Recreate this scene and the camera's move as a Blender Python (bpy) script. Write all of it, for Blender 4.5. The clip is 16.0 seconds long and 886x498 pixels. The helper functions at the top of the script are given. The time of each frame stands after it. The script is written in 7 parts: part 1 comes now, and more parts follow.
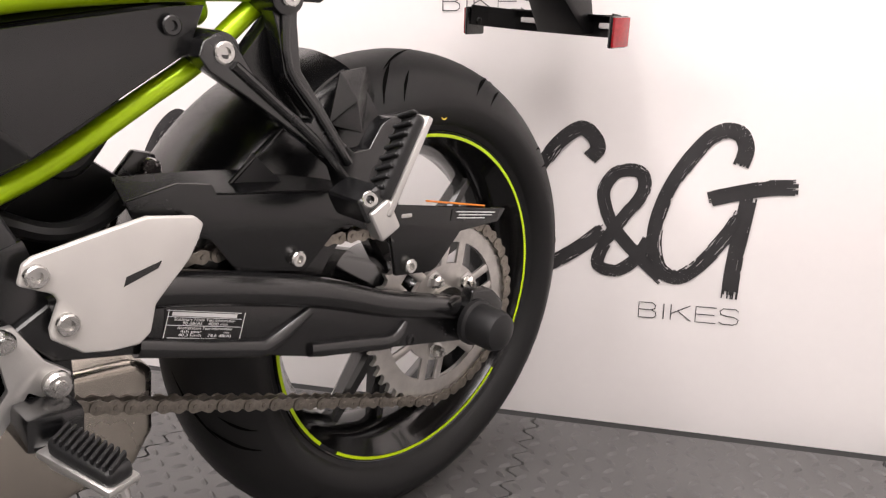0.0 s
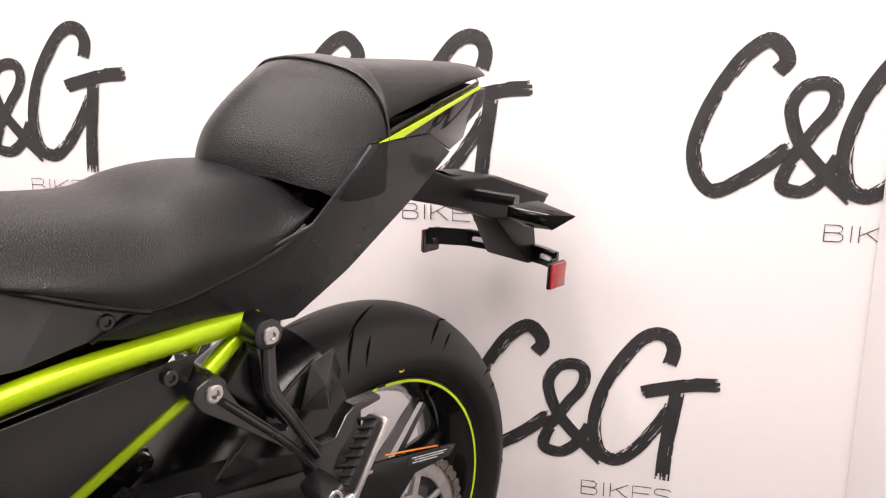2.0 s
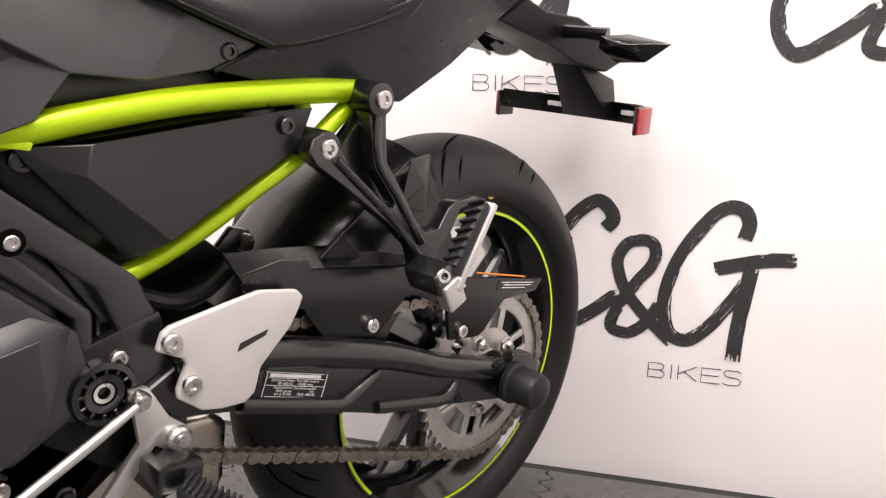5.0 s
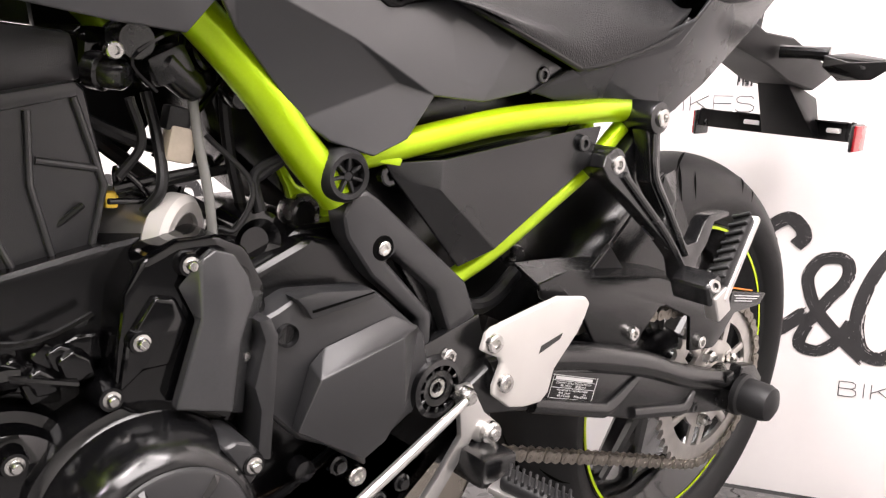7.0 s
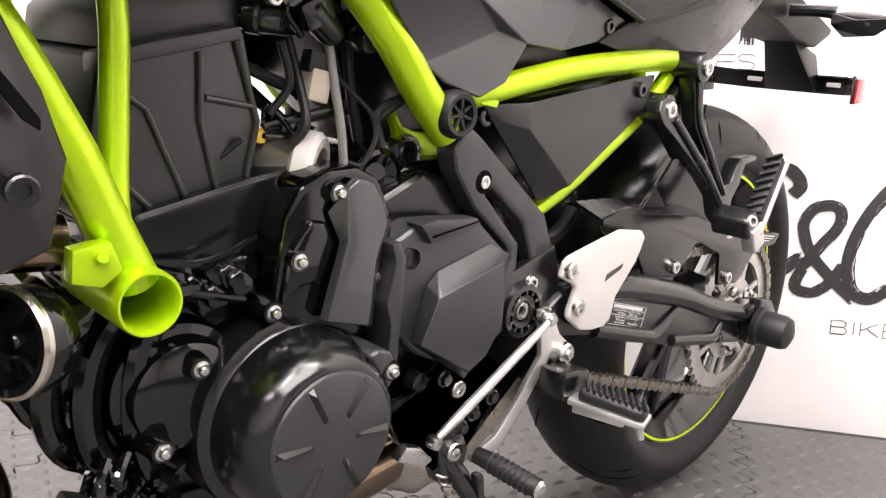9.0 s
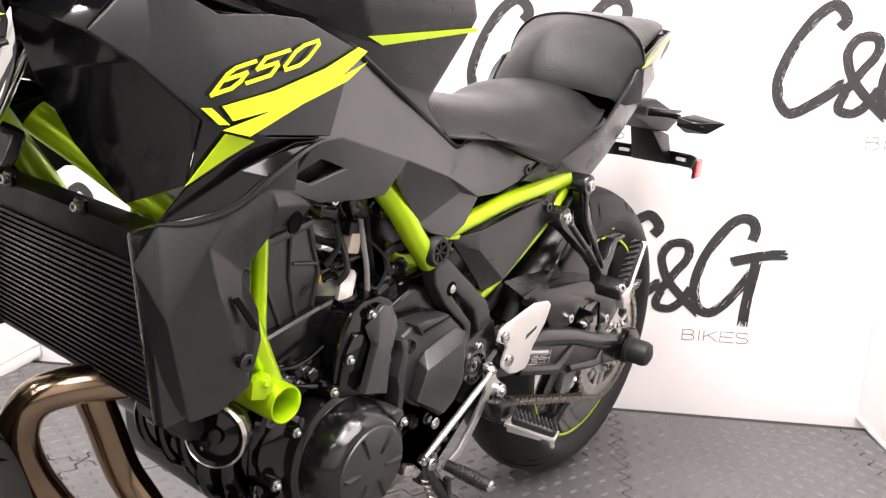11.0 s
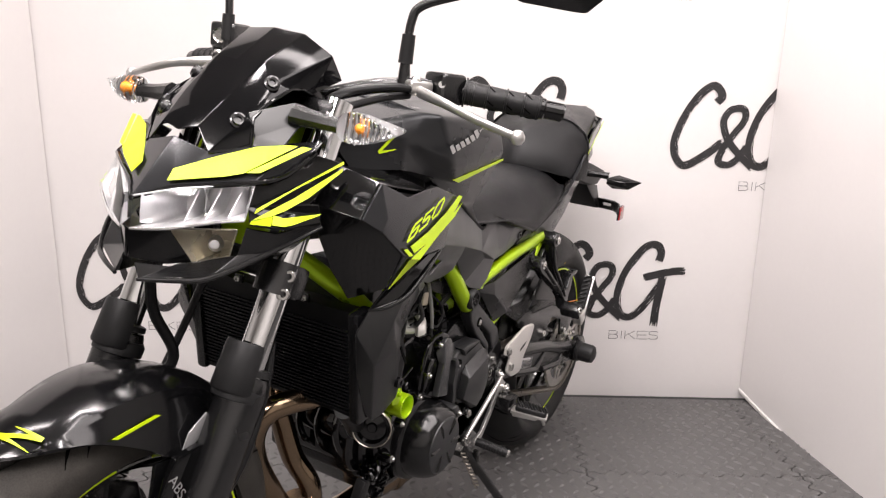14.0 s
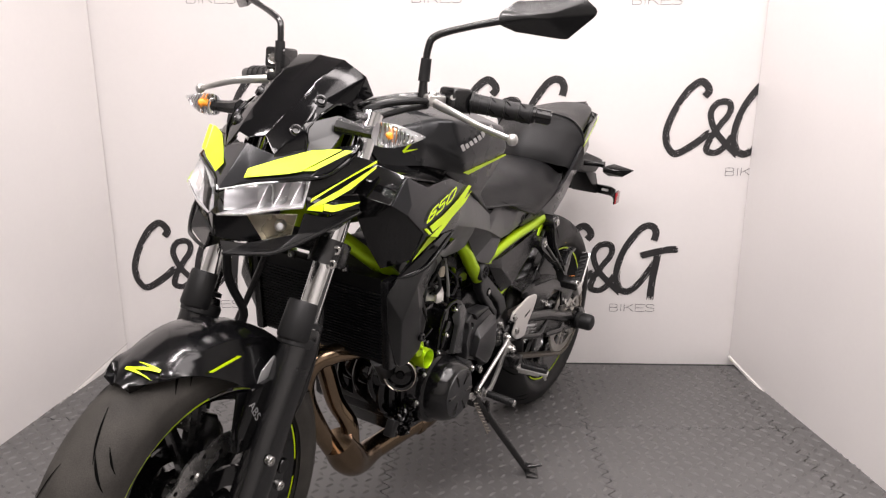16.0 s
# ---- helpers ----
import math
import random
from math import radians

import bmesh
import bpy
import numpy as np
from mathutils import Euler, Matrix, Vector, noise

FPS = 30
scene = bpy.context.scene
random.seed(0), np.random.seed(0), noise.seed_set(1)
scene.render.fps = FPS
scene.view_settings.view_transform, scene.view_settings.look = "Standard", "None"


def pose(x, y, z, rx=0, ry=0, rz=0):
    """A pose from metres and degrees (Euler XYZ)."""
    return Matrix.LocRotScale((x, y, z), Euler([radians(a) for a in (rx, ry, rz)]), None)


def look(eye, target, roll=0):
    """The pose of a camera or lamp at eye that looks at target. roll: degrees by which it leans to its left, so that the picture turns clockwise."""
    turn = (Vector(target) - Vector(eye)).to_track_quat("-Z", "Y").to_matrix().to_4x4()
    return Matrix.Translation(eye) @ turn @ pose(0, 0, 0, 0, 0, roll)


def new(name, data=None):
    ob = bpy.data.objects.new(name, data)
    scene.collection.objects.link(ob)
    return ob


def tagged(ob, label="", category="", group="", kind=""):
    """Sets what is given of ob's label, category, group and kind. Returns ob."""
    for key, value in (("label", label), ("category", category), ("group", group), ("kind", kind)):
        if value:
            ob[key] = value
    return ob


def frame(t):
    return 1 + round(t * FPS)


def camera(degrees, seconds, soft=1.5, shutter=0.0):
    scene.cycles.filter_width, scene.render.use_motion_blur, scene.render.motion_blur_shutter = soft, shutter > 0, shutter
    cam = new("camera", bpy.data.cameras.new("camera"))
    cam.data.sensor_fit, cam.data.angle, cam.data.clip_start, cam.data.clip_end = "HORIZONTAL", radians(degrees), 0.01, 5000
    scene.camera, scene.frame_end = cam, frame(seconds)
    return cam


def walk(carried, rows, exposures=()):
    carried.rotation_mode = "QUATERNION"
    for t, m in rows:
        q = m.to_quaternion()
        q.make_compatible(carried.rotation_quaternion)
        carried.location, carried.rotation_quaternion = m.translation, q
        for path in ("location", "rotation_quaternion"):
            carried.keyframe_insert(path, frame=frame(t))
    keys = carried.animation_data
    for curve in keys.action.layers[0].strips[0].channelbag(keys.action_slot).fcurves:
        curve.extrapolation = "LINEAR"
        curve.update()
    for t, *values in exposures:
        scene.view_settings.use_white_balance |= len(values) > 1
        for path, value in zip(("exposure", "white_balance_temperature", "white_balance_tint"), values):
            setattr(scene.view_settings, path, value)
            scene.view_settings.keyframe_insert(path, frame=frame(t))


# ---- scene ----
cam = camera(58.0, 16.0, soft=1.25)
ROWS = [
    (0.0, 0.6883, 0.8135, 0.5658, 79.507, -1.368, 134.406),
    (0.5, 0.7108, 0.8369, 0.6407, 79.072, -1.409, 133.802),
    (1.0, 0.7280, 0.8571, 0.7604, 79.906, -1.531, 133.069),
    (1.5, 0.7429, 0.8656, 0.8387, 81.395, -1.733, 132.482),
    (2.0, 0.7531, 0.8777, 0.8427, 83.086, -1.910, 131.837),
    (2.5, 0.7692, 0.8780, 0.8194, 84.414, -2.086, 131.442),
    (3.0, 0.7658, 0.8911, 0.7795, 85.301, -2.352, 131.078),
    (3.2, 0.7660, 0.8885, 0.7520, 85.381, -2.462, 130.905),
    (5.3, 0.8409, 0.7758, 0.6041, 82.534, -2.789, 133.483),
    (5.5, 0.8578, 0.7470, 0.6059, 82.671, -2.593, 134.069),
    (6.0, 0.9060, 0.6989, 0.6172, 83.929, -2.346, 136.925),
    (6.5, 0.9442, 0.7182, 0.6174, 83.848, -2.570, 138.022),
    (7.0, 1.0039, 0.7024, 0.5896, 84.198, -2.627, 138.465),
    (7.5, 1.0644, 0.6627, 0.5539, 84.161, -2.569, 138.406),
    (8.0, 1.0962, 0.6507, 0.5186, 83.866, -2.380, 137.672),
    (8.5, 1.1177, 0.6533, 0.4914, 83.221, -2.145, 136.607),
    (9.0, 1.1457, 0.6743, 0.5573, 82.317, -2.047, 135.300),
    (9.5, 1.1866, 0.6868, 0.6138, 81.522, -2.123, 132.924),
    (10.0, 1.2534, 0.7080, 0.6576, 81.069, -2.127, 131.209),
    (10.2, 1.2969, 0.7385, 0.6779, 81.011, -2.040, 130.406),
    (12.3, 1.7734, 0.8447, 0.8677, 79.948, -1.998, 122.164),
    (12.5, 1.8168, 0.8480, 0.8814, 80.025, -1.808, 121.571),
    (13.0, 1.9044, 0.8581, 0.9089, 80.033, -1.690, 120.225),
    (13.5, 1.9707, 0.8647, 0.9265, 80.157, -1.476, 119.423),
    (14.0, 2.0323, 0.8865, 0.9469, 80.210, -1.199, 119.253),
    (14.5, 2.0932, 0.9200, 0.9484, 80.080, -0.998, 119.619),
    (15.0, 2.1460, 0.9657, 0.9635, 79.999, -0.724, 120.002),
    (15.5, 2.2146, 1.0112, 0.9757, 79.761, -0.453, 120.324),
    (16.0, 2.2837, 1.0388, 0.9842, 79.248, -0.295, 120.445),
]
walk(cam, [(t, pose(x, y, z, rx, ry, rz)) for t, x, y, z, rx, ry, rz in ROWS], ((0.0, -0.22, 6600, 11), (1.0, -0.26, 6700, 14), (2.5, -0.38, 6750, 15), (5.5, 0.0, 6600, 12), (7.5, 0.52, 6500, 11), (10.2, 0.52, 6500, 11), (12.5, -0.18, 6500, 10), (13.0, -0.38, 6500, 10), (14.0, -0.58, 6550, 11), (16.0, -0.70, 6550, 11)))

# ---- world and lights ----
world = bpy.data.worlds.new("world")
scene.world = world
world.use_nodes = True
world.node_tree.nodes["Background"].inputs[0].default_value = (1.0, 0.97, 0.94, 1)
world.node_tree.nodes["Background"].inputs[1].default_value = 0.008
scene.view_settings.exposure = 0.0


# Lamps out of view; places and powers are set to light walls and bike.
def unseen_lamp(name, x, y, z, sx, sy, watts, target):
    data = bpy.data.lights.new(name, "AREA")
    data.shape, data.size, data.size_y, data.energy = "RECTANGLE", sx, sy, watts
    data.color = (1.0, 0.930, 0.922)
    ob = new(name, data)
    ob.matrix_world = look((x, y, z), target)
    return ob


unseen_lamp("unseen_ceiling_light", 0.60, 0.90, 2.66, 1.2, 0.10, 12, (0.55, 0.85, 0))
unseen_lamp("unseen_ceiling_light", 1.75, 0.95, 2.66, 0.10, 1.2, 18, (1.65, 0.90, 0))
unseen_lamp("unseen_ceiling_light", 1.9, -0.40, 2.66, 0.10, 1.2, 38, (1.6, 0.35, 0))
unseen_lamp("unseen_ceiling_light", 0.2, -0.3, 2.66, 0.10, 1.2, 26, (0.2, -0.25, 0))
unseen_lamp("unseen_ceiling_light", 3.3, 0.7, 2.5, 0.5, 0.5, 60, (0.4, 0.3, 0.4))
unseen_lamp("unseen_ceiling_light", 2.9, -0.9, 2.6, 0.8, 0.10, 16, (1.0, 0.0, 0.3))
# broad panel added for a bright ceiling's sheen, then a side-wall fill
unseen_lamp("unseen_ceiling_light", 1.5, 2.0, 2.68, 2.6, 2.2, 175, (1.5, 2.001, 0.0))
unseen_lamp("unseen_ceiling_light", 1.2, 0.15, 2.66, 0.8, 0.10, 46, (0.3, 1.0, 0.6))

# ---- materials ----


def mat(name, color, rough=0.5, metal=0.0, bump=0.0, bscale=400.0, vary=0.12, vscale=6.0, coat=0.0, spec=0.5, grain=0.0):
    m = bpy.data.materials.new(name)
    m.use_nodes = True
    nt = m.node_tree
    b = nt.nodes["Principled BSDF"]
    b.inputs["Metallic"].default_value = metal
    b.inputs["Roughness"].default_value = rough
    b.inputs["Coat Weight"].default_value = coat
    b.inputs["Coat Roughness"].default_value = 0.06
    b.inputs["Specular IOR Level"].default_value = spec
    co = nt.nodes.new("ShaderNodeTexCoord")
    n1 = nt.nodes.new("ShaderNodeTexNoise")
    n1.inputs["Scale"].default_value = vscale
    n1.inputs["Detail"].default_value = 6
    nt.links.new(co.outputs["Object"], n1.inputs["Vector"])
    n2 = nt.nodes.new("ShaderNodeTexNoise")
    n2.inputs["Scale"].default_value = bscale
    n2.inputs["Detail"].default_value = 3
    nt.links.new(co.outputs["Object"], n2.inputs["Vector"])
    mixn = nt.nodes.new("ShaderNodeMix")
    mixn.data_type = "FLOAT"
    mixn.inputs[0].default_value = grain if grain else 0.25
    nt.links.new(n1.outputs[0], mixn.inputs[2])
    nt.links.new(n2.outputs[0], mixn.inputs[3])
    ramp = nt.nodes.new("ShaderNodeValToRGB")
    lo = [max(0.0, c * (1 - vary)) for c in color]
    hi = [min(1.0, c * (1 + vary)) for c in color]
    ramp.color_ramp.elements[0].position, ramp.color_ramp.elements[1].position = 0.3, 0.7
    ramp.color_ramp.elements[0].color, ramp.color_ramp.elements[1].color = (*lo, 1), (*hi, 1)
    nt.links.new(mixn.outputs[0], ramp.inputs[0])
    nt.links.new(ramp.outputs[0], b.inputs["Base Color"])
    mr = nt.nodes.new("ShaderNodeMapRange")
    mr.inputs[1].default_value, mr.inputs[2].default_value = 0.3, 0.7
    mr.inputs[3].default_value, mr.inputs[4].default_value = max(0.02, rough * 0.85), min(1.0, rough * 1.15)
    nt.links.new(n1.outputs[0], mr.inputs[0])
    nt.links.new(mr.outputs[0], b.inputs["Roughness"])
    if bump:
        bp = nt.nodes.new("ShaderNodeBump")
        bp.inputs["Strength"].default_value = bump
        bp.inputs["Distance"].default_value = 0.001
        nt.links.new(n2.outputs[0], bp.inputs["Height"])
        nt.links.new(bp.outputs[0], b.inputs["Normal"])
    return m


def leather(name, color):
    m = mat(name, color, rough=0.36, vary=0.1, vscale=8, spec=0.24)
    nt = m.node_tree
    b = nt.nodes["Principled BSDF"]
    co = nt.nodes.new("ShaderNodeTexCoord")
    v = nt.nodes.new("ShaderNodeTexVoronoi")
    v.feature = "DISTANCE_TO_EDGE"
    v.inputs["Scale"].default_value = 360
    nt.links.new(co.outputs["Object"], v.inputs["Vector"])
    bp = nt.nodes.new("ShaderNodeBump")
    bp.inputs["Strength"].default_value = 0.62
    bp.inputs["Distance"].default_value = 0.0012
    nt.links.new(v.outputs["Distance"], bp.inputs["Height"])
    nt.links.new(bp.outputs[0], b.inputs["Normal"])
    return m


def clear(name, color=(1, 1, 1), rough=0.03, ior=1.45):
    m = bpy.data.materials.new(name)
    m.use_nodes = True
    b = m.node_tree.nodes["Principled BSDF"]
    b.inputs["Base Color"].default_value = (*color, 1)
    b.inputs["Roughness"].default_value = rough
    b.inputs["Transmission Weight"].default_value = 1.0
    b.inputs["IOR"].default_value = ior
    return m


M_VINYL = mat("white_vinyl_print", (0.73, 0.705, 0.694), rough=0.38, vary=0.025, vscale=2.5, bump=0.03, bscale=60)
M_INK = mat("black_brush_ink", (0.022, 0.021, 0.022), rough=0.5, vary=0.3, vscale=40)
M_INKTHIN = mat("dark_grey_ink", (0.03, 0.03, 0.032), rough=0.5, vary=0.2, vscale=30)
M_HEM = mat("white_hem", (0.75, 0.73, 0.71), rough=0.5, vary=0.04)
M_SEAM = mat("grey_seam", (0.45, 0.43, 0.41), rough=0.6, vary=0.05)
M_MAT = mat("dark_grey_foam_mat", (0.0960, 0.0935, 0.0922), rough=0.60, vary=0.14, vscale=5, bump=0.25, bscale=700)
M_UNDER = mat("grey_concrete", (0.0200, 0.0200, 0.0200), rough=0.85, vary=0.2, vscale=3, bump=0.3, bscale=90)
M_ROOM = mat("pale_ceiling_paint", (0.50, 0.49, 0.475), rough=0.8, vary=0.06, vscale=2, bump=0.1, bscale=200)
M_ROOMWALL = mat("pale_showroom_paint", (0.55, 0.54, 0.52), rough=0.8, vary=0.06, vscale=2, bump=0.1, bscale=200)
M_RUBBER = mat("black_tyre_rubber", (0.0065, 0.0065, 0.0067), rough=0.5, vary=0.18, vscale=9, bump=0.25, bscale=900, spec=0.35)
M_RUBBERP = mat("black_soft_rubber", (0.0080, 0.0080, 0.0085), rough=0.45, vary=0.15, vscale=20, bump=0.2, bscale=900, spec=0.4)
M_RIM = mat("gloss_black_rim", (0.0030, 0.0030, 0.0033), rough=0.13, vary=0.15, vscale=10, coat=0.4)
M_GLOSS = mat("gloss_black_paint", (0.0020, 0.0020, 0.0022), rough=0.08, vary=0.15, vscale=12, coat=0.25, spec=0.4)
M_SATIN = mat("satin_black_metal", (0.0040, 0.0040, 0.0044), rough=0.25, vary=0.18, vscale=14, bump=0.06, bscale=900, spec=0.8)
M_PLASTIC = mat("matt_black_plastic", (0.0035, 0.0036, 0.0039), rough=0.25, vary=0.12, vscale=9, bump=0.08, bscale=1200, spec=0.6)
M_PANEL = mat("semi_gloss_black_plastic", (0.0055, 0.0056, 0.0060), rough=0.31, vary=0.10, vscale=9, bump=0.08, bscale=1200, spec=0.75)
M_GREY = mat("metallic_graphite_paint", (0.0300, 0.0308, 0.0330), rough=0.36, metal=0.2, vary=0.10, vscale=7, grain=0.4, bscale=1500, coat=0.15, spec=0.9)
M_TANK = mat("metallic_spark_black_paint", (0.0220, 0.0228, 0.0245), rough=0.28, metal=0.45, vary=0.12, vscale=8, grain=0.5, bscale=2000, coat=0.1, spec=0.3)
M_LIME = mat("candy_lime_green_paint", (0.42, 0.64, 0.004), rough=0.30, metal=0.5, vary=0.10, vscale=10, coat=0.25, spec=0.4)
M_DECAL = mat("fluorescent_lime_decal", (0.56, 0.78, 0.0), rough=0.34, vary=0.05, vscale=30)
M_ALU = mat("satin_aluminium", (0.62, 0.61, 0.59), rough=0.34, metal=0.9, vary=0.08, vscale=30, bump=0.04, bscale=1500)
M_WHITE = mat("bead_blasted_aluminium", (0.56, 0.54, 0.515), rough=0.42, metal=0.25, vary=0.05, vscale=20, bump=0.08, bscale=1500)
M_STEEL = mat("zinc_plated_steel", (0.58, 0.57, 0.55), rough=0.26, metal=1.0, vary=0.12, vscale=60)
M_CHROME = mat("hard_chrome", (0.8200, 0.8200, 0.8200), rough=0.05, metal=1.0, vary=0.03, vscale=20)
M_CHAIN = mat("oiled_chain_steel", (0.25, 0.225, 0.195), rough=0.36, metal=0.9, vary=0.3, vscale=120)
M_SPROCKET = mat("brushed_sprocket_steel", (0.55, 0.53, 0.50), rough=0.36, metal=0.85, vary=0.22, vscale=45, bump=0.1, bscale=600)
M_EXH = mat("heat_tinted_stainless", (0.2500, 0.1800, 0.1200), rough=0.16, metal=1.0, vary=0.35, vscale=9)
M_MUFF = mat("brushed_stainless", (0.60, 0.55, 0.48), rough=0.26, metal=1.0, vary=0.1, vscale=12)
M_SEAT = leather("black_seat_vinyl", (0.0060, 0.0061, 0.0066))
M_SEATS = mat("black_smooth_vinyl", (0.0120, 0.0120, 0.0124), rough=0.38, vary=0.1, vscale=9, bump=0.12, bscale=700)
M_DARK = mat("dark_engine_casting", (0.0030, 0.0030, 0.0033), rough=0.2, vary=0.2, vscale=12, bump=0.1, bscale=500)
M_CASE = mat("gloss_black_engine_cover", (0.0015, 0.0015, 0.0017), rough=0.07, vary=0.15, vscale=14, coat=0.0, spec=0.55, bump=0.02, bscale=700)
M_FIN = mat("black_radiator_core", (0.0020, 0.0020, 0.0022), rough=0.45, vary=0.2, vscale=30, spec=0.25)
M_RED = mat("red_reflector", (0.36, 0.010, 0.016), rough=0.12, vary=0.25, vscale=160, coat=0.8)
M_AMBER = mat("amber_bulb", (0.80, 0.26, 0.02), rough=0.2, vary=0.15, vscale=60)
M_CLEAR = clear("clear_lens")
M_LAMP = mat("chromed_reflector", (0.7000, 0.7000, 0.7000), rough=0.2, metal=1.0, vary=0.12, vscale=70)
M_REFL = mat("aluminised_reflector", (0.6000, 0.6000, 0.6100), rough=0.36, metal=0.9, vary=0.10, vscale=70)
M_SCREEN = mat("smoked_black_screen", (0.0030, 0.0030, 0.0034), rough=0.08, vary=0.1, vscale=9, coat=0.0, spec=0.28)
M_BADGE = mat("silver_badge_print", (0.46, 0.46, 0.46), rough=0.35, metal=0.5, vary=0.05, vscale=60)
M_LABEL = mat("black_label_film", (0.012, 0.012, 0.012), rough=0.25, vary=0.1, vscale=60)
M_LABELW = mat("white_label_print", (0.66, 0.66, 0.66), rough=0.4, vary=0.05, vscale=60)
M_HOSE = mat("translucent_hose", (0.20, 0.20, 0.19), rough=0.25, vary=0.1, vscale=40)
M_CONN = mat("beige_connector_plastic", (0.46, 0.40, 0.32), rough=0.5, vary=0.1, vscale=60)
M_ORANGE = mat("orange_tape", (0.75, 0.22, 0.02), rough=0.45, vary=0.08, vscale=60)
M_YELLOW = mat("yellow_paint_dot", (0.72, 0.50, 0.05), rough=0.5, vary=0.1, vscale=80)
M_CASEG = mat("gloss_graphite_engine_cover", (0.0400, 0.0404, 0.0420), rough=0.24, metal=0.1, vary=0.12, vscale=14, coat=0.4)
M_DOME = mat("satin_black_dome", (0.0040, 0.0040, 0.0043), rough=0.17, vary=0.12, vscale=14, spec=0.6, bump=0.05, bscale=900)
M_RADFIN = mat("black_fin_edge", (0.004, 0.004, 0.0045), rough=0.4, vary=0.2, vscale=60, spec=0.3)
M_COVER = mat("matt_black_moulding", (0.0180, 0.0182, 0.0192), rough=0.36, vary=0.12, vscale=9, bump=0.15, bscale=1300, spec=0.7)
M_DULL = mat("dull_black_plastic", (0.0025, 0.0025, 0.0027), rough=0.42, vary=0.12, vscale=9, bump=0.1, bscale=1300, spec=0.25)
M_SHROUD = mat("spark_graphite_paint", (0.0210, 0.0217, 0.0235), rough=0.24, metal=0.45, vary=0.10, vscale=8, grain=0.5, bscale=2000, coat=0.2, spec=0.4)
M_DUSTY = mat("dusty_tyre_rubber", (0.040, 0.037, 0.033), rough=0.72, vary=0.45, vscale=22, bump=0.5, bscale=500, spec=0.2, grain=0.35)
M_FENDER = mat("gloss_black_fender_paint", (0.003, 0.003, 0.0034), rough=0.15, vary=0.15, vscale=12, spec=0.4)
M_CHIN = mat("satin_black_chin", (0.006, 0.006, 0.0065), rough=0.24, vary=0.12, vscale=9, bump=0.05, bscale=1300, spec=0.6)
M_LOWLAMP = mat("dim_smoked_reflector", (0.52, 0.48, 0.38), rough=0.28, metal=0.6, vary=0.25, vscale=30)

# ---- mesh helpers ----


def part(name, bm, material, parent=None, label="", angle=34):
    """One bmesh as one mesh object, under a thing or under a part."""
    me = bpy.data.meshes.new(name)
    bmesh.ops.recalc_face_normals(bm, faces=bm.faces)
    bm.to_mesh(me)
    bm.free()
    me.materials.append(material)
    me.shade_smooth()
    me.set_sharp_from_angle(angle=radians(angle))
    ob = new(name, me)
    if parent:
        ob.parent = parent
    if label:
        ob["label"] = label
    return ob


def smooth_line(pts, n=6):
    """Catmull-Rom through the points, n steps a span."""
    p = [np.array(a, float) for a in pts]
    if len(p) < 3 or n < 2:
        return p
    q = [2 * p[0] - p[1]] + p + [2 * p[-1] - p[-2]]
    out = []
    for i in range(1, len(q) - 2):
        a, b, c, d_ = q[i - 1], q[i], q[i + 1], q[i + 2]
        for k in range(n):
            t = k / n
            out.append(0.5 * (2 * b + (c - a) * t + (2 * a - 5 * b + 4 * c - d_) * t * t + (3 * b - a - 3 * c + d_) * t ** 3))
    out.append(p[-1])
    return out


def tube(pts, r, seg=12, n=6, bm=None, cap=True, flat=1.0):
    """A round bar along the points; r is one radius or one for each point; flat squeezes it sideways."""
    bm = bm or bmesh.new()
    rr = list(r) if isinstance(r, (list, tuple)) else [r] * len(pts)
    line = smooth_line([(*p, w) for p, w in zip(pts, rr)], n)
    c = [Vector(a[:3]) for a in line]
    up = None
    rings = []
    for i, a in enumerate(c):
        d_ = (c[min(i + 1, len(c) - 1)] - c[max(i - 1, 0)]).normalized()
        if up is None:
            up = d_.orthogonal().normalized() if abs(d_.y) > 0.95 else (Vector((0, 1, 0)) - d_ * d_.y).normalized()
        up = (up - d_ * up.dot(d_)).normalized()
        side = d_.cross(up)
        w = line[i][3]
        rings.append([bm.verts.new(a + up * (w * flat * math.cos(2 * math.pi * k / seg)) + side * (w * math.sin(2 * math.pi * k / seg))) for k in range(seg)])
    for a, b in zip(rings, rings[1:]):
        for k in range(seg):
            bm.faces.new((a[k], a[(k + 1) % seg], b[(k + 1) % seg], b[k]))
    if cap:
        bm.faces.new(rings[0])
        bm.faces.new(rings[-1][::-1])
    return bm


def bevel(bm, w, seg=2, angle=25):
    bm.normal_update()
    ed = [e for e in bm.edges if len(e.link_faces) == 2 and e.calc_face_angle(0) > radians(angle)]
    if ed and w > 0:
        bmesh.ops.bevel(bm, geom=ed, offset=w, offset_type="OFFSET", segments=seg, profile=0.6, affect="EDGES", clamp_overlap=True)
    return bm


def plate(outline, y0, y1, bev=0.002, seg=2, lean=(0, 0)):
    """An outline in x and z, extruded from y0 to y1; lean shifts y1 by so much for each metre of x and z."""
    bm = bmesh.new()
    f = lambda x, z: lean[0] * x + lean[1] * z
    a = [bm.verts.new((x, y0 + f(x, z), z)) for x, z in outline]
    b = [bm.verts.new((x, y1 + f(x, z), z)) for x, z in outline]
    bm.faces.new(a)
    bm.faces.new(b[::-1])
    for i in range(len(a)):
        j = (i + 1) % len(a)
        bm.faces.new((a[j], a[i], b[i], b[j]))
    bmesh.ops.recalc_face_normals(bm, faces=bm.faces)
    bevel(bm, bev, seg)
    return bm


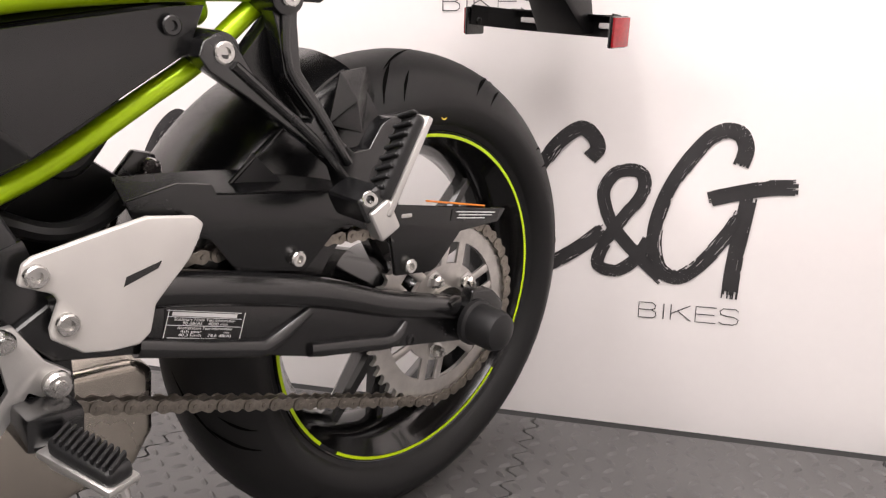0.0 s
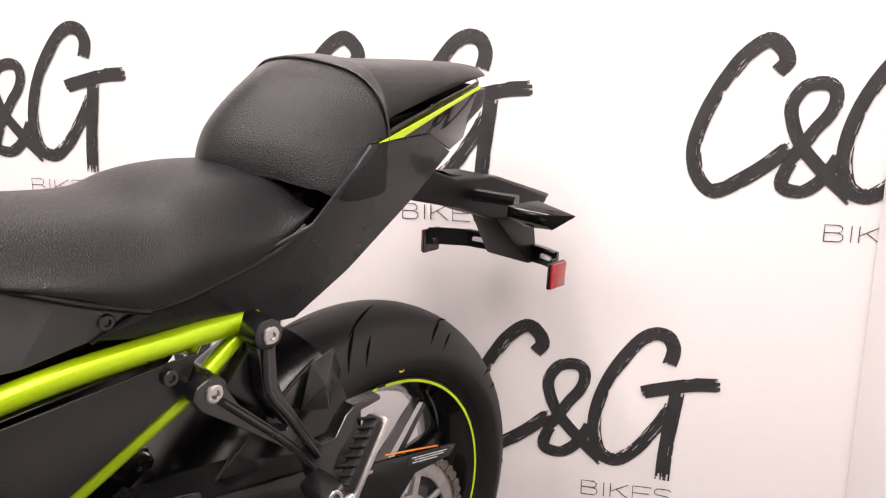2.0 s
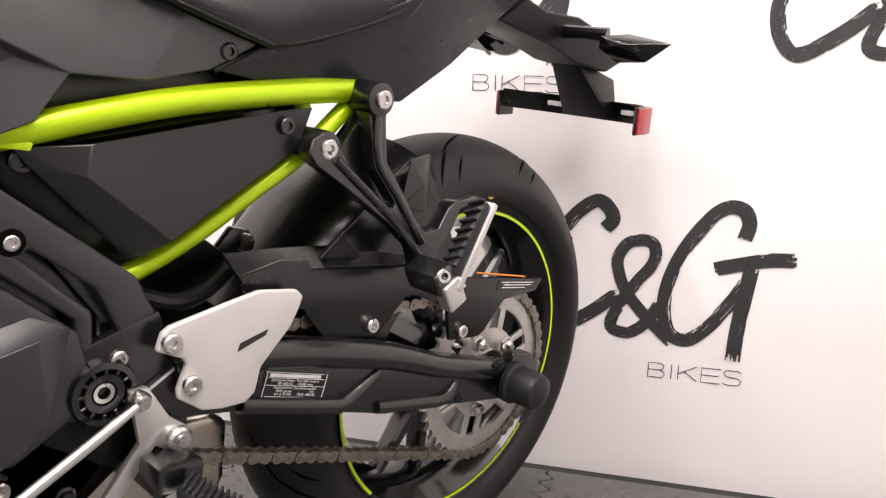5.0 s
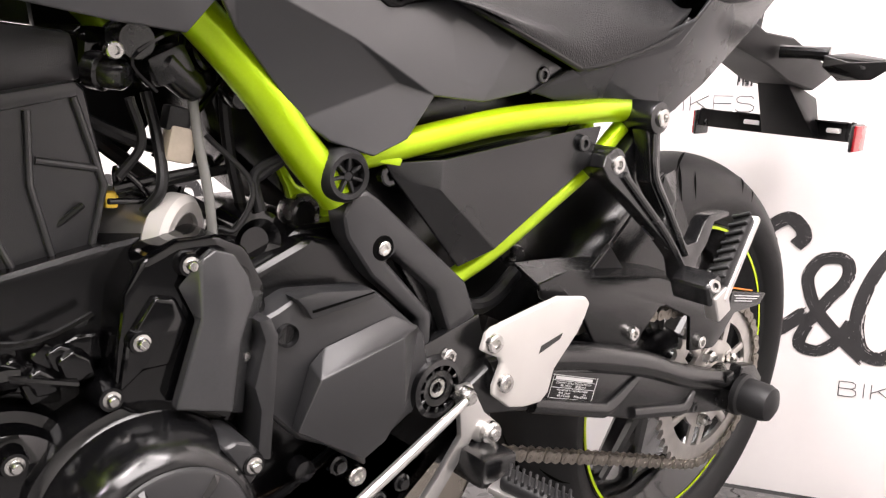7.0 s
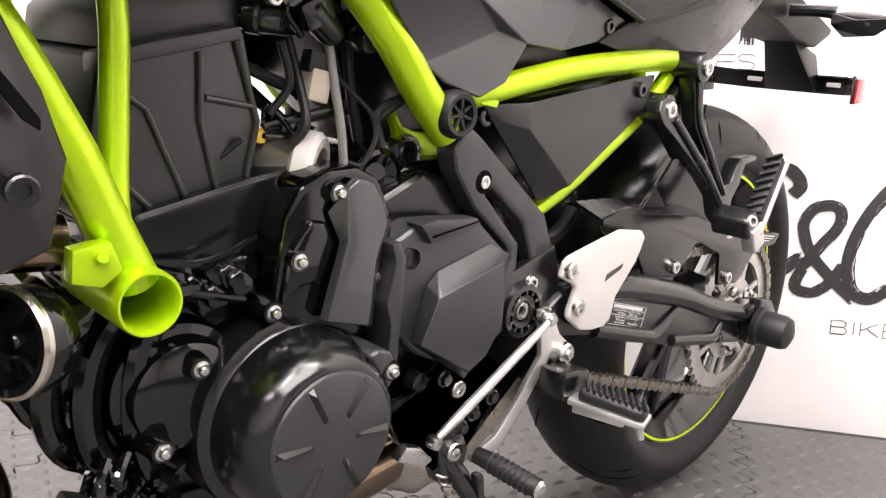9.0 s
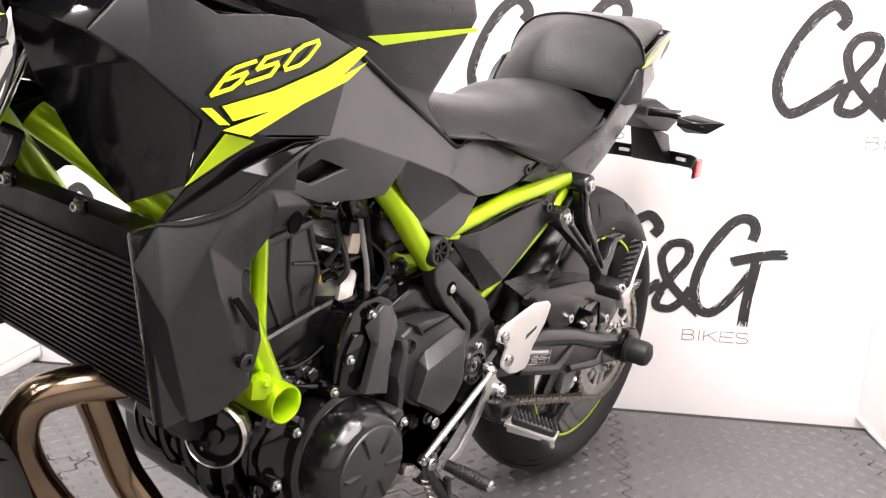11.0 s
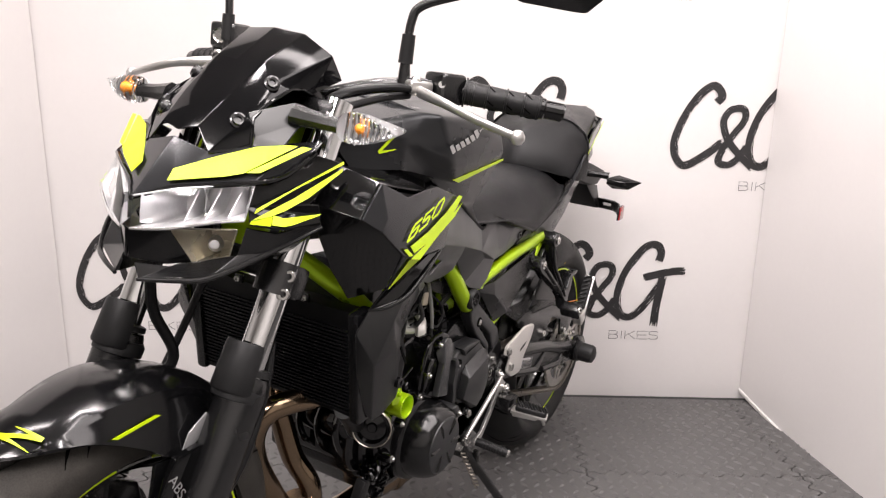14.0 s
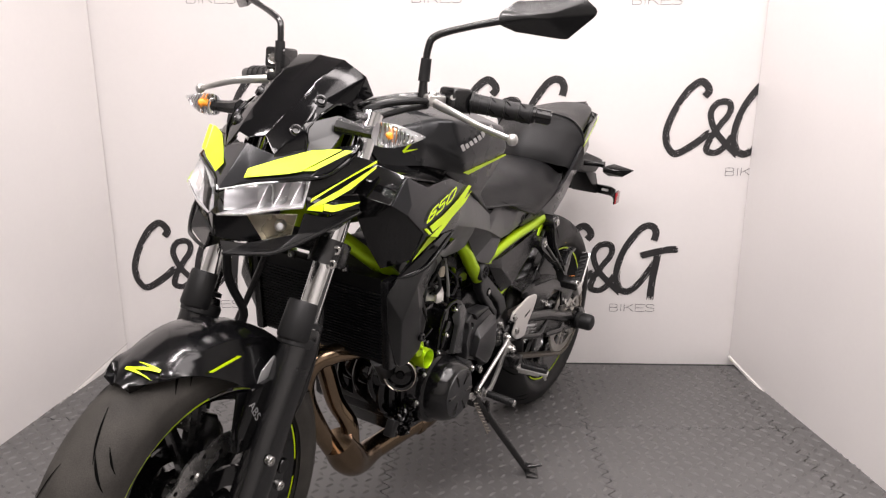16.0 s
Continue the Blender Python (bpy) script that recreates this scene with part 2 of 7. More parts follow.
def box(cx, cy, cz, sx, sy, sz, bev=0.003, seg=2, rot=(0, 0, 0)):
    bm = bmesh.new()
    bmesh.ops.create_cube(bm, size=1, matrix=pose(cx, cy, cz, *rot) @ Matrix.Diagonal((sx, sy, sz, 1)))
    bevel(bm, bev, seg)
    return bm


def lathe(profile, c, axis=(0, 1, 0), seg=40, bm=None, arc=(0, 360), close=False):
    """Turns (radius, height along the axis) round the axis through c."""
    bm = bm or bmesh.new()
    ax = Vector(axis).normalized()
    u = Vector((0, 0, 1)) if abs(ax.z) < 0.9 else Vector((1, 0, 0))
    u = (u - ax * u.dot(ax)).normalized()
    v = ax.cross(u)
    c = Vector(c)
    full = abs(arc[1] - arc[0]) >= 360
    rings = []
    for k in range(seg if full else seg + 1):
        t = radians(arc[0] + (arc[1] - arc[0]) * k / seg)
        rings.append([bm.verts.new(c + ax * h + (u * math.cos(t) + v * math.sin(t)) * r) for r, h in profile])
    m = len(profile)
    for k in range(seg):
        a, b = rings[k], rings[(k + 1) % len(rings)]
        for i in range(m if close else m - 1):
            j = (i + 1) % m
            bm.faces.new((a[i], a[j], b[j], b[i]))
    bmesh.ops.remove_doubles(bm, verts=bm.verts, dist=1e-6)
    return bm


def sheet(grid, thick=0.004, n=4, m=4, smooth=True, bm=None):
    """A curved panel through a grid of points, resampled smoothly and given a thickness inwards."""
    if smooth:
        rows_ = [smooth_line(r, m) for r in grid]
        cols = [smooth_line([r[j] for r in rows_], n) for j in range(len(rows_[0]))]
        g = [[cols[j][i] for j in range(len(cols))] for i in range(len(cols[0]))]
    else:
        g = grid
    bm = bm or bmesh.new()
    vs = [[bm.verts.new(p) for p in r] for r in g]
    for i in range(len(vs) - 1):
        for j in range(len(vs[0]) - 1):
            q = (vs[i][j], vs[i][j + 1], vs[i + 1][j + 1], vs[i + 1][j])
            if len({tuple(round(x, 6) for x in v.co) for v in q}) > 2:
                bm.faces.new(q)
    bmesh.ops.remove_doubles(bm, verts=bm.verts, dist=1e-5)
    bmesh.ops.recalc_face_normals(bm, faces=bm.faces)
    if thick:
        bmesh.ops.solidify(bm, geom=bm.faces[:], thickness=thick)
    return bm


def shell(bm, thick):
    """Gives an open panel a thickness towards its inside, away from its outer face."""
    bmesh.ops.recalc_face_normals(bm, faces=bm.faces)
    bm.normal_update()
    mid = sum((v.co for v in bm.verts), Vector()) / len(bm.verts)
    ref = Vector((mid.x - 0.08, 0.0, mid.z - 0.08))
    if sum(f.calc_area() * f.normal.dot(f.calc_center_median() - ref) for f in bm.faces) < 0:
        bmesh.ops.reverse_faces(bm, faces=bm.faces[:])
        bm.normal_update()
    rim = [(e.link_loops[0].vert, e.link_loops[0].link_loop_next.vert) for e in bm.edges if len(e.link_faces) == 1]
    faces = [[v for v in f.verts] for f in bm.faces]
    low = {v: bm.verts.new(v.co - v.normal * thick) for v in bm.verts[:]}
    for f in faces:
        bm.faces.new([low[v] for v in f[::-1]])
    for a, b in rim:
        bm.faces.new((b, a, low[a], low[b]))
    return bm


def facets(pts, faces, thick=0.004, bev=0.003, seg=2):
    """A folded panel of flat facets with softened folds; the points lie on its outer face."""
    bm = bmesh.new()
    vs = [bm.verts.new(p) for p in pts]
    for f in faces:
        bm.faces.new([vs[i] for i in f])
    bmesh.ops.delete(bm, geom=[v for v in bm.verts if not v.link_faces], context="VERTS")
    bmesh.ops.recalc_face_normals(bm, faces=bm.faces)
    if thick:
        shell(bm, thick)
    bevel(bm, bev, seg, 12)
    return bm


def mirror_y(bm):
    """Adds the mirror image of all faces across y = 0."""
    geo = bmesh.ops.duplicate(bm, geom=bm.verts[:] + bm.edges[:] + bm.faces[:])["geom"]
    vs = [g for g in geo if isinstance(g, bmesh.types.BMVert)]
    for v in vs:
        v.co.y = -v.co.y
    bmesh.ops.reverse_faces(bm, faces=[g for g in geo if isinstance(g, bmesh.types.BMFace)])
    bmesh.ops.remove_doubles(bm, verts=bm.verts, dist=1e-5)
    return bm


def bolt_bm(x, y, z, r=0.007, h=0.006, axis=(0, 1, 0), socket=True):
    prof = [(0.0, h * 0.35), (r * 0.45, h * 0.35), (r * 0.5, h)] if socket else [(0.0, h), (r * 0.5, h)]
    prof += [(r * 0.85, h), (r, h * 0.75), (r, -0.004)]
    return lathe(prof, (x, y, z), axis, seg=14)


def bolt(parent, x, y, z, r=0.007, h=0.006, axis=(0, 1, 0), material=None, name="bolt", socket=True):
    return part(name, bolt_bm(x, y, z, r, h, axis, socket), material or M_STEEL, parent)


def empty(name, m=None):
    ob = new(name)
    ob.empty_display_size = 0.1
    if m is not None:
        ob.matrix_world = m
    return ob

# ---- the booth ----
# x runs along the back wall, y away from the camera, z up; the printed wall tips forward a little
BOOTH = Matrix(((-0.4873, -0.8733, 0, -0.5146), (0.8733, -0.4873, 0, 0.0391), (0, 0, 1, 0), (0, 0, 0, 1)))
TIP = BOOTH @ pose(0, 0, 0, 5.5)


def set_part(name, bm, material, label, m, category):
    ob = part(name, bm, material)
    ob.matrix_world = m
    return tagged(ob, label, category, kind="structure")


def ripple(x, z, k):
    return 0.004 * noise.noise(Vector((x * 1.3 + k, z * 0.7, k))) + 0.0015 * noise.noise(Vector((x * 5, z * 1.5, k + 3)))


def hanging(x0, x1, h, k, thick=0.012, nx=40, nz=24):
    """A hanging vinyl sheet, faintly rippled."""
    g = [[(x0 + (x1 - x0) * i / nx, ripple(x0 + (x1 - x0) * i / nx, h * j / nz, k), h * j / nz) for i in range(nx + 1)] for j in range(nz + 1)]
    return sheet(g, thick, smooth=False)


def flat_wall(x0, x1, h):
    return box((x0 + x1) / 2, 0.03, h / 2 - 0.01, x1 - x0, 0.05, h + 0.02, 0.0)


wall_back = set_part("wall_back", flat_wall(-1.95, 0.70, 2.3), M_VINYL, "white printed vinyl backdrop wall with black brush logos", TIP, "wall")
RIGHT = BOOTH @ pose(0.535, 0.0, 0, 5.5, 0, 0) @ pose(0, 0, 0.012, 0, 0, -86.0)
LEFT = BOOTH @ pose(-1.783, 0.0, 0, 5.5, 0, 0) @ pose(0, 0, 0.004, 0, 0, -92.0)
wall_right = set_part("wall_right", hanging(0.0, 1.14, 2.25, 1.0), M_VINYL, "white hanging vinyl side panel with bottom hem", RIGHT, "wall")
wall_left = set_part("wall_left", hanging(0.0, 1.05, 2.25, 5.0), M_VINYL, "white hanging vinyl side panel with bottom hem", LEFT, "wall")
part("hem", box(0.525, 0.004, 0.020, 1.05, 0.026, 0.036, 0.010, 3), M_HEM, wall_left)
part("hem_seam", box(0.525, 0.0165, 0.044, 1.05, 0.003, 0.0025, 0.001), M_SEAM, wall_left)
part("hem", box(0.57, 0.002, 0.010, 1.14, 0.014, 0.014, 0.005, 3), M_HEM, wall_right)

# ground under the mats; room shell out of view, added for bounce and reflections
ground = set_part("ground", box(0, -1.2, -0.032, 9.0, 9.0, 0.04, 0.0), M_UNDER, "grey concrete floor under the mats", BOOTH, "floor")
for nm, bm_ in (("wall_north", box(0, 1.0, 1.38, 7.0, 0.1, 2.8, 0)), ("wall_south", box(0, -4.6, 1.38, 7.0, 0.1, 2.8, 0)),
                ("wall_east", box(3.5, -1.8, 1.38, 0.1, 5.5, 2.8, 0)), ("wall_west", box(-3.5, -1.8, 1.38, 0.1, 5.5, 2.8, 0))):
    set_part(nm, bm_, M_ROOMWALL, "plain pale room wall, unseen, added for reflections", BOOTH, "wall")
set_part("ceiling", box(0, -1.8, 2.83, 7.1, 5.8, 0.1, 0), M_ROOM, "plain pale ceiling, unseen, added for reflections", BOOTH, "ceiling")

# interlocking foam mats
PITCH, MAT_U, MAT_W = 0.578, -0.098, -0.052


def tab(s):
    """How far the jigsaw edge swings out at s along it."""
    q = (s / (PITCH / 11)) % 1.0
    return 0.010 * max(-1.0, min(1.0, 1.9 * math.sin(2 * math.pi * q))) * min(1.0, max(0.0, min(s, PITCH - s) - 0.014) / 0.01)


def mat_outline(u0, w0, ends):
    p, n, g = PITCH, 66, 0.0026
    out = []
    for k in range(n):
        s = p * k / n
        out.append((u0 + s, w0 + (tab(s) if ends[0] else 0) + g))
    for k in range(n):
        s = p * k / n
        out.append((u0 + p + (tab(s) if ends[1] else 0) - g, w0 + s))
    for k in range(n):
        s = p * (1 - k / n)
        out.append((u0 + s, w0 + p + (tab(s) if ends[2] else 0) - g))
    for k in range(n):
        s = p * (1 - k / n)
        out.append((u0 + (tab(s) if ends[3] else 0) + g, w0 + s))
    return out


floor = empty("floor", BOOTH)
tagged(floor, "dark grey interlocking foam mats with a chequer-plate pattern", "floor", kind="structure")
for i in range(-3, 2):
    for j in range(0, 5):
        u0, w0 = MAT_U + PITCH * i, MAT_W - PITCH * (j + 1) + 0.009
        bm_ = bmesh.new()
        o = mat_outline(0, 0, (True, True, j > 0, True))
        top = [bm_.verts.new((a, b, -0.0008)) for a, b in o]
        low = [bm_.verts.new((a, b, -0.012)) for a, b in o]
        bm_.faces.new(top)
        for a in range(len(o)):
            b = (a + 1) % len(o)
            bm_.faces.new((top[a], low[a], low[b], top[b]))
        ob = part("foam_mat", bm_, M_MAT, floor)
        ob.location = (u0, w0, 0)

# raised chequer-plate bars on the mats
vs, fs = [], []
STEP = PITCH / 18
for i in range(-54, 36):
    for j in range(0, 70):
        u, w = MAT_U + STEP * (i + 0.5), MAT_W - STEP * (j + 0.35)
        ang = radians(45 if (i + j) % 2 else -45)
        c_, s_ = math.cos(ang), math.sin(ang)
        k = len(vs)
        for a, b, h in ((-0.0135, 0, 0), (-0.006, 0.0046, 0), (0.006, 0.0046, 0), (0.0135, 0, 0), (0.006, -0.0046, 0), (-0.006, -0.0046, 0), (-0.0055, 0, 0.0042), (0.0055, 0, 0.0042)):
            vs.append((u + a * c_ - b * s_, w + a * s_ + b * c_, h - 0.001))
        for f in ((0, 6, 1), (1, 6, 7, 2), (2, 7, 3), (3, 7, 4), (4, 7, 6, 5), (5, 6, 0)):
            fs.append([k + x for x in f[::-1]])
me = bpy.data.meshes.new("tread_bars")
me.from_pydata(vs, [], fs)
me.materials.append(M_MAT)
me.shade_smooth()
me.set_sharp_from_angle(angle=radians(60))
bars = new("tread_bars", me)
bars.parent = floor
bars["kind"] = "stuff"

# printed logos: brush strokes and a thin word below, repeated over the wall
STROKES = (
    # each: width, dryness, points along the wall and up it, from the left end of the word
    (0.021, 0.75, ((-0.097, 0.278), (-0.083, 0.296), (-0.094, 0.319), (-0.115, 0.328), (-0.144, 0.308), (-0.172, 0.271), (-0.200, 0.217), (-0.217, 0.162), (-0.216, 0.124), (-0.202, 0.093), (-0.179, 0.078), (-0.145, 0.094), (-0.101, 0.125), (-0.064, 0.159))),
    (0.018, 0.35, ((0.039, 0.071), (-0.003, 0.109), (-0.046, 0.156), (-0.065, 0.195), (-0.069, 0.225), (-0.054, 0.252), (-0.031, 0.261), (-0.010, 0.257), (-0.002, 0.238), (-0.009, 0.213), (-0.035, 0.177), (-0.055, 0.146), (-0.072, 0.109), (-0.071, 0.088), (-0.044, 0.082), (-0.021, 0.094), (-0.003, 0.116), (0.012, 0.145))),
    (0.021, 0.7, ((0.147, 0.275), (0.153, 0.301), (0.145, 0.324), (0.125, 0.332), (0.100, 0.322), (0.072, 0.289), (0.048, 0.250), (0.030, 0.206), (0.020, 0.156), (0.023, 0.116), (0.035, 0.088), (0.061, 0.078), (0.085, 0.092), (0.112, 0.123), (0.140, 0.164), (0.157, 0.196))),
    (0.021, 0.1, ((0.102, 0.217), (0.143, 0.229), (0.194, 0.241), (0.238, 0.244))),
    (0.022, 0.3, ((0.165, 0.223), (0.158, 0.165), (0.152, 0.111), (0.149, 0.047))),
)
WORD = (
    ((0.002, 0.0), (0.002, 0.030), (0.026, 0.030), (0.032, 0.026), (0.031, 0.019), (0.025, 0.016), (0.002, 0.016)), ((0.025, 0.016), (0.033, 0.012), (0.034, 0.005), (0.028, 0.0), (0.002, 0.0)),
    ((0.047, 0.0), (0.047, 0.030)),
    ((0.060, 0.0), (0.060, 0.030)), ((0.094, 0.030), (0.060, 0.012)), ((0.072, 0.018), (0.096, 0.0)),
    ((0.140, 0.0), (0.104, 0.0), (0.104, 0.030), (0.140, 0.030)), ((0.104, 0.0155), (0.137, 0.0155)),
    ((0.178, 0.026), (0.173, 0.030), (0.152, 0.030), (0.146, 0.025), (0.148, 0.019), (0.155, 0.0165), (0.171, 0.015), (0.179, 0.010), (0.177, 0.003), (0.170, 0.0), (0.152, 0.0), (0.145, 0.004)),
)


def ribbon(bm, line, off, half, y):
    prev = None
    for i, p in enumerate(line):
        q, r = line[min(i + 1, len(line) - 1)], line[max(i - 1, 0)]
        d_ = Vector((q[0] - r[0], q[1] - r[1])).normalized()
        nx, nz = -d_.y, d_.x
        a = bm.verts.new((p[0] + nx * (off + half), y, p[1] + nz * (off + half)))
        b = bm.verts.new((p[0] + nx * (off - half), y, p[1] + nz * (off - half)))
        if prev:
            bm.faces.new((prev[0], a, b, prev[1]))
        prev = (a, b)


def brush_mark(rng):
    """The painted mark: each stroke a bundle of bristle tracks that dry out towards one edge."""
    bm = bmesh.new()
    y = -0.0006
    for width, dry, pts in STROKES:
        width *= 1.18
        line = smooth_line(pts, 10)
        n = len(line)
        tracks = 19
        for k in range(tracks):
            e = (k + 0.5) / tracks * 2 - 1
            off = e * width / 2 + rng.uniform(-0.0003, 0.0003)
            half = width / tracks * 0.85
            lo = rng.randint(0, 1)
            hi = n - rng.randint(0, 2)
            i = lo
            while i < hi - 1:
                t = i / n
                wet = 1.0 - dry * max(0.0, math.sin(math.pi * min(1, max(0, (t - 0.12) / 0.8)))) * max(0.0, e * 1.25 - 0.12)
                wet -= 0.45 * dry * max(0.0, t - 0.72) / 0.28 * (0.6 + 0.4 * e)
                if rng.random() < wet:
                    run = rng.randint(2, 6)
                    seg = line[i:min(hi, i + run + 1)]
                    if len(seg) > 1:
                        ribbon(bm, seg, off + rng.uniform(-0.0003, 0.0003), half * rng.uniform(0.85, 1.1), y - 0.00002 * k)
                    i += run
                else:
                    i += rng.randint(1, 4)
    return bm


def word_mark():
    bm = bmesh.new()
    for pts in WORD:
        ribbon(bm, [np.array(p) * 0.94 for p in pts], 0, 0.00085, -0.0006)
    return bm


LOGOS = ((0.070, 0.200), (-0.705, 0.200), (-1.487, 0.198), (0.449, 0.718), (-0.287, 0.720), (-1.090, 0.735), (0.080, 1.300), (-0.662, 1.304), (-1.430, 1.300))
rng = random.Random(4)
mark, word = part("brush_mark", brush_mark(rng), M_INK, wall_back, "black brush-stroke mark"), part("printed_word", word_mark(), M_INKTHIN, wall_back, "thin grey printed word")
first = True
for u, v in LOGOS:
    a = mark if first else mark.copy()
    b = word if first else word.copy()
    if not first:
        scene.collection.objects.link(a)
        scene.collection.objects.link(b)
    a.location = b.location = (u, 0.0035, v)
    first = False

# ---- the motorcycle: x forward, y to its left, z up from the rear contact point; it leans on its side stand ----
bike = empty("motorcycle", pose(0, 0, 0.0095, -6.214, 0, 0))
tagged(bike, "black and lime naked sport motorcycle leaning on its side stand", "motorcycle")
AX, FX, FZ = Vector((-0.005, 0, 0.312)), 1.412, 0.296


def P(name, bm, material, label="", parent=None, angle=34):
    return part(name, bm, material, parent or bike, label, angle)


def tyre_bm(c, R, half, crown, bead=0.216):
    """A tyre section turned round its axle: tread crown, shoulders, bulged sidewalls and beads."""
    prof = []
    n = 20
    for k in range(n + 1):
        a = radians(-78 + 156 * k / n)
        prof.append((R - crown + crown * math.cos(a), half * math.sin(a) / math.sin(radians(78))))
    side = [(R - 0.062, half * 0.985), (R - 0.078, half * 0.93), (bead + 0.011, half * 0.82), (bead + 0.009, half * 0.79), (bead, half * 0.76), (bead - 0.004, half * 0.66)]
    prof = [(r, -h) for r, h in side[::-1]] + prof + side
    return lathe(prof, c, seg=96)


def groove(bm, c, R, half, crown, a0, a1, e0, e1, w, n=8):
    """The shade of a tread groove as a thin dark sliver laid on the tread from angle a0 at e0 to a1 at e1 (share of the
    half width).
    """
    prev = None
    for k in range(n + 1):
        t = k / n
        a = radians(a0 + (a1 - a0) * t)
        e = e0 + (e1 - e0) * t
        ph = math.asin(max(-1, min(1, e * math.sin(radians(78)))))
        r = R - crown + crown * math.cos(ph) + 0.0009
        hw = w * math.sin(math.pi * min(0.93, max(0.08, t))) / r
        y = e * half
        p = [Vector((c[0] + r * math.sin(a + s * hw), c[1] + y, c[2] + r * math.cos(a + s * hw))) for s in (-1, 1)]
        v = [bm.verts.new(q) for q in p]
        if prev:
            bm.faces.new((prev[0], prev[1], v[1], v[0]))
        prev = v


def tread_bm(c, R, half, crown, count):
    bm = bmesh.new()
    for k in range(count):
        a = 360 / count * k
        for s in (1, -1):
            o = a + (180 / count if s < 0 else 0)
            groove(bm, c, R, half, crown, o, o + 15, 0.12 * s, 0.60 * s, 0.0046)
            groove(bm, c, R, half, crown, o + 12, o + 21, 0.52 * s, 0.93 * s, 0.0036)
            groove(bm, c, R, half, crown, o + 9, o + 15, 0.70 * s, 0.96 * s, 0.0026)
    return bm


# near-black colour standing for the shade in grooves, holes and slots
M_RECESS_SHADE = mat("recess_shade", (0.002, 0.002, 0.002), rough=0.9, vary=0.1, spec=0.05)


def ring_bm(c, r0, r1, y, th=0.0006, arc=(0, 360), seg=96):
    return lathe([(r0, y), (r1, y), (r1, y - th), (r0, y - th)], c, seg=seg, arc=arc, close=True)


def rim_bm(c, half, lip=0.224):
    prof = [(lip - 0.012, half - 0.001), (lip - 0.004, half), (lip, half - 0.004), (lip - 0.004, half - 0.012), (lip - 0.022, half - 0.02), (lip - 0.030, half * 0.45), (lip - 0.032, 0), (lip - 0.030, -half * 0.45), (lip - 0.022, -half + 0.02),
            (lip - 0.004, -half + 0.012), (lip, -half + 0.004), (lip - 0.004, -half), (lip - 0.012, -half + 0.001), (lip - 0.026, -half + 0.022), (lip - 0.040, -half * 0.35), (lip - 0.042, 0), (lip - 0.040, half * 0.35), (lip - 0.026, half - 0.022)]
    return lathe(prof, c, seg=96, close=True)


def spoke_bm(c, a, r0, r1, w0, w1, th, twist=0.0):
    """A cast spoke from the hub to the rim, deeper at the hub."""
    bm = bmesh.new()
    u = Vector((math.sin(a), 0, math.cos(a)))
    u2 = Vector((math.sin(a + twist), 0, math.cos(a + twist)))
    v = Vector((math.cos(a), 0, -math.sin(a)))
    ring = []
    for k in range(5):
        t = k / 4
        p = Vector(c) + u * r0 * (1 - t) + u2 * r1 * t
        w, d_ = w0 + (w1 - w0) * t, th * (1 - 0.35 * t)
        ring.append([bm.verts.new(p + v * x * w + Vector((0, y * d_, 0))) for x, y in ((-1, -0.6), (-0.6, -1), (0.6, -1), (1, -0.6), (1, 0.6), (0.6, 1), (-0.6, 1), (-1, 0.6))])
    for p, q in zip(ring, ring[1:]):
        for k in range(8):
            bm.faces.new((p[k], p[(k + 1) % 8], q[(k + 1) % 8], q[k]))
    return bm


# rear wheel
rear_wheel = P("rear_wheel", rim_bm(AX, 0.064), M_RIM, "gloss black cast rear wheel rim")
part("rear_tyre", tyre_bm(AX, 0.3105, 0.083, 0.072), M_RUBBER, rear_wheel, "wide black sport tyre", 50)
part("recess_shade", tread_bm(AX, 0.3105, 0.083, 0.072, 11), M_RECESS_SHADE, rear_wheel)
for k, (a0, a1) in enumerate(((-4, 118), (128, 213), (222, 268), (278, 352))):
    part("rim_stripe", ring_bm(AX, 0.2115, 0.2155, 0.0652, arc=(-a0, -a1), seg=48), M_DECAL, rear_wheel, "lime green rim stripe")
part("rim_ring", lathe([(0.2205, 0.0635), (0.2185, 0.0655), (0.2165, 0.0635)], AX, seg=96), M_RIM, rear_wheel)
for k in range(5):
    for s in (-1, 1):
        part("spoke", spoke_bm((AX.x, 0.012, AX.z), radians(72 * k + 20), 0.045, 0.188, 0.014, 0.008, 0.018, s * 0.22), M_RIM, rear_wheel)
part("hub", lathe([(0.0, 0.085), (0.034, 0.085), (0.05, 0.06), (0.056, 0.02), (0.05, -0.05), (0.0, -0.06)], AX, seg=32), M_RIM, rear_wheel)
part("sidewall_rib", lathe([(0.2608, 0.0), (0.262, 0.0009), (0.2632, 0.0)], (AX.x, 0.0775, AX.z), seg=96), M_RUBBER, rear_wheel)
part("tyre_dot", ring_bm((-0.005, 0.0785, 0.5515), 0.0042, 0.006, 0.0, seg=20), M_YELLOW, rear_wheel, "yellow balance dot")

# sprocket: toothed ring with slots, carrier arms and nuts
SPY = 0.107


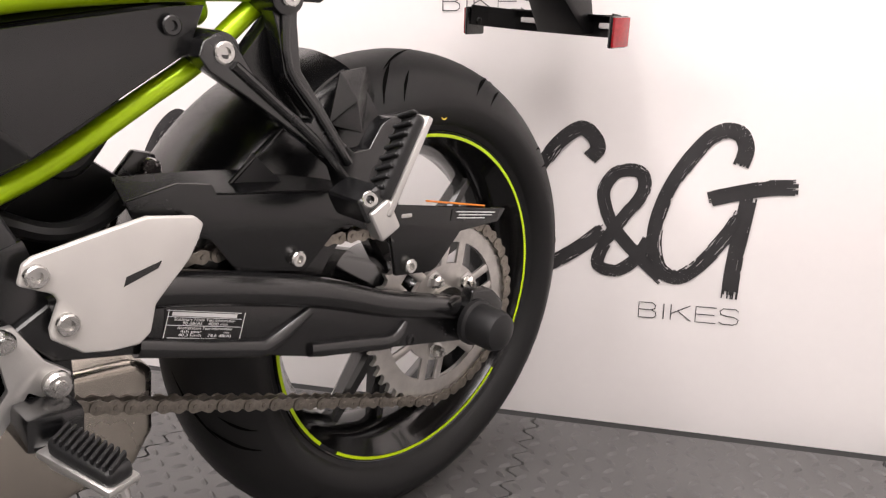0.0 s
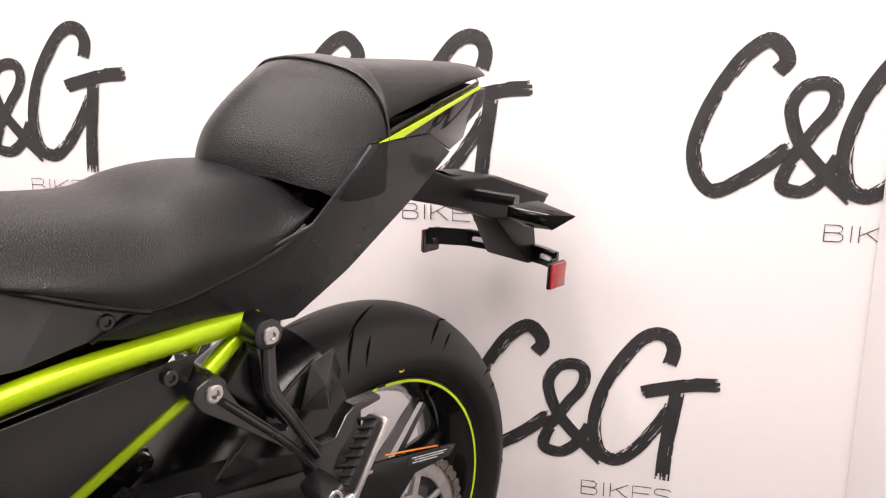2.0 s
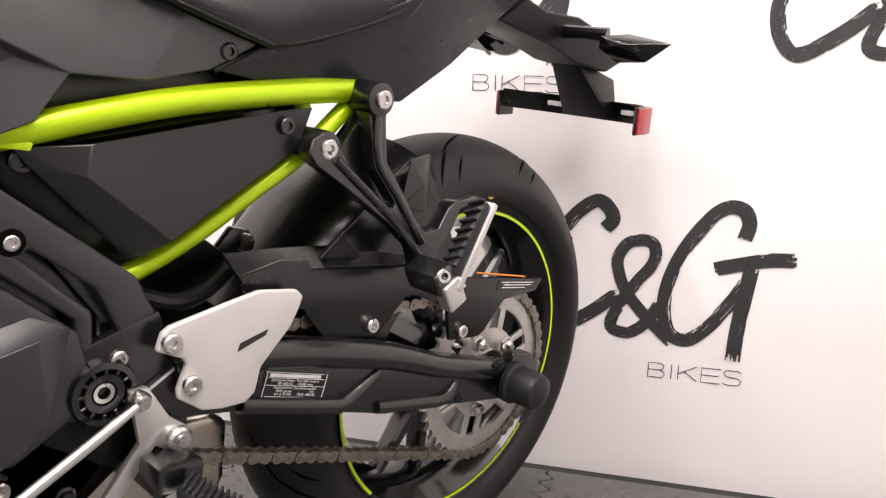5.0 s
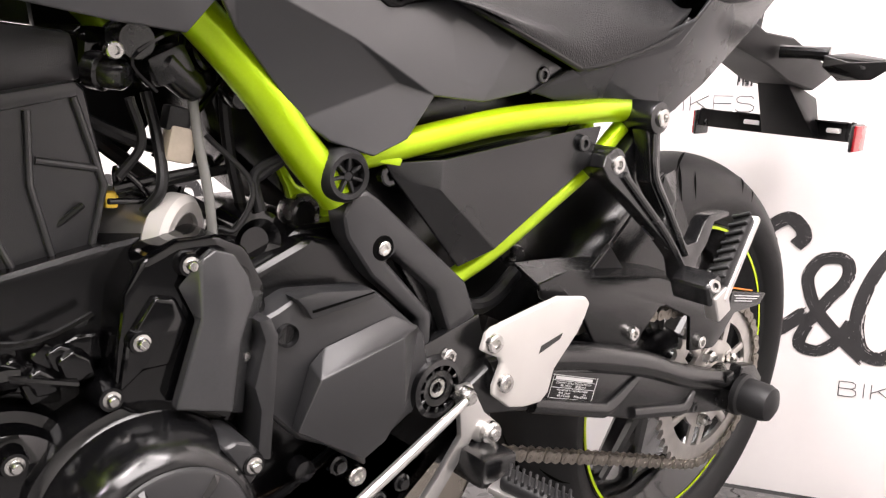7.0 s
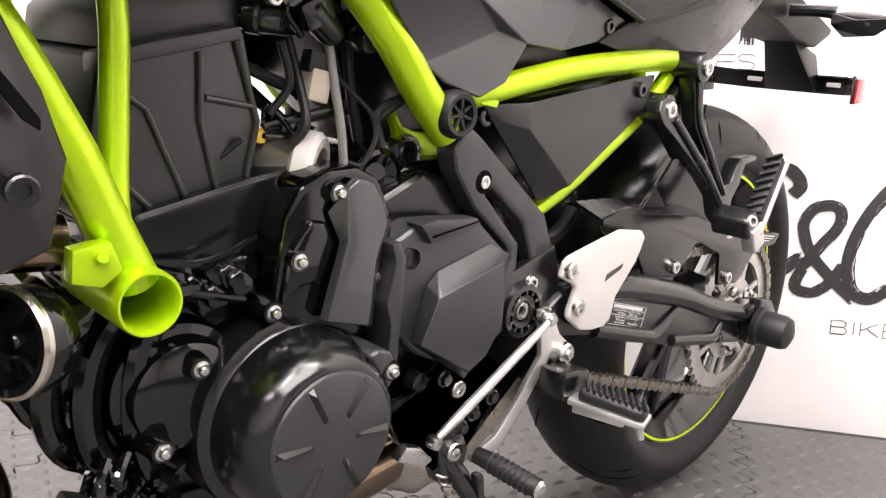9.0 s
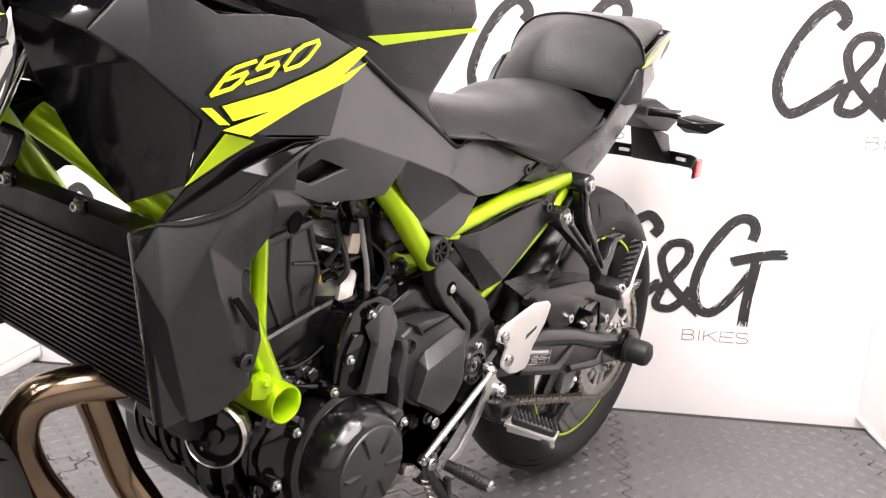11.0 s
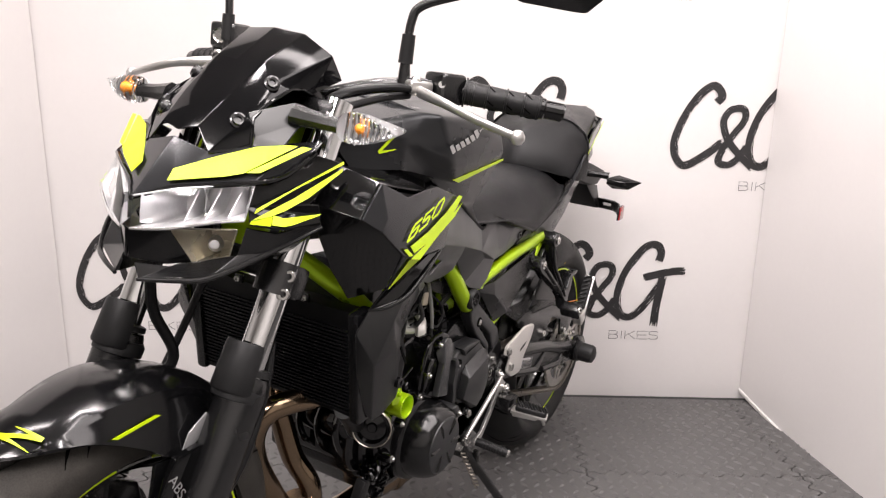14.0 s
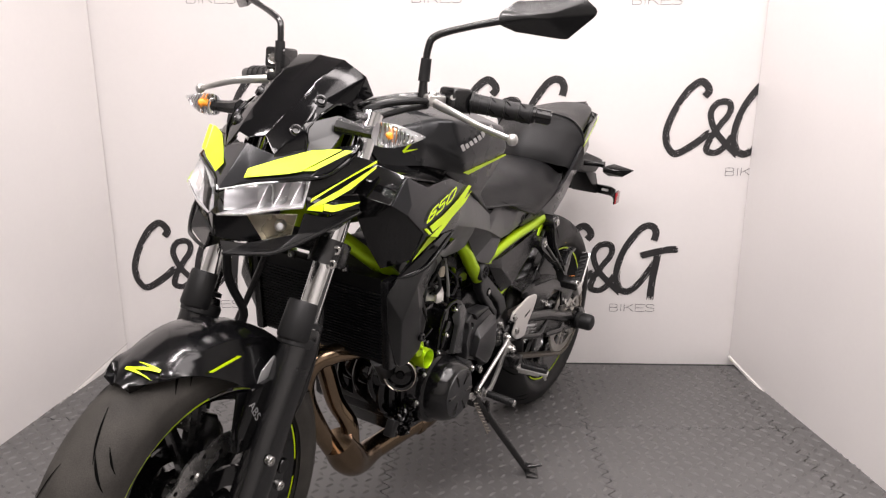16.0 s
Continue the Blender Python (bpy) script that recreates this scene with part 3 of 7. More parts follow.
def sprocket_bm(c, teeth, r, th, inner, hub_r, arms):
    bm = bmesh.new()
    out = []
    for k in range(teeth):
        for f, rr in ((0.0, r - 0.0048), (0.28, r - 0.0035), (0.5, r + 0.0045), (0.72, r - 0.0035)):
            a = 2 * math.pi * (k + f) / teeth
            out.append((rr * math.sin(a), rr * math.cos(a)))
    n = len(out)
    inn = [(inner * math.sin(2 * math.pi * k / n), inner * math.cos(2 * math.pi * k / n)) for k in range(n)]
    for ys in ((-th / 2, th / 2),):
        vo = [[bm.verts.new((c[0] + x, c[1] + y, c[2] + z)) for x, z in out] for y in ys]
        vi = [[bm.verts.new((c[0] + x, c[1] + y, c[2] + z)) for x, z in inn] for y in ys]
        for k in range(n):
            j = (k + 1) % n
            bm.faces.new((vo[1][k], vo[1][j], vi[1][j], vi[1][k]))
            bm.faces.new((vo[0][j], vo[0][k], vi[0][k], vi[0][j]))
            bm.faces.new((vo[0][k], vo[0][j], vo[1][j], vo[1][k]))
            bm.faces.new((vi[0][j], vi[0][k], vi[1][k], vi[1][j]))
    return bm


sprocket = P("rear_sprocket", sprocket_bm((AX.x, SPY, AX.z), 46, 0.1163, 0.006, 0.090, 0.06, 10), M_SPROCKET, "worn steel rear sprocket")
part("sprocket_carrier", lathe([(0.034, 0.003), (0.063, 0.003), (0.063, -0.003), (0.034, -0.003)], (AX.x, SPY, AX.z), seg=48, close=True), M_SPROCKET, sprocket)
for k in range(12):
    a = radians(30 * k + 8)
    part("sprocket_arm", spoke_bm((AX.x, SPY, AX.z), a, 0.055, 0.096, 0.0062 if k % 2 else 0.0045, 0.0062, 0.0031, 0.12 * (1 if k % 2 else -1)), M_SPROCKET, sprocket)
for k in range(5):
    a = radians(72 * k + 27)
    x_, z_ = AX.x + 0.050 * math.sin(a), AX.z + 0.050 * math.cos(a)
    part("sprocket_nut", lathe([(0, 0.016), (0.0035, 0.016), (0.0038, 0.012), (0.006, 0.012), (0.0085, 0.009), (0.0085, 0.003), (0.012, 0.002), (0.012, 0)], (x_, SPY + 0.003, z_), seg=6), M_STEEL, sprocket)
part("hub_bearing", lathe([(0.02, 0.012), (0.034, 0.01), (0.034, -0.03)], (AX.x, SPY, AX.z), seg=30), M_STEEL, sprocket)

# chain: inner and outer link plates along the loop
FS = Vector((0.600, 0, 0.386))


def chain_path():
    r0, r1 = 0.1163, 0.038
    d_ = FS - AX
    L = d_.length
    base = math.atan2(d_.z, d_.x)
    al = math.acos((r0 - r1) / L)
    pts = []
    a_top, a_bot = base + al, base - al
    for c, r, a, b in ((AX, r0, a_top, a_bot + 2 * math.pi), (FS, r1, a_bot, a_top)):
        n = 60
        for k in range(n + 1):
            t = a + (b - a) * k / n
            pts.append(Vector((c.x + r * math.cos(t), 0, c.z + r * math.sin(t))))
    pts.append(pts[0].copy())
    return pts


loop = chain_path()
acc = [0.0]
for a, b in zip(loop, loop[1:]):
    acc.append(acc[-1] + (b - a).length)
count = int(round(acc[-1] / 0.015875 / 2)) * 2


def along(s):
    s %= acc[-1]
    for k in range(len(acc) - 1):
        if acc[k + 1] >= s:
            f = (s - acc[k]) / max(1e-9, acc[k + 1] - acc[k])
            return loop[k].lerp(loop[k + 1], f)
    return loop[-1]


def link_mesh(p, h, y_in, th):
    bm = bmesh.new()
    o = []
    for k in range(9):
        a = radians(90 + 180 * k / 8)
        o.append((-p / 2 + h * math.cos(a), h * math.sin(a)))
    o.append((0, -h * 0.66))
    for k in range(9):
        a = radians(-90 + 180 * k / 8)
        o.append((p / 2 + h * math.cos(a), h * math.sin(a)))
    o.append((0, h * 0.66))
    for s in (1, -1):
        y0, y1 = s * y_in, s * (y_in + th)
        a = [bm.verts.new((x, y0, z)) for x, z in o]
        b = [bm.verts.new((x, y1, z)) for x, z in o]
        bm.faces.new(a)
        bm.faces.new(b)
        for i in range(len(o)):
            j = (i + 1) % len(o)
            bm.faces.new((a[i], a[j], b[j], b[i]))
        for px in (-p / 2, p / 2):
            lathe([(0, s * (y_in + th + 0.0012)), (0.0022, s * (y_in + th + 0.0010)), (0.0026, s * (y_in + th))], (px, 0, 0), seg=8, bm=bm)
    return bm


chain = P("chain", lathe([(0.0, 0.004), (0.03, 0.004), (0.036, 0.002), (0.036, -0.002), (0.0, -0.004)], (FS.x, SPY, FS.z), seg=24), M_CHAIN, "oiled steel drive chain")
pitch_ = acc[-1] / count
meshes = []
for h_, y_, mt in ((0.0072, 0.0062, M_CHAIN), (0.0068, 0.0042, M_CHAIN)):
    ob = part("chain_link", link_mesh(pitch_, h_, y_, 0.0018), mt, chain)
    meshes.append(ob)
for k in range(count):
    a, b = along(k * pitch_), along((k + 1) * pitch_)
    src = meshes[k % 2]
    ob = src if k < 2 else src.copy()
    if k >= 2:
        scene.collection.objects.link(ob)
    mid = (a + b) / 2
    ob.matrix_local = Matrix.Translation((mid.x, SPY, mid.z)) @ Matrix.Rotation(-math.atan2((b - a).z, (b - a).x), 4, "Y")

# swingarm
SW = ((0.50, 0.392), (0.462, 0.418), (0.385, 0.424), (0.222, 0.396), (0.112, 0.363), (0.015, 0.341), (-0.058, 0.326), (-0.080, 0.306), (-0.076, 0.276), (-0.023, 0.279), (0.105, 0.296), (0.200, 0.306), (0.380, 0.351), (0.47, 0.362))
swingarm = P("swingarm", plate(SW, 0.114, 0.136, 0.005, 3), M_SATIN, "satin black steel swingarm")
part("top_rail", tube(((0.47, 0.128, 0.402), (0.385, 0.131, 0.409), (0.222, 0.131, 0.381), (0.112, 0.131, 0.349), (0.015, 0.131, 0.328), (-0.05, 0.131, 0.312)), (0.017, 0.017, 0.0165, 0.015, 0.014, 0.013), 14), M_SATIN, swingarm)
part("bottom_rail", tube(((0.40, 0.133, 0.3605), (0.297, 0.136, 0.3385), (0.268, 0.136, 0.337), (0.222, 0.136, 0.362)), (0.010, 0.010, 0.010, 0.006), 12, n=5), M_SATIN, swingarm)
part("lower_rib", tube(((0.218, 0.135, 0.319), (0.150, 0.136, 0.311), (0.105, 0.136, 0.307), (0.085, 0.136, 0.324)), (0.008, 0.009, 0.009, 0.005), 12, n=5), M_SATIN, swingarm)
part("right_arm", plate(SW, -0.136, -0.112, 0.005, 2), M_SATIN, swingarm)
part("cross_tube", tube(((0.44, -0.12, 0.39), (0.44, 0.12, 0.39)), 0.035, 20, n=1), M_SATIN, swingarm)
part("axle_block", plate(((-0.012, 0.350), (-0.050, 0.346), (-0.074, 0.326), (-0.070, 0.285), (-0.02, 0.276), (-0.005, 0.30)), 0.13, 0.149, 0.004, 3), M_SATIN, swingarm)
part("axle_bobbin", lathe([(0.0, 0.048), (0.012, 0.047), (0.0225, 0.042), (0.0255, 0.034), (0.0255, 0.006), (0.029, 0.003), (0.029, -0.004), (0.018, -0.01)], (-0.021, 0.151, 0.309), seg=32), M_RUBBERP, swingarm, "round black axle bobbin")
part("adjuster_plate", box(0.012, 0.141, 0.336, 0.018, 0.012, 0.012, 0.002, rot=(0, 18, 0)), M_SATIN, swingarm)
bolt(swingarm, -0.066, 0.142, 0.296, 0.0055, 0.012, (-1, 0.3, 0))
bolt(swingarm, 0.073, 0.126, 0.300, 0.0075, 0.012, material=M_SATIN, name="lug")
# noise label on the arm
label_ = part("noise_label", plate(((0.376, 0.391), (0.298, 0.3735), (0.2965, 0.3455), (0.377, 0.3615)), 0.1361, 0.1368, 0.0), M_LABEL, bike, "black noise-test label with white print")


def lettering(name, txt, size, m, material, parent, width=None):
    cu = bpy.data.curves.new(name, "FONT")
    cu.body, cu.size, cu.align_x, cu.align_y, cu.extrude = txt, size, "CENTER", "CENTER", 0.0
    tmp = bpy.data.objects.new(name, cu)
    scene.collection.objects.link(tmp)
    dg = bpy.context.evaluated_depsgraph_get()
    me = bpy.data.meshes.new_from_object(tmp.evaluated_get(dg))
    bpy.data.objects.remove(tmp)
    if width:
        xs = [v.co.x for v in me.vertices]
        k = width / max(1e-6, max(xs) - min(xs))
        for v in me.vertices:
            v.co.x *= k
    me.materials.clear()
    me.materials.append(material)
    ob = new(name, me)
    ob.parent = parent
    ob.matrix_local = m
    return ob


def on_side(x, y, z, slope):
    """Writing that faces left, reads towards the back and falls by the slope angle."""
    return Matrix.Translation((x, y, z)) @ Matrix.Rotation(math.pi, 4, "Z") @ Matrix.Rotation(radians(slope), 4, "Y") @ Matrix.Rotation(radians(90), 4, "X")


LC = Vector((0.337, 0.13695, 0.368))
sl = 12.5
for txt, size, dz, wid in (("Stationary Noise Test Information", 0.0040, 0.0060, 0.062), ("90 dB(A)    4000 min", 0.0040, 0.0024, 0.046), ("Acceleration Test Information", 0.0040, -0.0020, 0.056), ("4th gear            -m", 0.0036, -0.0054, 0.050), ("40.3 km/h    78.6 dB(A)", 0.0038, -0.0088, 0.054)):
    lettering("label_text", txt, size, on_side(LC.x, LC.y, LC.z + dz, sl), M_LABELW, label_, wid)
for dz, th_ in ((0.0140, 0.0007), (0.0002, 0.0005), (0.0082, 0.0005), (-0.0118, 0.0007)):
    ob = part("label_line", box(0, 0, 0, 0.076, 0.0002, th_, 0), M_LABELW, label_)
    ob.matrix_local = Matrix.Translation((LC.x, LC.y, LC.z + dz)) @ Matrix.Rotation(radians(-sl), 4, "Y")
ob = part("label_bar", box(0, 0, 0, 0.066, 0.0002, 0.0036, 0), M_LABELW, label_)
ob.matrix_local = Matrix.Translation((LC.x, LC.y, LC.z + 0.0110)) @ Matrix.Rotation(radians(-sl), 4, "Y")
for sx in (-0.038, 0.038):
    ob = part("label_edge", box(0, 0, 0, 0.0007, 0.0002, 0.029, 0), M_LABELW, label_)
    ob.matrix_local = Matrix.Translation((LC.x + sx, LC.y, LC.z + sx * 0.22)) @ Matrix.Rotation(radians(-sl), 4, "Y")

# chain guard in front, joined to the hugger
guard = P("chain_guard", plate(((0.408, 0.486), (0.362, 0.499), (0.330, 0.497), (0.325, 0.487), (0.196, 0.481), (0.118, 0.462), (-0.078, 0.443), (-0.066, 0.427), (0.001, 0.421), (0.035, 0.382), (0.045, 0.377), (0.100, 0.379), (0.113, 0.425), (0.172, 0.445), (0.186, 0.444), (0.224, 0.403), (0.300, 0.411), (0.330, 0.446), (0.400, 0.470)), 0.124, 0.130, 0.002, 2), M_PLASTIC, "matt black plastic chain guard")
part("guard_top", sheet([[(x, 0.128, z) for x, z in ((0.408, 0.486), (0.325, 0.488), (0.196, 0.482), (0.118, 0.463))], [(x, 0.085, z + 0.012) for x, z in ((0.40, 0.486), (0.325, 0.488), (0.196, 0.484), (0.118, 0.468))]], 0.003, 2, 3), M_PLASTIC, guard)
bolt(guard, 0.237, 0.131, 0.418, 0.0085)
bolt(guard, 0.083, 0.131, 0.390, 0.0085)
tag_ = part("guard_label", plate(((0.020, 0.4495), (-0.066, 0.4415), (-0.062, 0.430), (0.021, 0.436)), 0.1301, 0.1306, 0.0), M_LABEL, bike, "small black printed chain label")
for dx, dz, w_ in ((0.0, 0.0035, 0.07), (0.0, 0.0, 0.06), (0.008, -0.003, 0.05)):
    ob = part("label_bar", box(0, 0, 0, w_, 0.0002, 0.0013, 0), M_LABELW, tag_)
    ob.matrix_local = Matrix.Translation((-0.022 + dx, 0.1308, 0.4395 + dz)) @ Matrix.Rotation(radians(-5), 4, "Y")
part("guard_slot", box(0.092, 0.1295, 0.448, 0.016, 0.003, 0.005, 0.002), M_ALU, guard)
part("orange_line", tube(((0.06, 0.126, 0.4615), (-0.04, 0.127, 0.4485)), 0.0012, 6, n=1), M_ORANGE, guard)

# hugger over the tyre
grid = []
for a_, r_ in ((-74, 0.357), (-64, 0.354), (-54, 0.349), (-45, 0.344), (-36, 0.338), (-27, 0.332)):
    a = radians(-a_)
    row = []
    for y_, dr in ((0.106, -0.150), (0.104, -0.100), (0.099, -0.055), (0.086, -0.020), (0.060, -0.003), (0.030, 0.005), (0, 0.007), (-0.030, 0.005), (-0.060, -0.003), (-0.092, -0.03)):
        row.append((AX.x + (r_ + dr) * math.sin(a), y_, AX.z + (r_ + dr) * math.cos(a)))
    grid.append(row)
hugger = P("rear_hugger", sheet(grid, 0.004, 4, 3), M_PLASTIC, "matt black rear wheel hugger")
part("hugger_fin", facets(((0.173, 0.099, 0.597), (0.123, 0.080, 0.603), (0.111, 0.084, 0.572), (0.140, 0.102, 0.535), (0.190, 0.108, 0.545), (0.155, 0.108, 0.570)), ((0, 1, 5), (1, 2, 5), (2, 3, 5), (3, 4, 5), (4, 0, 5)), 0.003, 0.002), M_PLASTIC, hugger)
part("hugger_crease", tube(((0.300, 0.109, 0.492), (0.272, 0.108, 0.518), (0.202, 0.101, 0.578), (0.165, 0.093, 0.598)), 0.0025, 8, n=4), M_PLASTIC, hugger)
part("hugger_patch", plate(((0.299, 0.493), (0.277, 0.519), (0.241, 0.488)), 0.106, 0.1105, 0.001), M_RUBBERP, hugger)

# rear peg hanger: a forked cast bracket
hanger = P("pillion_peg_hanger", plate(((0.3545, 0.6063), (0.3497, 0.6188), (0.3366, 0.6259), (0.3227, 0.6225), (0.3148, 0.6107), (0.3037, 0.5942), (0.2528, 0.5547), (0.2447, 0.5537), (0.2426, 0.5577), (0.2722, 0.5940), (0.2769, 0.6294), (0.2827, 0.6500), (0.2775, 0.6630), (0.2656, 0.6681), (0.2551, 0.6621), (0.2568, 0.6405), (0.2550, 0.5995), (0.2331, 0.5704), (0.2094, 0.5359), (0.1960, 0.5261), (0.1768, 0.5288), (0.1607, 0.5513), (0.1485, 0.5589), (0.1070, 0.5636), (0.1071, 0.5579), (0.1396, 0.5512), (0.1555, 0.5261), (0.1738, 0.5091), (0.1816, 0.4932), (0.1950, 0.4766), (0.2086, 0.4867), (0.2159, 0.5099), (0.2444, 0.5325), (0.3103, 0.5744), (0.3452, 0.5944)), 0.2228, 0.2428, 0.004, 3, lean=(0, -0.16)), M_SATIN, "satin black cast pillion peg hanger")
for pts in (((0.3236, 0.1486, 0.6013), (0.2891, 0.1529, 0.5746), (0.2424, 0.1587, 0.5378), (0.2076, 0.1647, 0.5003)), ((0.2708, 0.1410, 0.6488), (0.2690, 0.1486, 0.6015), (0.2412, 0.1543, 0.5655), (0.2050, 0.1622, 0.5161))):
    part("hanger_rib", tube(pts, 0.0042, 10, n=3), M_SATIN, hanger)
part("hanger_root", plate(((0.262, 0.655), (0.305, 0.600), (0.236, 0.550), (0.225, 0.575)), 0.10, 0.121, 0.003), M_PLASTIC, hanger)
for x_, y_, z_ in ((0.3313, 0.130, 0.6103), (0.272, 0.134, 0.662)):
    part("boss", lathe([(0.0, 0.014), (0.010, 0.014), (0.0165, 0.012), (0.0175, 0.008), (0.0175, -0.03), (0, -0.03)], (x_, y_, z_), seg=28), M_SATIN, hanger)
    bolt(hanger, x_, y_ + 0.014, z_, 0.0098, 0.004)
part("peg_clevis", box(0.212, 0.187, 0.487, 0.030, 0.050, 0.028, 0.006, 3, rot=(0, 32, 0)), M_SATIN, hanger)
part("peg_knuckle", box(0.200, 0.207, 0.472, 0.026, 0.018, 0.034, 0.004, 3, rot=(0, 32, 0)), M_ALU, hanger)
bolt(hanger, 0.218, 0.209, 0.492, 0.0080, 0.005, (0.35, 0.9, 0.25))


def peg(parent, base, tip, w, up, name, rib=9, deep=0.010):
    """A foot peg: alloy bar with a ribbed rubber pad on its upper face."""
    base, tip, up = Vector(base), Vector(tip), Vector(up)
    d_ = tip - base
    L = d_.length
    x = d_.normalized()
    z = (up - x * up.dot(x)).normalized()
    y = z.cross(x)
    m = Matrix((x.to_4d(), y.to_4d(), z.to_4d(), Vector((0, 0, 0, 1)))).transposed()
    m.translation = base
    core = box(L / 2, 0, -0.001 - deep / 2, L, w * 1.05, deep, 0.003)
    core.transform(m)
    ob = part(name, core, M_ALU, parent, "alloy foot peg with ribbed rubber pad")
    pad = box(L * 0.54, 0, 0.005, L * 0.86, w * 0.98, 0.016, 0.0075, 4)
    for v in pad.verts:
        v.co.y *= 1.0 - 0.55 * abs(v.co.x / L - 0.56) ** 1.5
        v.co.z -= 0.006 * max(0.0, v.co.x / L - 0.6)
    pad.transform(m)
    part("rubber_pad", pad, M_RUBBERP, ob)
    for k in range(rib):
        q = box(L * (0.18 + 0.74 * k / (rib - 1)), 0, 0.0138, L * 0.035, w * 0.86, 0.006, 0.001, 1, rot=(0, 0, 24))
        q.transform(m)
        part("rubber_rib", q, M_RUBBERP, ob)
    return ob


peg(bike, (0.203, 0.205, 0.478), (0.158, 0.203, 0.570), 0.024, (0.88, 0.02, 0.44), "pillion_peg", 8, 0.008)

# heel guards
heel = P("heel_guard", plate(((0.497, 0.434), (0.493, 0.450), (0.486, 0.455), (0.430, 0.470), (0.398, 0.478), (0.356, 0.475), (0.348, 0.468), (0.352, 0.455), (0.360, 0.438), (0.377, 0.418), (0.390, 0.402), (0.392, 0.390), (0.394, 0.378), (0.404, 0.369), (0.428, 0.368), (0.450, 0.371), (0.474, 0.387), (0.475, 0.396), (0.468, 0.418), (0.472, 0.424)), 0.143, 0.1500, 0.003, 3), M_WHITE, "pale bead-blasted aluminium heel guard")
part("heel_slot", plate(((0.418, 0.422), (0.416, 0.430), (0.386, 0.440), (0.389, 0.434)), 0.1495, 0.1504, 0.0), M_SATIN, heel)
bolt(heel, 0.485, 0.150, 0.441, 0.0092, 0.006)
bolt(heel, 0.463, 0.150, 0.399, 0.0092, 0.006)

# suspension linkage seen over the swingarm
link_ = P("suspension_linkage", plate(((0.455, 0.458), (0.430, 0.470), (0.375, 0.480), (0.352, 0.510), (0.330, 0.506), (0.328, 0.482), (0.350, 0.462), (0.40, 0.430), (0.44, 0.430)), 0.014, 0.026, 0.004, 2), M_SATIN, "satin black suspension rocker")
bolt(link_, 0.391, 0.026, 0.446, 0.0125, 0.012, socket=False)
bolt(link_, 0.339, 0.026, 0.493, 0.0105, 0.010, socket=False)
part("shock_spring", tube([(0.46 - 0.14 * k / 60 * 0.2 + 0.026 * math.cos(k * 0.62), -0.02 + 0.026 * math.sin(k * 0.62), 0.47 + 0.13 * k / 60) for k in range(61)], 0.0055, 8, n=1), M_SATIN, link_)
part("hose", tube(((0.47, 0.05, 0.52), (0.43, 0.06, 0.50), (0.40, 0.05, 0.52), (0.38, 0.05, 0.56)), 0.008, 10), M_RUBBERP, link_)
part("hose", tube(((0.50, 0.06, 0.47), (0.45, 0.075, 0.452), (0.41, 0.07, 0.456), (0.37, 0.06, 0.48)), 0.009, 10), M_RUBBERP, link_)

# ---- frame ----
frame_ = P("trellis_frame", tube(((0.640, 0.100, 0.596), (0.599, 0.108, 0.609), (0.472, 0.112, 0.641), (0.349, 0.112, 0.660), (0.262, 0.105, 0.668)), 0.0125, 16), M_LIME, "lime green tubular steel trellis frame")
for name_, pts, r in (
    ("seat_rail", ((0.515, 0.098, 0.482), (0.453, 0.102, 0.516), (0.383, 0.106, 0.566), (0.333, 0.106, 0.601), (0.288, 0.104, 0.642), (0.255, 0.100, 0.668)), 0.0095),
    ("upper_tube", ((0.850, 0.080, 0.770), (0.790, 0.098, 0.712), (0.743, 0.106, 0.670), (0.713, 0.110, 0.640), (0.684, 0.112, 0.607), (0.645, 0.112, 0.570)), 0.0160),
    ("down_tube", ((1.14, 0.045, 0.745), (1.09, 0.090, 0.700), (1.030, 0.135, 0.640), (0.980, 0.140, 0.563), (0.952, 0.138, 0.510), (0.930, 0.135, 0.470)), 0.0150),
    ("inner_tube", ((0.948, 0.095, 0.720), (0.939, 0.108, 0.640), (0.938, 0.112, 0.585), (0.939, 0.118, 0.525), (0.940, 0.128, 0.500)), 0.0092),
    ("cross_brace", ((0.34, 0.10, 0.658), (0.325, 0.09, 0.640), (0.32, 0.05, 0.63)), 0.008),
):
    for s_ in (1, -1):
        part(name_, tube([(x, y * s_, z) for x, y, z in pts], r, 16), M_LIME, frame_)
part("frame_rail", tube(((0.640, -0.100, 0.596), (0.472, -0.112, 0.641), (0.262, -0.105, 0.668)), 0.0125, 14), M_LIME, frame_)
part("mount_socket", lathe([(0.0178, -0.04), (0.0178, 0.026), (0.0190, 0.0285), (0.0205, 0.0285), (0.0215, 0.026), (0.0215, -0.06), (0.016, -0.065)], (0.934, 0.136, 0.4635), seg=36), M_LIME, frame_, "open lime green engine mount socket")
# black floor added so the open tube looks shaded inside
part("socket_dark_floor", lathe([(0, 0), (0.010, 0), (0.0105, 0.010), (0.0185, 0.010)], (0.934, 0.080, 0.4635), seg=28), M_CASE, frame_)
part("mount_bracket", plate(((0.980, 0.500), (0.958, 0.504), (0.950, 0.486), (0.962, 0.476), (0.980, 0.480)), 0.148, 0.162, 0.002), M_LIME, frame_)
part("bracket_ear", lathe([(0, 0.003), (0.0032, 0.003), (0.0046, 0.001), (0.0052, -0.012)], (0.964, 0.164, 0.4955), (0.2, 0.95, 0.25), seg=20), M_LIME, frame_)
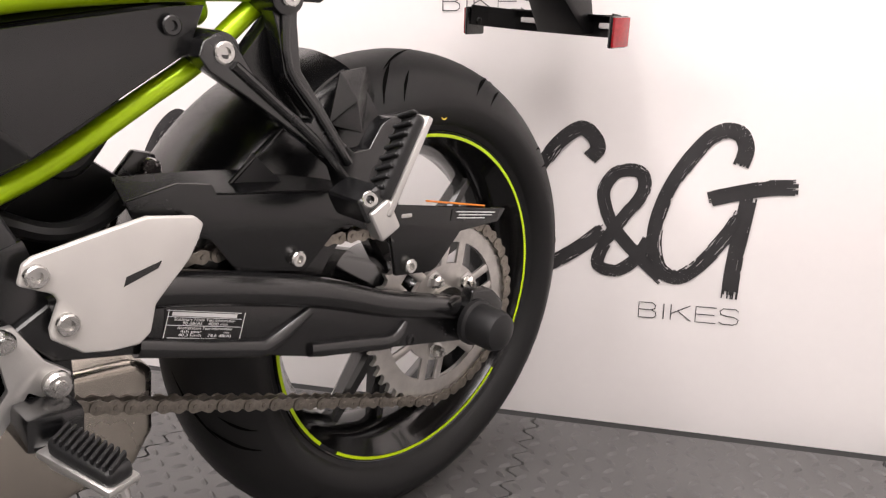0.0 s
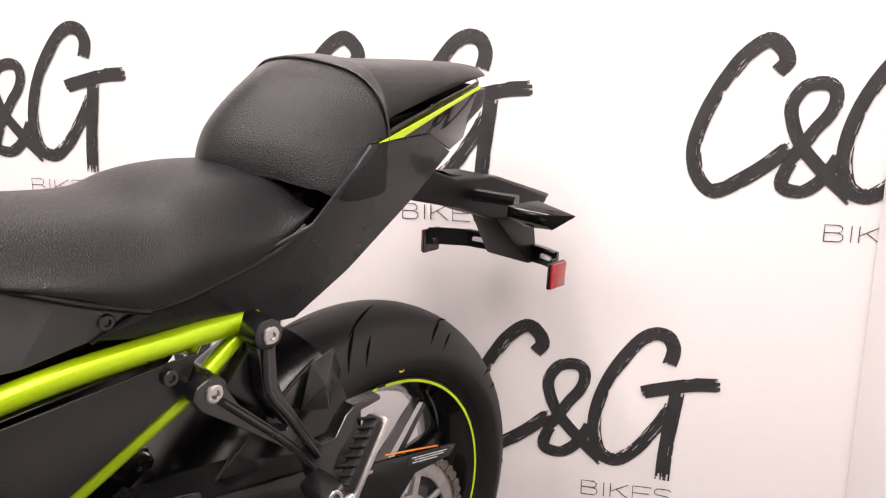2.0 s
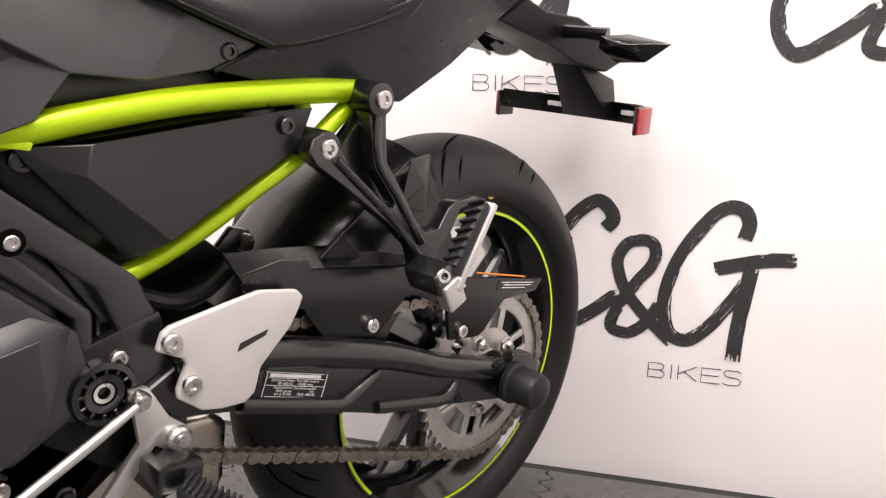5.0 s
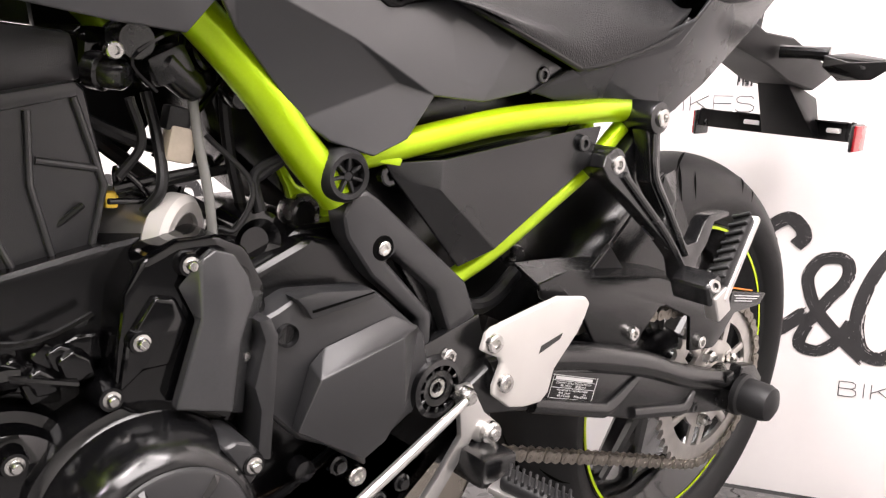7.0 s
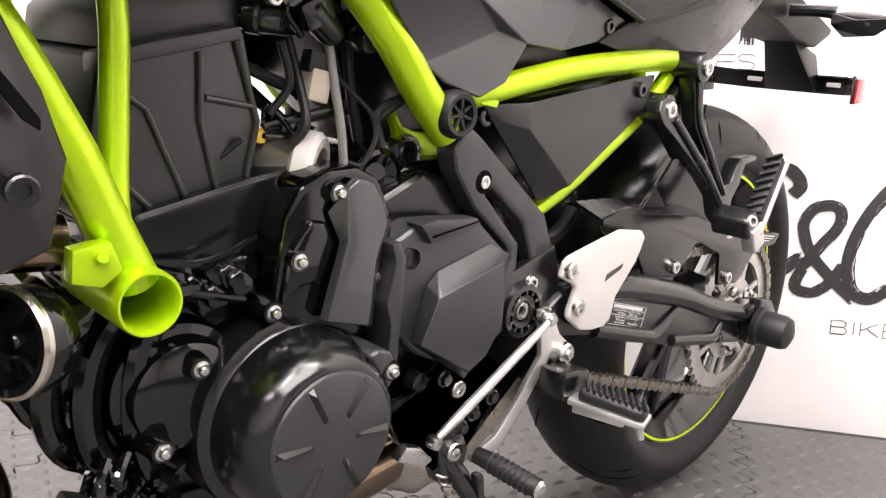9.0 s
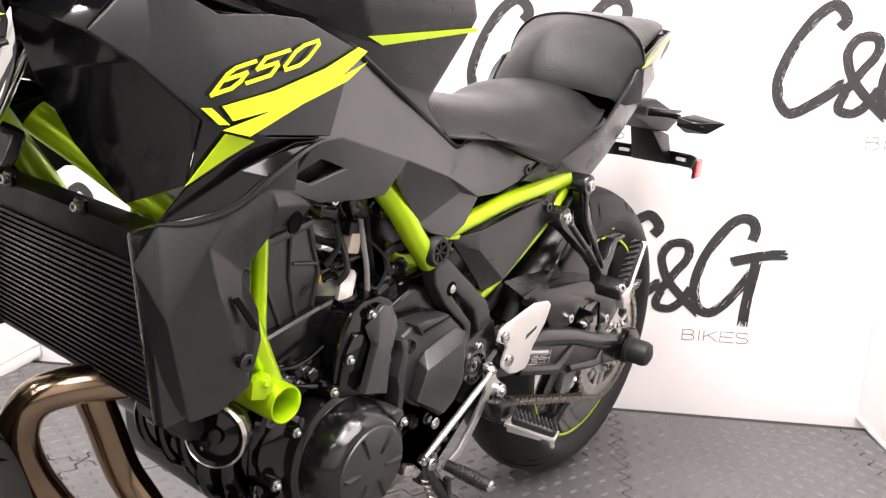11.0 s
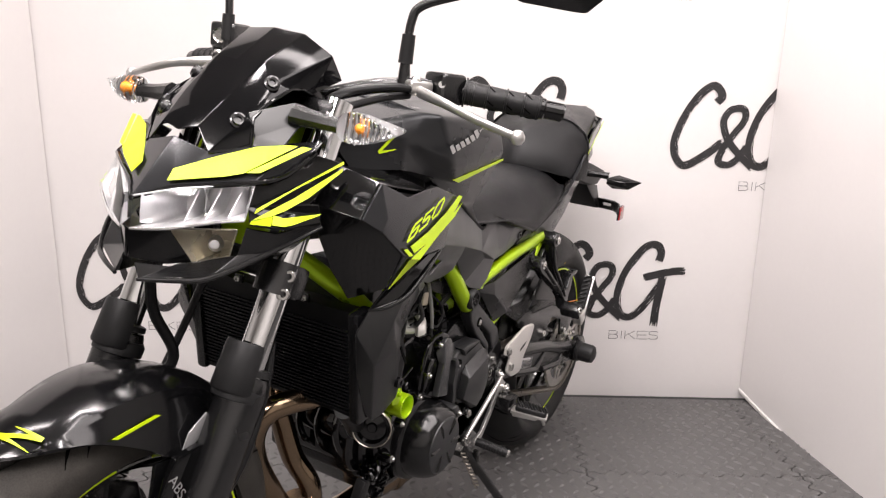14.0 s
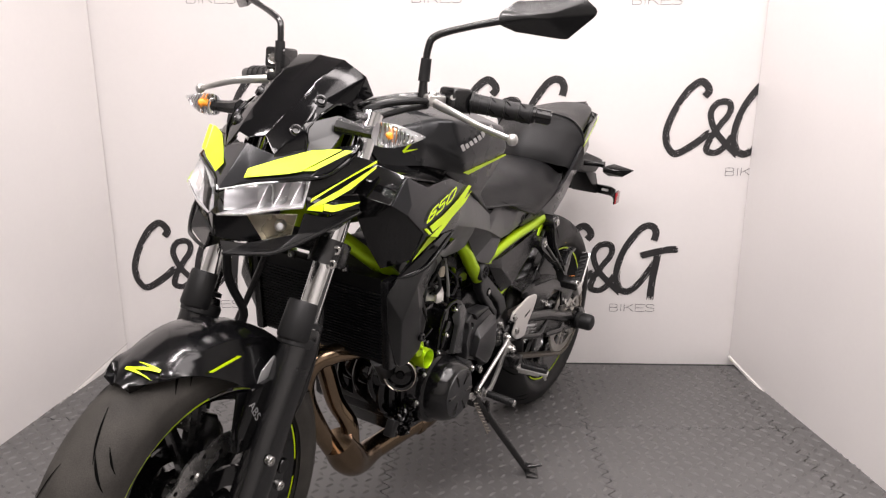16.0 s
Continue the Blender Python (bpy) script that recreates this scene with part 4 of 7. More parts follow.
part("pivot_plate", plate(((0.6700, 0.5840), (0.6640, 0.5870), (0.6500, 0.5700), (0.6350, 0.5660), (0.5970, 0.5640), (0.5850, 0.5320), (0.6070, 0.5290), (0.6210, 0.5400), (0.6370, 0.5560), (0.6530, 0.5500), (0.6600, 0.5680)), 0.050, 0.060, 0.003), M_LIME, frame_)
part("pivot_lug", lathe([(0.010, 0.004), (0.015, 0.004), (0.017, 0.001), (0.017, -0.012)], (0.6439, 0.060, 0.5465), seg=28), M_STEEL, frame_)
bolt(frame_, 0.6439, 0.060, 0.5465, 0.011, 0.006, material=M_SATIN, socket=True)
part("linkage_block", plate(((0.6690, 0.5280), (0.6390, 0.5270), (0.6280, 0.5080), (0.6340, 0.4880), (0.6710, 0.4920), (0.6840, 0.5090)), 0.02, 0.06, 0.006, 3), M_CASE, frame_)
part("frame_tab", plate(((0.606, 0.606), (0.588, 0.602), (0.590, 0.596), (0.612, 0.598)), 0.112, 0.118, 0.001), M_LIME, frame_)

# lower side panel
LOW_SIDE = ((0.602, 0.112, 0.598), (0.545, 0.121, 0.604), (0.368, 0.126, 0.643), (0.337, 0.122, 0.647), (0.352, 0.126, 0.608), (0.478, 0.130, 0.524), (0.508, 0.115, 0.505), (0.590, 0.113, 0.583), (0.552, 0.130, 0.578))
side_low = P("lower_side_panel", facets(LOW_SIDE, ((1, 2, 3, 4, 5, 8), (0, 1, 8, 7), (7, 8, 5, 6)), 0.004, 0.003, 3), M_PLASTIC, "matt black lower side panel")
part("panel_strip", facets(((0.604, 0.106, 0.600), (0.545, 0.114, 0.607), (0.368, 0.117, 0.647), (0.335, 0.113, 0.652), (0.345, 0.104, 0.660), (0.470, 0.104, 0.634), (0.585, 0.100, 0.608)), ((0, 1, 5, 6), (1, 2, 3, 4, 5)), 0.003, 0.001), M_GLOSS, side_low)
bolt(side_low, 0.369, 0.1262, 0.628, 0.0085, 0.004, material=M_SATIN)
bolt(side_low, 0.593, 0.107, 0.587, 0.0095, 0.004, material=M_SATIN)

# upper side panel under tank and seat
SIDE, SIDE_FACES = ((0.962, 0.205, 0.746), (0.935, 0.192, 0.8), (0.9, 0.178, 0.836), (0.787, 0.15, 0.789), (0.608, 0.107, 0.722), (0.54, 0.102, 0.74), (0.47, 0.118, 0.714), (0.395, 0.112, 0.697), (0.436, 0.112, 0.672), (0.5, 0.114, 0.656), (0.566, 0.124, 0.656), (0.59, 0.124, 0.619), (0.625, 0.128, 0.604), (0.665, 0.124, 0.613), (0.69, 0.122, 0.627), (0.75, 0.131, 0.682), (0.772, 0.15, 0.701), (0.79, 0.145, 0.675), (0.838, 0.155, 0.675), (0.915, 0.168, 0.679), (0.985, 0.192, 0.7), (0.974, 0.188, 0.711), (0.936, 0.186, 0.727), (0.889, 0.174, 0.714), (0.948, 0.186, 0.703), (0.916, 0.192, 0.749), (0.765, 0.152, 0.717), (0.66, 0.138, 0.69), (0.6, 0.117, 0.663)), ((0, 1, 2, 25), (2, 3, 26, 25), (3, 4, 27, 26), (4, 5, 6, 9, 10, 27), (6, 7, 8, 9), (26, 27, 28, 14, 15), (26, 15, 16), (27, 10, 28), (14, 28, 10, 11, 12, 13), (0, 25, 22, 21), (25, 26, 23, 22), (26, 16, 17, 18, 23), (18, 19, 24, 23), (19, 20, 21, 24), (20, 0, 21))
side_up = P("upper_side_panel", facets(SIDE, SIDE_FACES, 0.004, 0.009, 4), M_GREY, "matt graphite side panel below tank and seat")
P("upper_side_panel", facets([(x, -y, z) for x, y, z in SIDE], SIDE_FACES, 0.004, 0.009, 4), M_GREY, "matt graphite side panel below tank and seat")
# dull black sheet behind the opening stands for the shade in the scoop
part("scoop_dark_backing", facets(((0.985, 0.172, 0.708), (0.936, 0.166, 0.732), (0.880, 0.158, 0.716), (0.948, 0.168, 0.698)), ((0, 1, 2, 3),), 0.003, 0), M_DULL, side_up)
bolt(side_up, 0.427, 0.112, 0.688, 0.008, 0.004, material=M_SATIN)

part("seat_seam", tube(((0.545, 0.104, 0.741), (0.520, 0.118, 0.731), (0.470, 0.130, 0.716), (0.430, 0.132, 0.706), (0.395, 0.131, 0.698)), 0.0032, 8, n=4), M_DULL, side_up)
part("seat_seam", tube(((0.400, 0.130, 0.698), (0.360, 0.131, 0.706), (0.300, 0.131, 0.727), (0.250, 0.130, 0.748), (0.222, 0.128, 0.770)), 0.0030, 8, n=4), M_DULL, side_up)
part("tank_seam", tube(((0.905, 0.180, 0.836), (0.787, 0.152, 0.791), (0.700, 0.128, 0.757), (0.612, 0.108, 0.724), (0.585, 0.104, 0.733), (0.548, 0.104, 0.742)), 0.0036, 8, n=3), M_DULL, side_up)
part("panel_seam", tube(((0.440, 0.113, 0.670), (0.395, 0.114, 0.696)), 0.0022, 8, n=1), M_DULL, side_up)

# crash bobbin, pivot arm and its cover
bob = P("crash_bobbin", lathe([(0.0, 0.030), (0.0035, 0.030), (0.004, 0.026), (0.0135, 0.025), (0.0140, 0.032), (0.0180, 0.0325), (0.0210, 0.028), (0.0218, 0.018), (0.0218, 0.004), (0.018, -0.006), (0.010, -0.02)], (0.650, 0.101, 0.588), seg=40), M_RUBBERP, "round black crash bobbin")
for k in range(7):
    a = radians(360 / 7 * k)
    ob = part("bobbin_rib", box(0, 0.1295, 0.009, 0.0026, 0.005, 0.010, 0.0008), M_RUBBERP, bob)
    ob.matrix_local = Matrix.Translation((0.650, 0, 0.588)) @ Matrix.Rotation(a, 4, "Y")
arm_ = P("pivot_arm", plate(((0.6470, 0.5560), (0.6400, 0.5710), (0.6260, 0.5770), (0.6110, 0.5680), (0.5580, 0.5310), (0.5050, 0.4940), (0.4790, 0.4470), (0.4760, 0.4180), (0.5050, 0.4150), (0.5170, 0.4450), (0.5400, 0.4880), (0.5910, 0.5230), (0.5990, 0.5170), (0.5410, 0.4670), (0.5390, 0.4290), (0.5540, 0.4240), (0.5550, 0.4620), (0.6130, 0.5050), (0.6410, 0.5380)), 0.100, 0.126, 0.005, 3), M_COVER, "angular matt black pivot cover arm")
part("arm_back", plate(((0.5780, 0.5180), (0.5190, 0.4850), (0.4830, 0.4170), (0.5170, 0.4130), (0.5300, 0.4580)), 0.092, 0.108, 0.003), M_SATIN, arm_)
# dark disc laid on the arm for the shade round the bolt
part("bolt_recess_shade", lathe([(0, 0.0005), (0.0100, 0.0006), (0.0108, 0.0)], (0.605, 0.1262, 0.529), seg=24), M_RECESS_SHADE, arm_)
bolt(arm_, 0.605, 0.1265, 0.529, 0.0062, 0.003, material=M_STEEL)
pivot_ = P("swingarm_pivot_cap", lathe([(0.0, 0.0), (0.0095, 0.0), (0.011, 0.009), (0.017, 0.010), (0.0185, 0.002), (0.0215, 0.002), (0.0225, 0.012), (0.0275, 0.011), (0.030, 0.004), (0.030, -0.03)], (0.533, 0.126, 0.399), seg=40), M_SATIN, "ringed black swingarm pivot cap")
part("pivot_nut", lathe([(0.0055, 0.008), (0.009, 0.0085), (0.0095, 0.004), (0.0095, -0.01)], (0.533, 0.126, 0.399), seg=24), M_STEEL, pivot_)
for k in range(12):
    ob = part("cap_rib", box(0, 0.1465, 0.0208, 0.003, 0.006, 0.006, 0.0005, 1), M_SATIN, pivot_)
    ob.matrix_local = Matrix.Translation((0.533, -0.012, 0.399)) @ Matrix.Rotation(radians(30 * k), 4, "Y")
hangplate = P("footrest_bracket", plate(((0.505, 0.455), (0.485, 0.463), (0.452, 0.380), (0.448, 0.322), (0.470, 0.306), (0.515, 0.318), (0.600, 0.372), (0.640, 0.345), (0.690, 0.318), (0.672, 0.288), (0.628, 0.252), (0.590, 0.262), (0.560, 0.300), (0.535, 0.330), (0.585, 0.392), (0.56, 0.435)), 0.116, 0.128, 0.003), M_SATIN, "satin black cast footrest bracket")
bolt(hangplate, 0.520, 0.129, 0.426, 0.0075, 0.005)
for x_, z_ in ((0.632, 0.345), (0.585, 0.300), (0.560, 0.312), (0.600, 0.288)):
    part("collar", lathe([(0.0, 0.008), (0.005, 0.008), (0.0062, 0.004), (0.0085, 0.003), (0.0085, -0.004)], (x_, 0.129, z_), seg=18), M_SATIN, hangplate)
bolt(hangplate, 0.612, 0.129, 0.331, 0.009, 0.006)

# gear lever, rod and rider peg
lever = P("gear_lever", plate(((0.516, 0.400), (0.500, 0.402), (0.478, 0.370), (0.458, 0.356), (0.458, 0.340), (0.474, 0.335), (0.490, 0.345), (0.520, 0.300), (0.552, 0.262), (0.590, 0.252), (0.592, 0.262), (0.560, 0.275), (0.530, 0.313), (0.505, 0.350)), 0.138, 0.145, 0.002), M_ALU, "brushed aluminium gear lever")
for x_, z_, r_ in ((0.508, 0.392, 0.009), (0.470, 0.349, 0.0115)):
    part("joint", lathe([(0, 0.012), (0.005, 0.012), (0.006, 0.009), (r_ * 0.8, 0.009), (r_, 0.006), (r_, -0.004)], (x_, 0.145, z_), seg=22), M_STEEL, lever)
part("shift_rod", tube(((0.513, 0.153, 0.390), (0.545, 0.153, 0.369), (0.625, 0.152, 0.317), (0.655, 0.152, 0.298)), (0.0035, 0.0048, 0.0048, 0.0035), 10, n=4), M_ALU, lever)
part("rod_end", lathe([(0, 0.006), (0.006, 0.005), (0.0075, 0), (0.006, -0.006), (0, -0.008)], (0.657, 0.152, 0.296), seg=16), M_STEEL, lever)
part("shift_arm", plate(((0.672, 0.294), (0.690, 0.300), (0.700, 0.288), (0.668, 0.272), (0.655, 0.278)), 0.140, 0.152, 0.003), M_STEEL, lever)
part("shift_peg", tube(((0.594, 0.150, 0.266), (0.590, 0.175, 0.264), (0.583, 0.220, 0.259)), (0.0085, 0.0095, 0.0095), 16, n=3), M_RUBBERP, lever)
for k in range(8):
    part("peg_rib", lathe([(0.0095, -0.0012), (0.0108, 0), (0.0095, 0.0012)], (0.5910 - 0.0009 * k, 0.170 + 0.0058 * k, 0.2645 - 0.0007 * k), seg=16), M_RUBBERP, lever)
part("peg_cap", lathe([(0, 0.004), (0.005, 0.0035), (0.0085, 0.0), (0.0085, -0.004)], (0.583, 0.221, 0.259), seg=16), M_STEEL, lever)
clev = P("rider_peg_mount", box(0.482, 0.152, 0.325, 0.044, 0.052, 0.030, 0.006), M_SATIN, "black rider peg clevis")
part("peg_pin", lathe([(0, 0.005), (0.008, 0.004), (0.0105, 0), (0.0105, -0.01)], (0.482, 0.170, 0.321), (0.25, 0.9, 0.35), seg=20), M_STEEL, clev)
peg(bike, (0.486, 0.176, 0.318), (0.464, 0.254, 0.314), 0.027, (0.1, 0.12, 1), "rider_peg", 10, 0.007)
part("peg_feeler", tube(((0.463, 0.242, 0.306), (0.458, 0.246, 0.288)), (0.005, 0.0035), 10, n=1), M_ALU, clev)
part("peg_weight", box(0.478, 0.206, 0.303, 0.012, 0.055, 0.009, 0.003, rot=(0, 0, 16)), M_ALU, clev)

# side stand
stand = P("side_stand", tube(((0.612, 0.118, 0.262), (0.585, 0.145, 0.215), (0.520, 0.190, 0.115), (0.462, 0.232, 0.026)), (0.012, 0.0105, 0.009, 0.0085), 12, n=3), M_SATIN, "satin black side stand, folded out")
part("stand_foot", box(0.452, 0.240, 0.022, 0.060, 0.034, 0.010, 0.004, rot=(-7, 8, 30)), M_SATIN, stand)
part("stand_tang", tube(((0.470, 0.226, 0.036), (0.452, 0.246, 0.040), (0.440, 0.262, 0.044)), 0.004, 8, n=2), M_SATIN, stand)
part("stand_lug", plate(((0.632, 0.286), (0.604, 0.294), (0.585, 0.262), (0.596, 0.225), (0.616, 0.230), (0.626, 0.258)), 0.108, 0.132, 0.003), M_SATIN, stand)
bolt(stand, 0.612, 0.132, 0.268, 0.010, 0.008)
part("stand_spring", tube([(0.628 - 0.035 * k / 70 + 0.0055 * math.cos(k * 0.9), 0.137 + 0.03 * k / 70 + 0.0055 * math.sin(k * 0.9), 0.250 - 0.085 * k / 70) for k in range(71)], 0.0016, 6, n=1), M_CHAIN, stand)
part("stand_channel", plate(((0.594, 0.245), (0.586, 0.245), (0.572, 0.186), (0.580, 0.182)), 0.146, 0.156, 0.001), M_SATIN, stand)

# ---- engine ----
engine = P("engine", plate(((0.930, 0.445), (0.880, 0.470), (0.800, 0.490), (0.700, 0.500), (0.600, 0.495), (0.560, 0.450), (0.560, 0.360), (0.640, 0.300), (0.730, 0.262), (0.880, 0.268), (0.935, 0.300), (0.945, 0.380)), -0.125, 0.078, 0.012, 3), M_DARK, "gloss black twin-cylinder engine")
part("cylinder", plate(((0.915, 0.500), (0.818, 0.528), (0.765, 0.540), (0.755, 0.450), (0.890, 0.425)), -0.11, 0.086, 0.008, 3), M_DARK, engine)
part("head_cover", plate(((0.9330, 0.6060), (0.8970, 0.6190), (0.8310, 0.6370), (0.8260, 0.6320), (0.8090, 0.5690), (0.8150, 0.5220), (0.8650, 0.5030), (0.9240, 0.4850), (0.9380, 0.5430)), -0.12, 0.072, 0.006, 3), M_COVER, engine, "ribbed matt black cylinder head cover")
part("cover_band", plate(((0.9350, 0.6080), (0.8990, 0.6200), (0.8340, 0.6380), (0.8320, 0.6280), (0.8720, 0.6160), (0.9100, 0.6050), (0.9350, 0.5940)), 0.05, 0.0810, 0.004, 2), M_COVER, engine)
part("cover_roof", plate(((0.9260, 0.6100), (0.9230, 0.6370), (0.8920, 0.6690), (0.8340, 0.6690), (0.8260, 0.6380)), -0.10, 0.0680, 0.006, 2), M_COVER, engine)
for pts in (((0.9280, 0.0730, 0.5900), (0.9000, 0.0730, 0.5740), (0.8640, 0.0730, 0.5040)), ((0.8620, 0.0730, 0.6160), (0.8590, 0.0730, 0.5680), (0.8420, 0.0730, 0.5130)), ((0.8340, 0.0730, 0.6270), (0.8120, 0.0730, 0.5690), (0.8190, 0.0730, 0.5230)), ((0.8560, 0.0730, 0.5840), (0.8160, 0.0730, 0.5800)), ((0.9190, 0.0730, 0.5270), (0.8870, 0.0730, 0.4980))):
    part("cover_rib", tube(pts, 0.0027, 10, n=1), M_COVER, engine)
part("head_flange", plate(((0.9240, 0.4820), (0.9240, 0.4880), (0.8690, 0.5050), (0.8100, 0.5300), (0.8070, 0.5240), (0.8660, 0.4990)), -0.11, 0.0840, 0.003), M_COVER, engine)
part("water_jacket", plate(((0.9200, 0.4820), (0.8080, 0.5210), (0.7980, 0.4770), (0.8240, 0.4410), (0.9110, 0.4340)), -0.08, 0.0760, 0.004), M_CASE, engine)
for pts in (((0.8960, 0.0780, 0.4830), (0.8890, 0.0780, 0.4480)), ((0.8450, 0.0780, 0.5000), (0.8360, 0.0780, 0.4590)), ((0.8230, 0.0780, 0.5090), (0.8080, 0.0780, 0.4740))):
    part("jacket_rib", tube(pts, (0.006, 0.009), 10, n=1), M_CASE, engine)
part("cam_chain_cover", plate(((0.8130, 0.5030), (0.8020, 0.5260), (0.7790, 0.5390), (0.7490, 0.5420), (0.7260, 0.5330), (0.7090, 0.5050), (0.7050, 0.4850), (0.7170, 0.4620), (0.7240, 0.3970), (0.7800, 0.3990), (0.8160, 0.4250), (0.8150, 0.4710)), 0.07, 0.122, 0.007, 4), M_CASE, engine, "gloss black cam chain cover")
part("cover_face", facets(((0.7670, 0.1360, 0.5280), (0.7570, 0.1360, 0.5350), (0.7420, 0.1360, 0.5310), (0.7300, 0.1360, 0.5150), (0.7250, 0.1360, 0.5000), (0.7330, 0.1360, 0.4670), (0.7380, 0.1400, 0.4140), (0.7800, 0.1400, 0.4230), (0.7660, 0.1400, 0.4870), (0.7790, 0.1260, 0.4210), (0.7650, 0.1260, 0.4830), (0.7790, 0.1260, 0.5070), (0.7200, 0.1240, 0.4040), (0.7180, 0.1240, 0.4630), (0.7100, 0.1240, 0.4990)), ((0, 1, 2, 3, 4, 5, 8), (5, 6, 7, 8), (8, 7, 9, 10), (0, 8, 10, 11), (5, 4, 14, 13), (6, 5, 13, 12)), 0.010, 0.004, 3), M_CASEG, engine, "graphite raised face of the cam chain cover")
part("cover_step", plate(((0.8110, 0.4720), (0.7940, 0.5020), (0.7790, 0.5000), (0.7690, 0.4820), (0.7800, 0.4520), (0.7990, 0.4500), (0.8140, 0.4360)), 0.112, 0.128, 0.004, 3), M_CASE, engine)
part("case_slot", box(0.792, 0.1165, 0.447, 0.024, 0.003, 0.004, 0.001), M_STEEL, engine)
for x_, y_, z_ in ((0.771, 0.128, 0.523), (0.733, 0.128, 0.511), (0.802, 0.128, 0.471), (0.724, 0.123, 0.451), (0.818, 0.122, 0.431), (0.877, 0.125, 0.398), (0.904, 0.127, 0.342), (0.732, 0.166, 0.3835)):
    part("engine_bolt", lathe([(0, 0.007), (0.003, 0.0068), (0.0040, 0.0055), (0.0043, 0.002), (0.0062, 0.0015), (0.0064, -0.001)], (x_, y_, z_), seg=12), M_STEEL, engine)
    part("bolt_seat", lathe([(0.0, 0.0), (0.0082, 0.0), (0.0092, -0.003), (0.0120, -0.03)], (x_, y_ + 0.001, z_), seg=20), M_CASE, engine)
GX, GZ = 0.790, 0.341
gen = P("generator_cover", lathe([(0.0, 0.0545), (0.0555, 0.0545), (0.0585, 0.0535), (0.0625, 0.0500), (0.0665, 0.0440), (0.0702, 0.0360), (0.0732, 0.0260), (0.0750, 0.0150), (0.0758, 0.006), (0.0778, 0.004), (0.0835, 0.002), (0.0855, -0.004), (0.086, -0.06)], (GX, 0.117, GZ), seg=72), M_DOME, "round gloss black generator cover")
part("cover_disc", lathe([(0.0, 0.0024), (0.052, 0.0024), (0.0545, 0.0010), (0.0555, -0.001)], (GX, 0.1725, GZ), seg=56), M_COVER, gen)
for k in range(6):
    ob = part("disc_notch", facets(((-0.0032, 0.1745, 0.053), (0.0032, 0.1745, 0.053), (0.0022, 0.1752, 0.020), (-0.0022, 0.1752, 0.020), (0.0, 0.1800, 0.048), (0.0, 0.1770, 0.023)), ((0, 4, 5, 3), (4, 1, 2, 5), (0, 1, 4), (3, 5, 2)), 0, 0.0006), M_CASE, gen)
    ob.matrix_local = Matrix.Translation((GX, 0, GZ)) @ Matrix.Rotation(radians(60 * k + 30), 4, "Y")
part("case_ear", plate(((0.7570, 0.4000), (0.7460, 0.4040), (0.7330, 0.4000), (0.7250, 0.3860), (0.7280, 0.3730), (0.7350, 0.3630), (0.7430, 0.3810)), 0.118, 0.166, 0.005, 3), M_COVER, gen)
# front of the crankcase: curved webs and clutter
for k, (x_, r_) in enumerate(((0.876, 0.076), (0.905, 0.064), (0.928, 0.052))):
    part("case_web", tube([(x_ + 0.035 * math.sin(radians(a)), 0.095 - 0.012 * k, 0.372 + r_ * math.cos(radians(a))) for a in range(-10, 171, 20)], 0.011, 10, n=2), M_CASE, engine)
part("front_cover", lathe([(0, 0.080), (0.024, 0.080), (0.034, 0.074), (0.038, 0.062), (0.041, 0.058), (0.041, 0.050), (0.037, 0.046), (0.037, -0.09)], (0.942, 0, 0.405), seg=40), M_CASE, engine)
for k in range(3):
    part("coolant_hose", tube(((0.972, 0.060 - 0.040 * k, 0.440), (0.984, 0.058 - 0.04 * k, 0.400), (0.972, 0.064 - 0.04 * k, 0.360), (0.940, 0.070 - 0.04 * k, 0.335)), 0.006, 8, n=4), M_CASE, engine)
for k in range(9):
    rnd = random.Random(30 + k)
    x_, y_, z_ = 0.905 + rnd.uniform(0, 0.05), 0.098 + rnd.uniform(-0.01, 0.012), 0.285 + rnd.uniform(0, 0.055)
    part("hose_clamp", tube(((x_, y_, z_), (x_ + rnd.uniform(-0.012, 0.012), y_ + 0.01, z_ - 0.012), (x_ + rnd.uniform(-0.015, 0.01), y_, z_ - 0.026)), 0.0042, 8, n=3), M_CASE, engine)
part("oil_pad", box(0.960, 0.105, 0.296, 0.020, 0.020, 0.036, 0.003, rot=(0, -24, 0)), M_RUBBERP, engine)
part("crank_shell", lathe([(0, 0.118), (0.030, 0.117), (0.040, 0.110), (0.043, 0.096), (0.050, 0.094), (0.0525, 0.088), (0.054, 0.070), (0.063, 0.067), (0.0655, 0.060), (0.067, 0.040), (0.076, 0.036), (0.079, 0.028), (0.080, -0.06)], (0.878, 0, 0.372), seg=64), M_CASE, engine)
rnd = random.Random(77)
for k in range(13):
    x_, z_ = 0.905 + rnd.uniform(-0.018, 0.022), 0.290 + rnd.uniform(-0.020, 0.035)
    part("wire_clip", tube(((x_, 0.085, z_), (x_ + rnd.uniform(-0.010, 0.010), 0.108 + rnd.uniform(-0.008, 0.008), z_ - 0.004), (x_ + rnd.uniform(-0.014, 0.014), 0.100, z_ - 0.016), (x_ + rnd.uniform(-0.014, 0.014), 0.086, z_ - 0.010)), 0.0030, 8, n=4), M_CASE, engine)
rnd = random.Random(19)
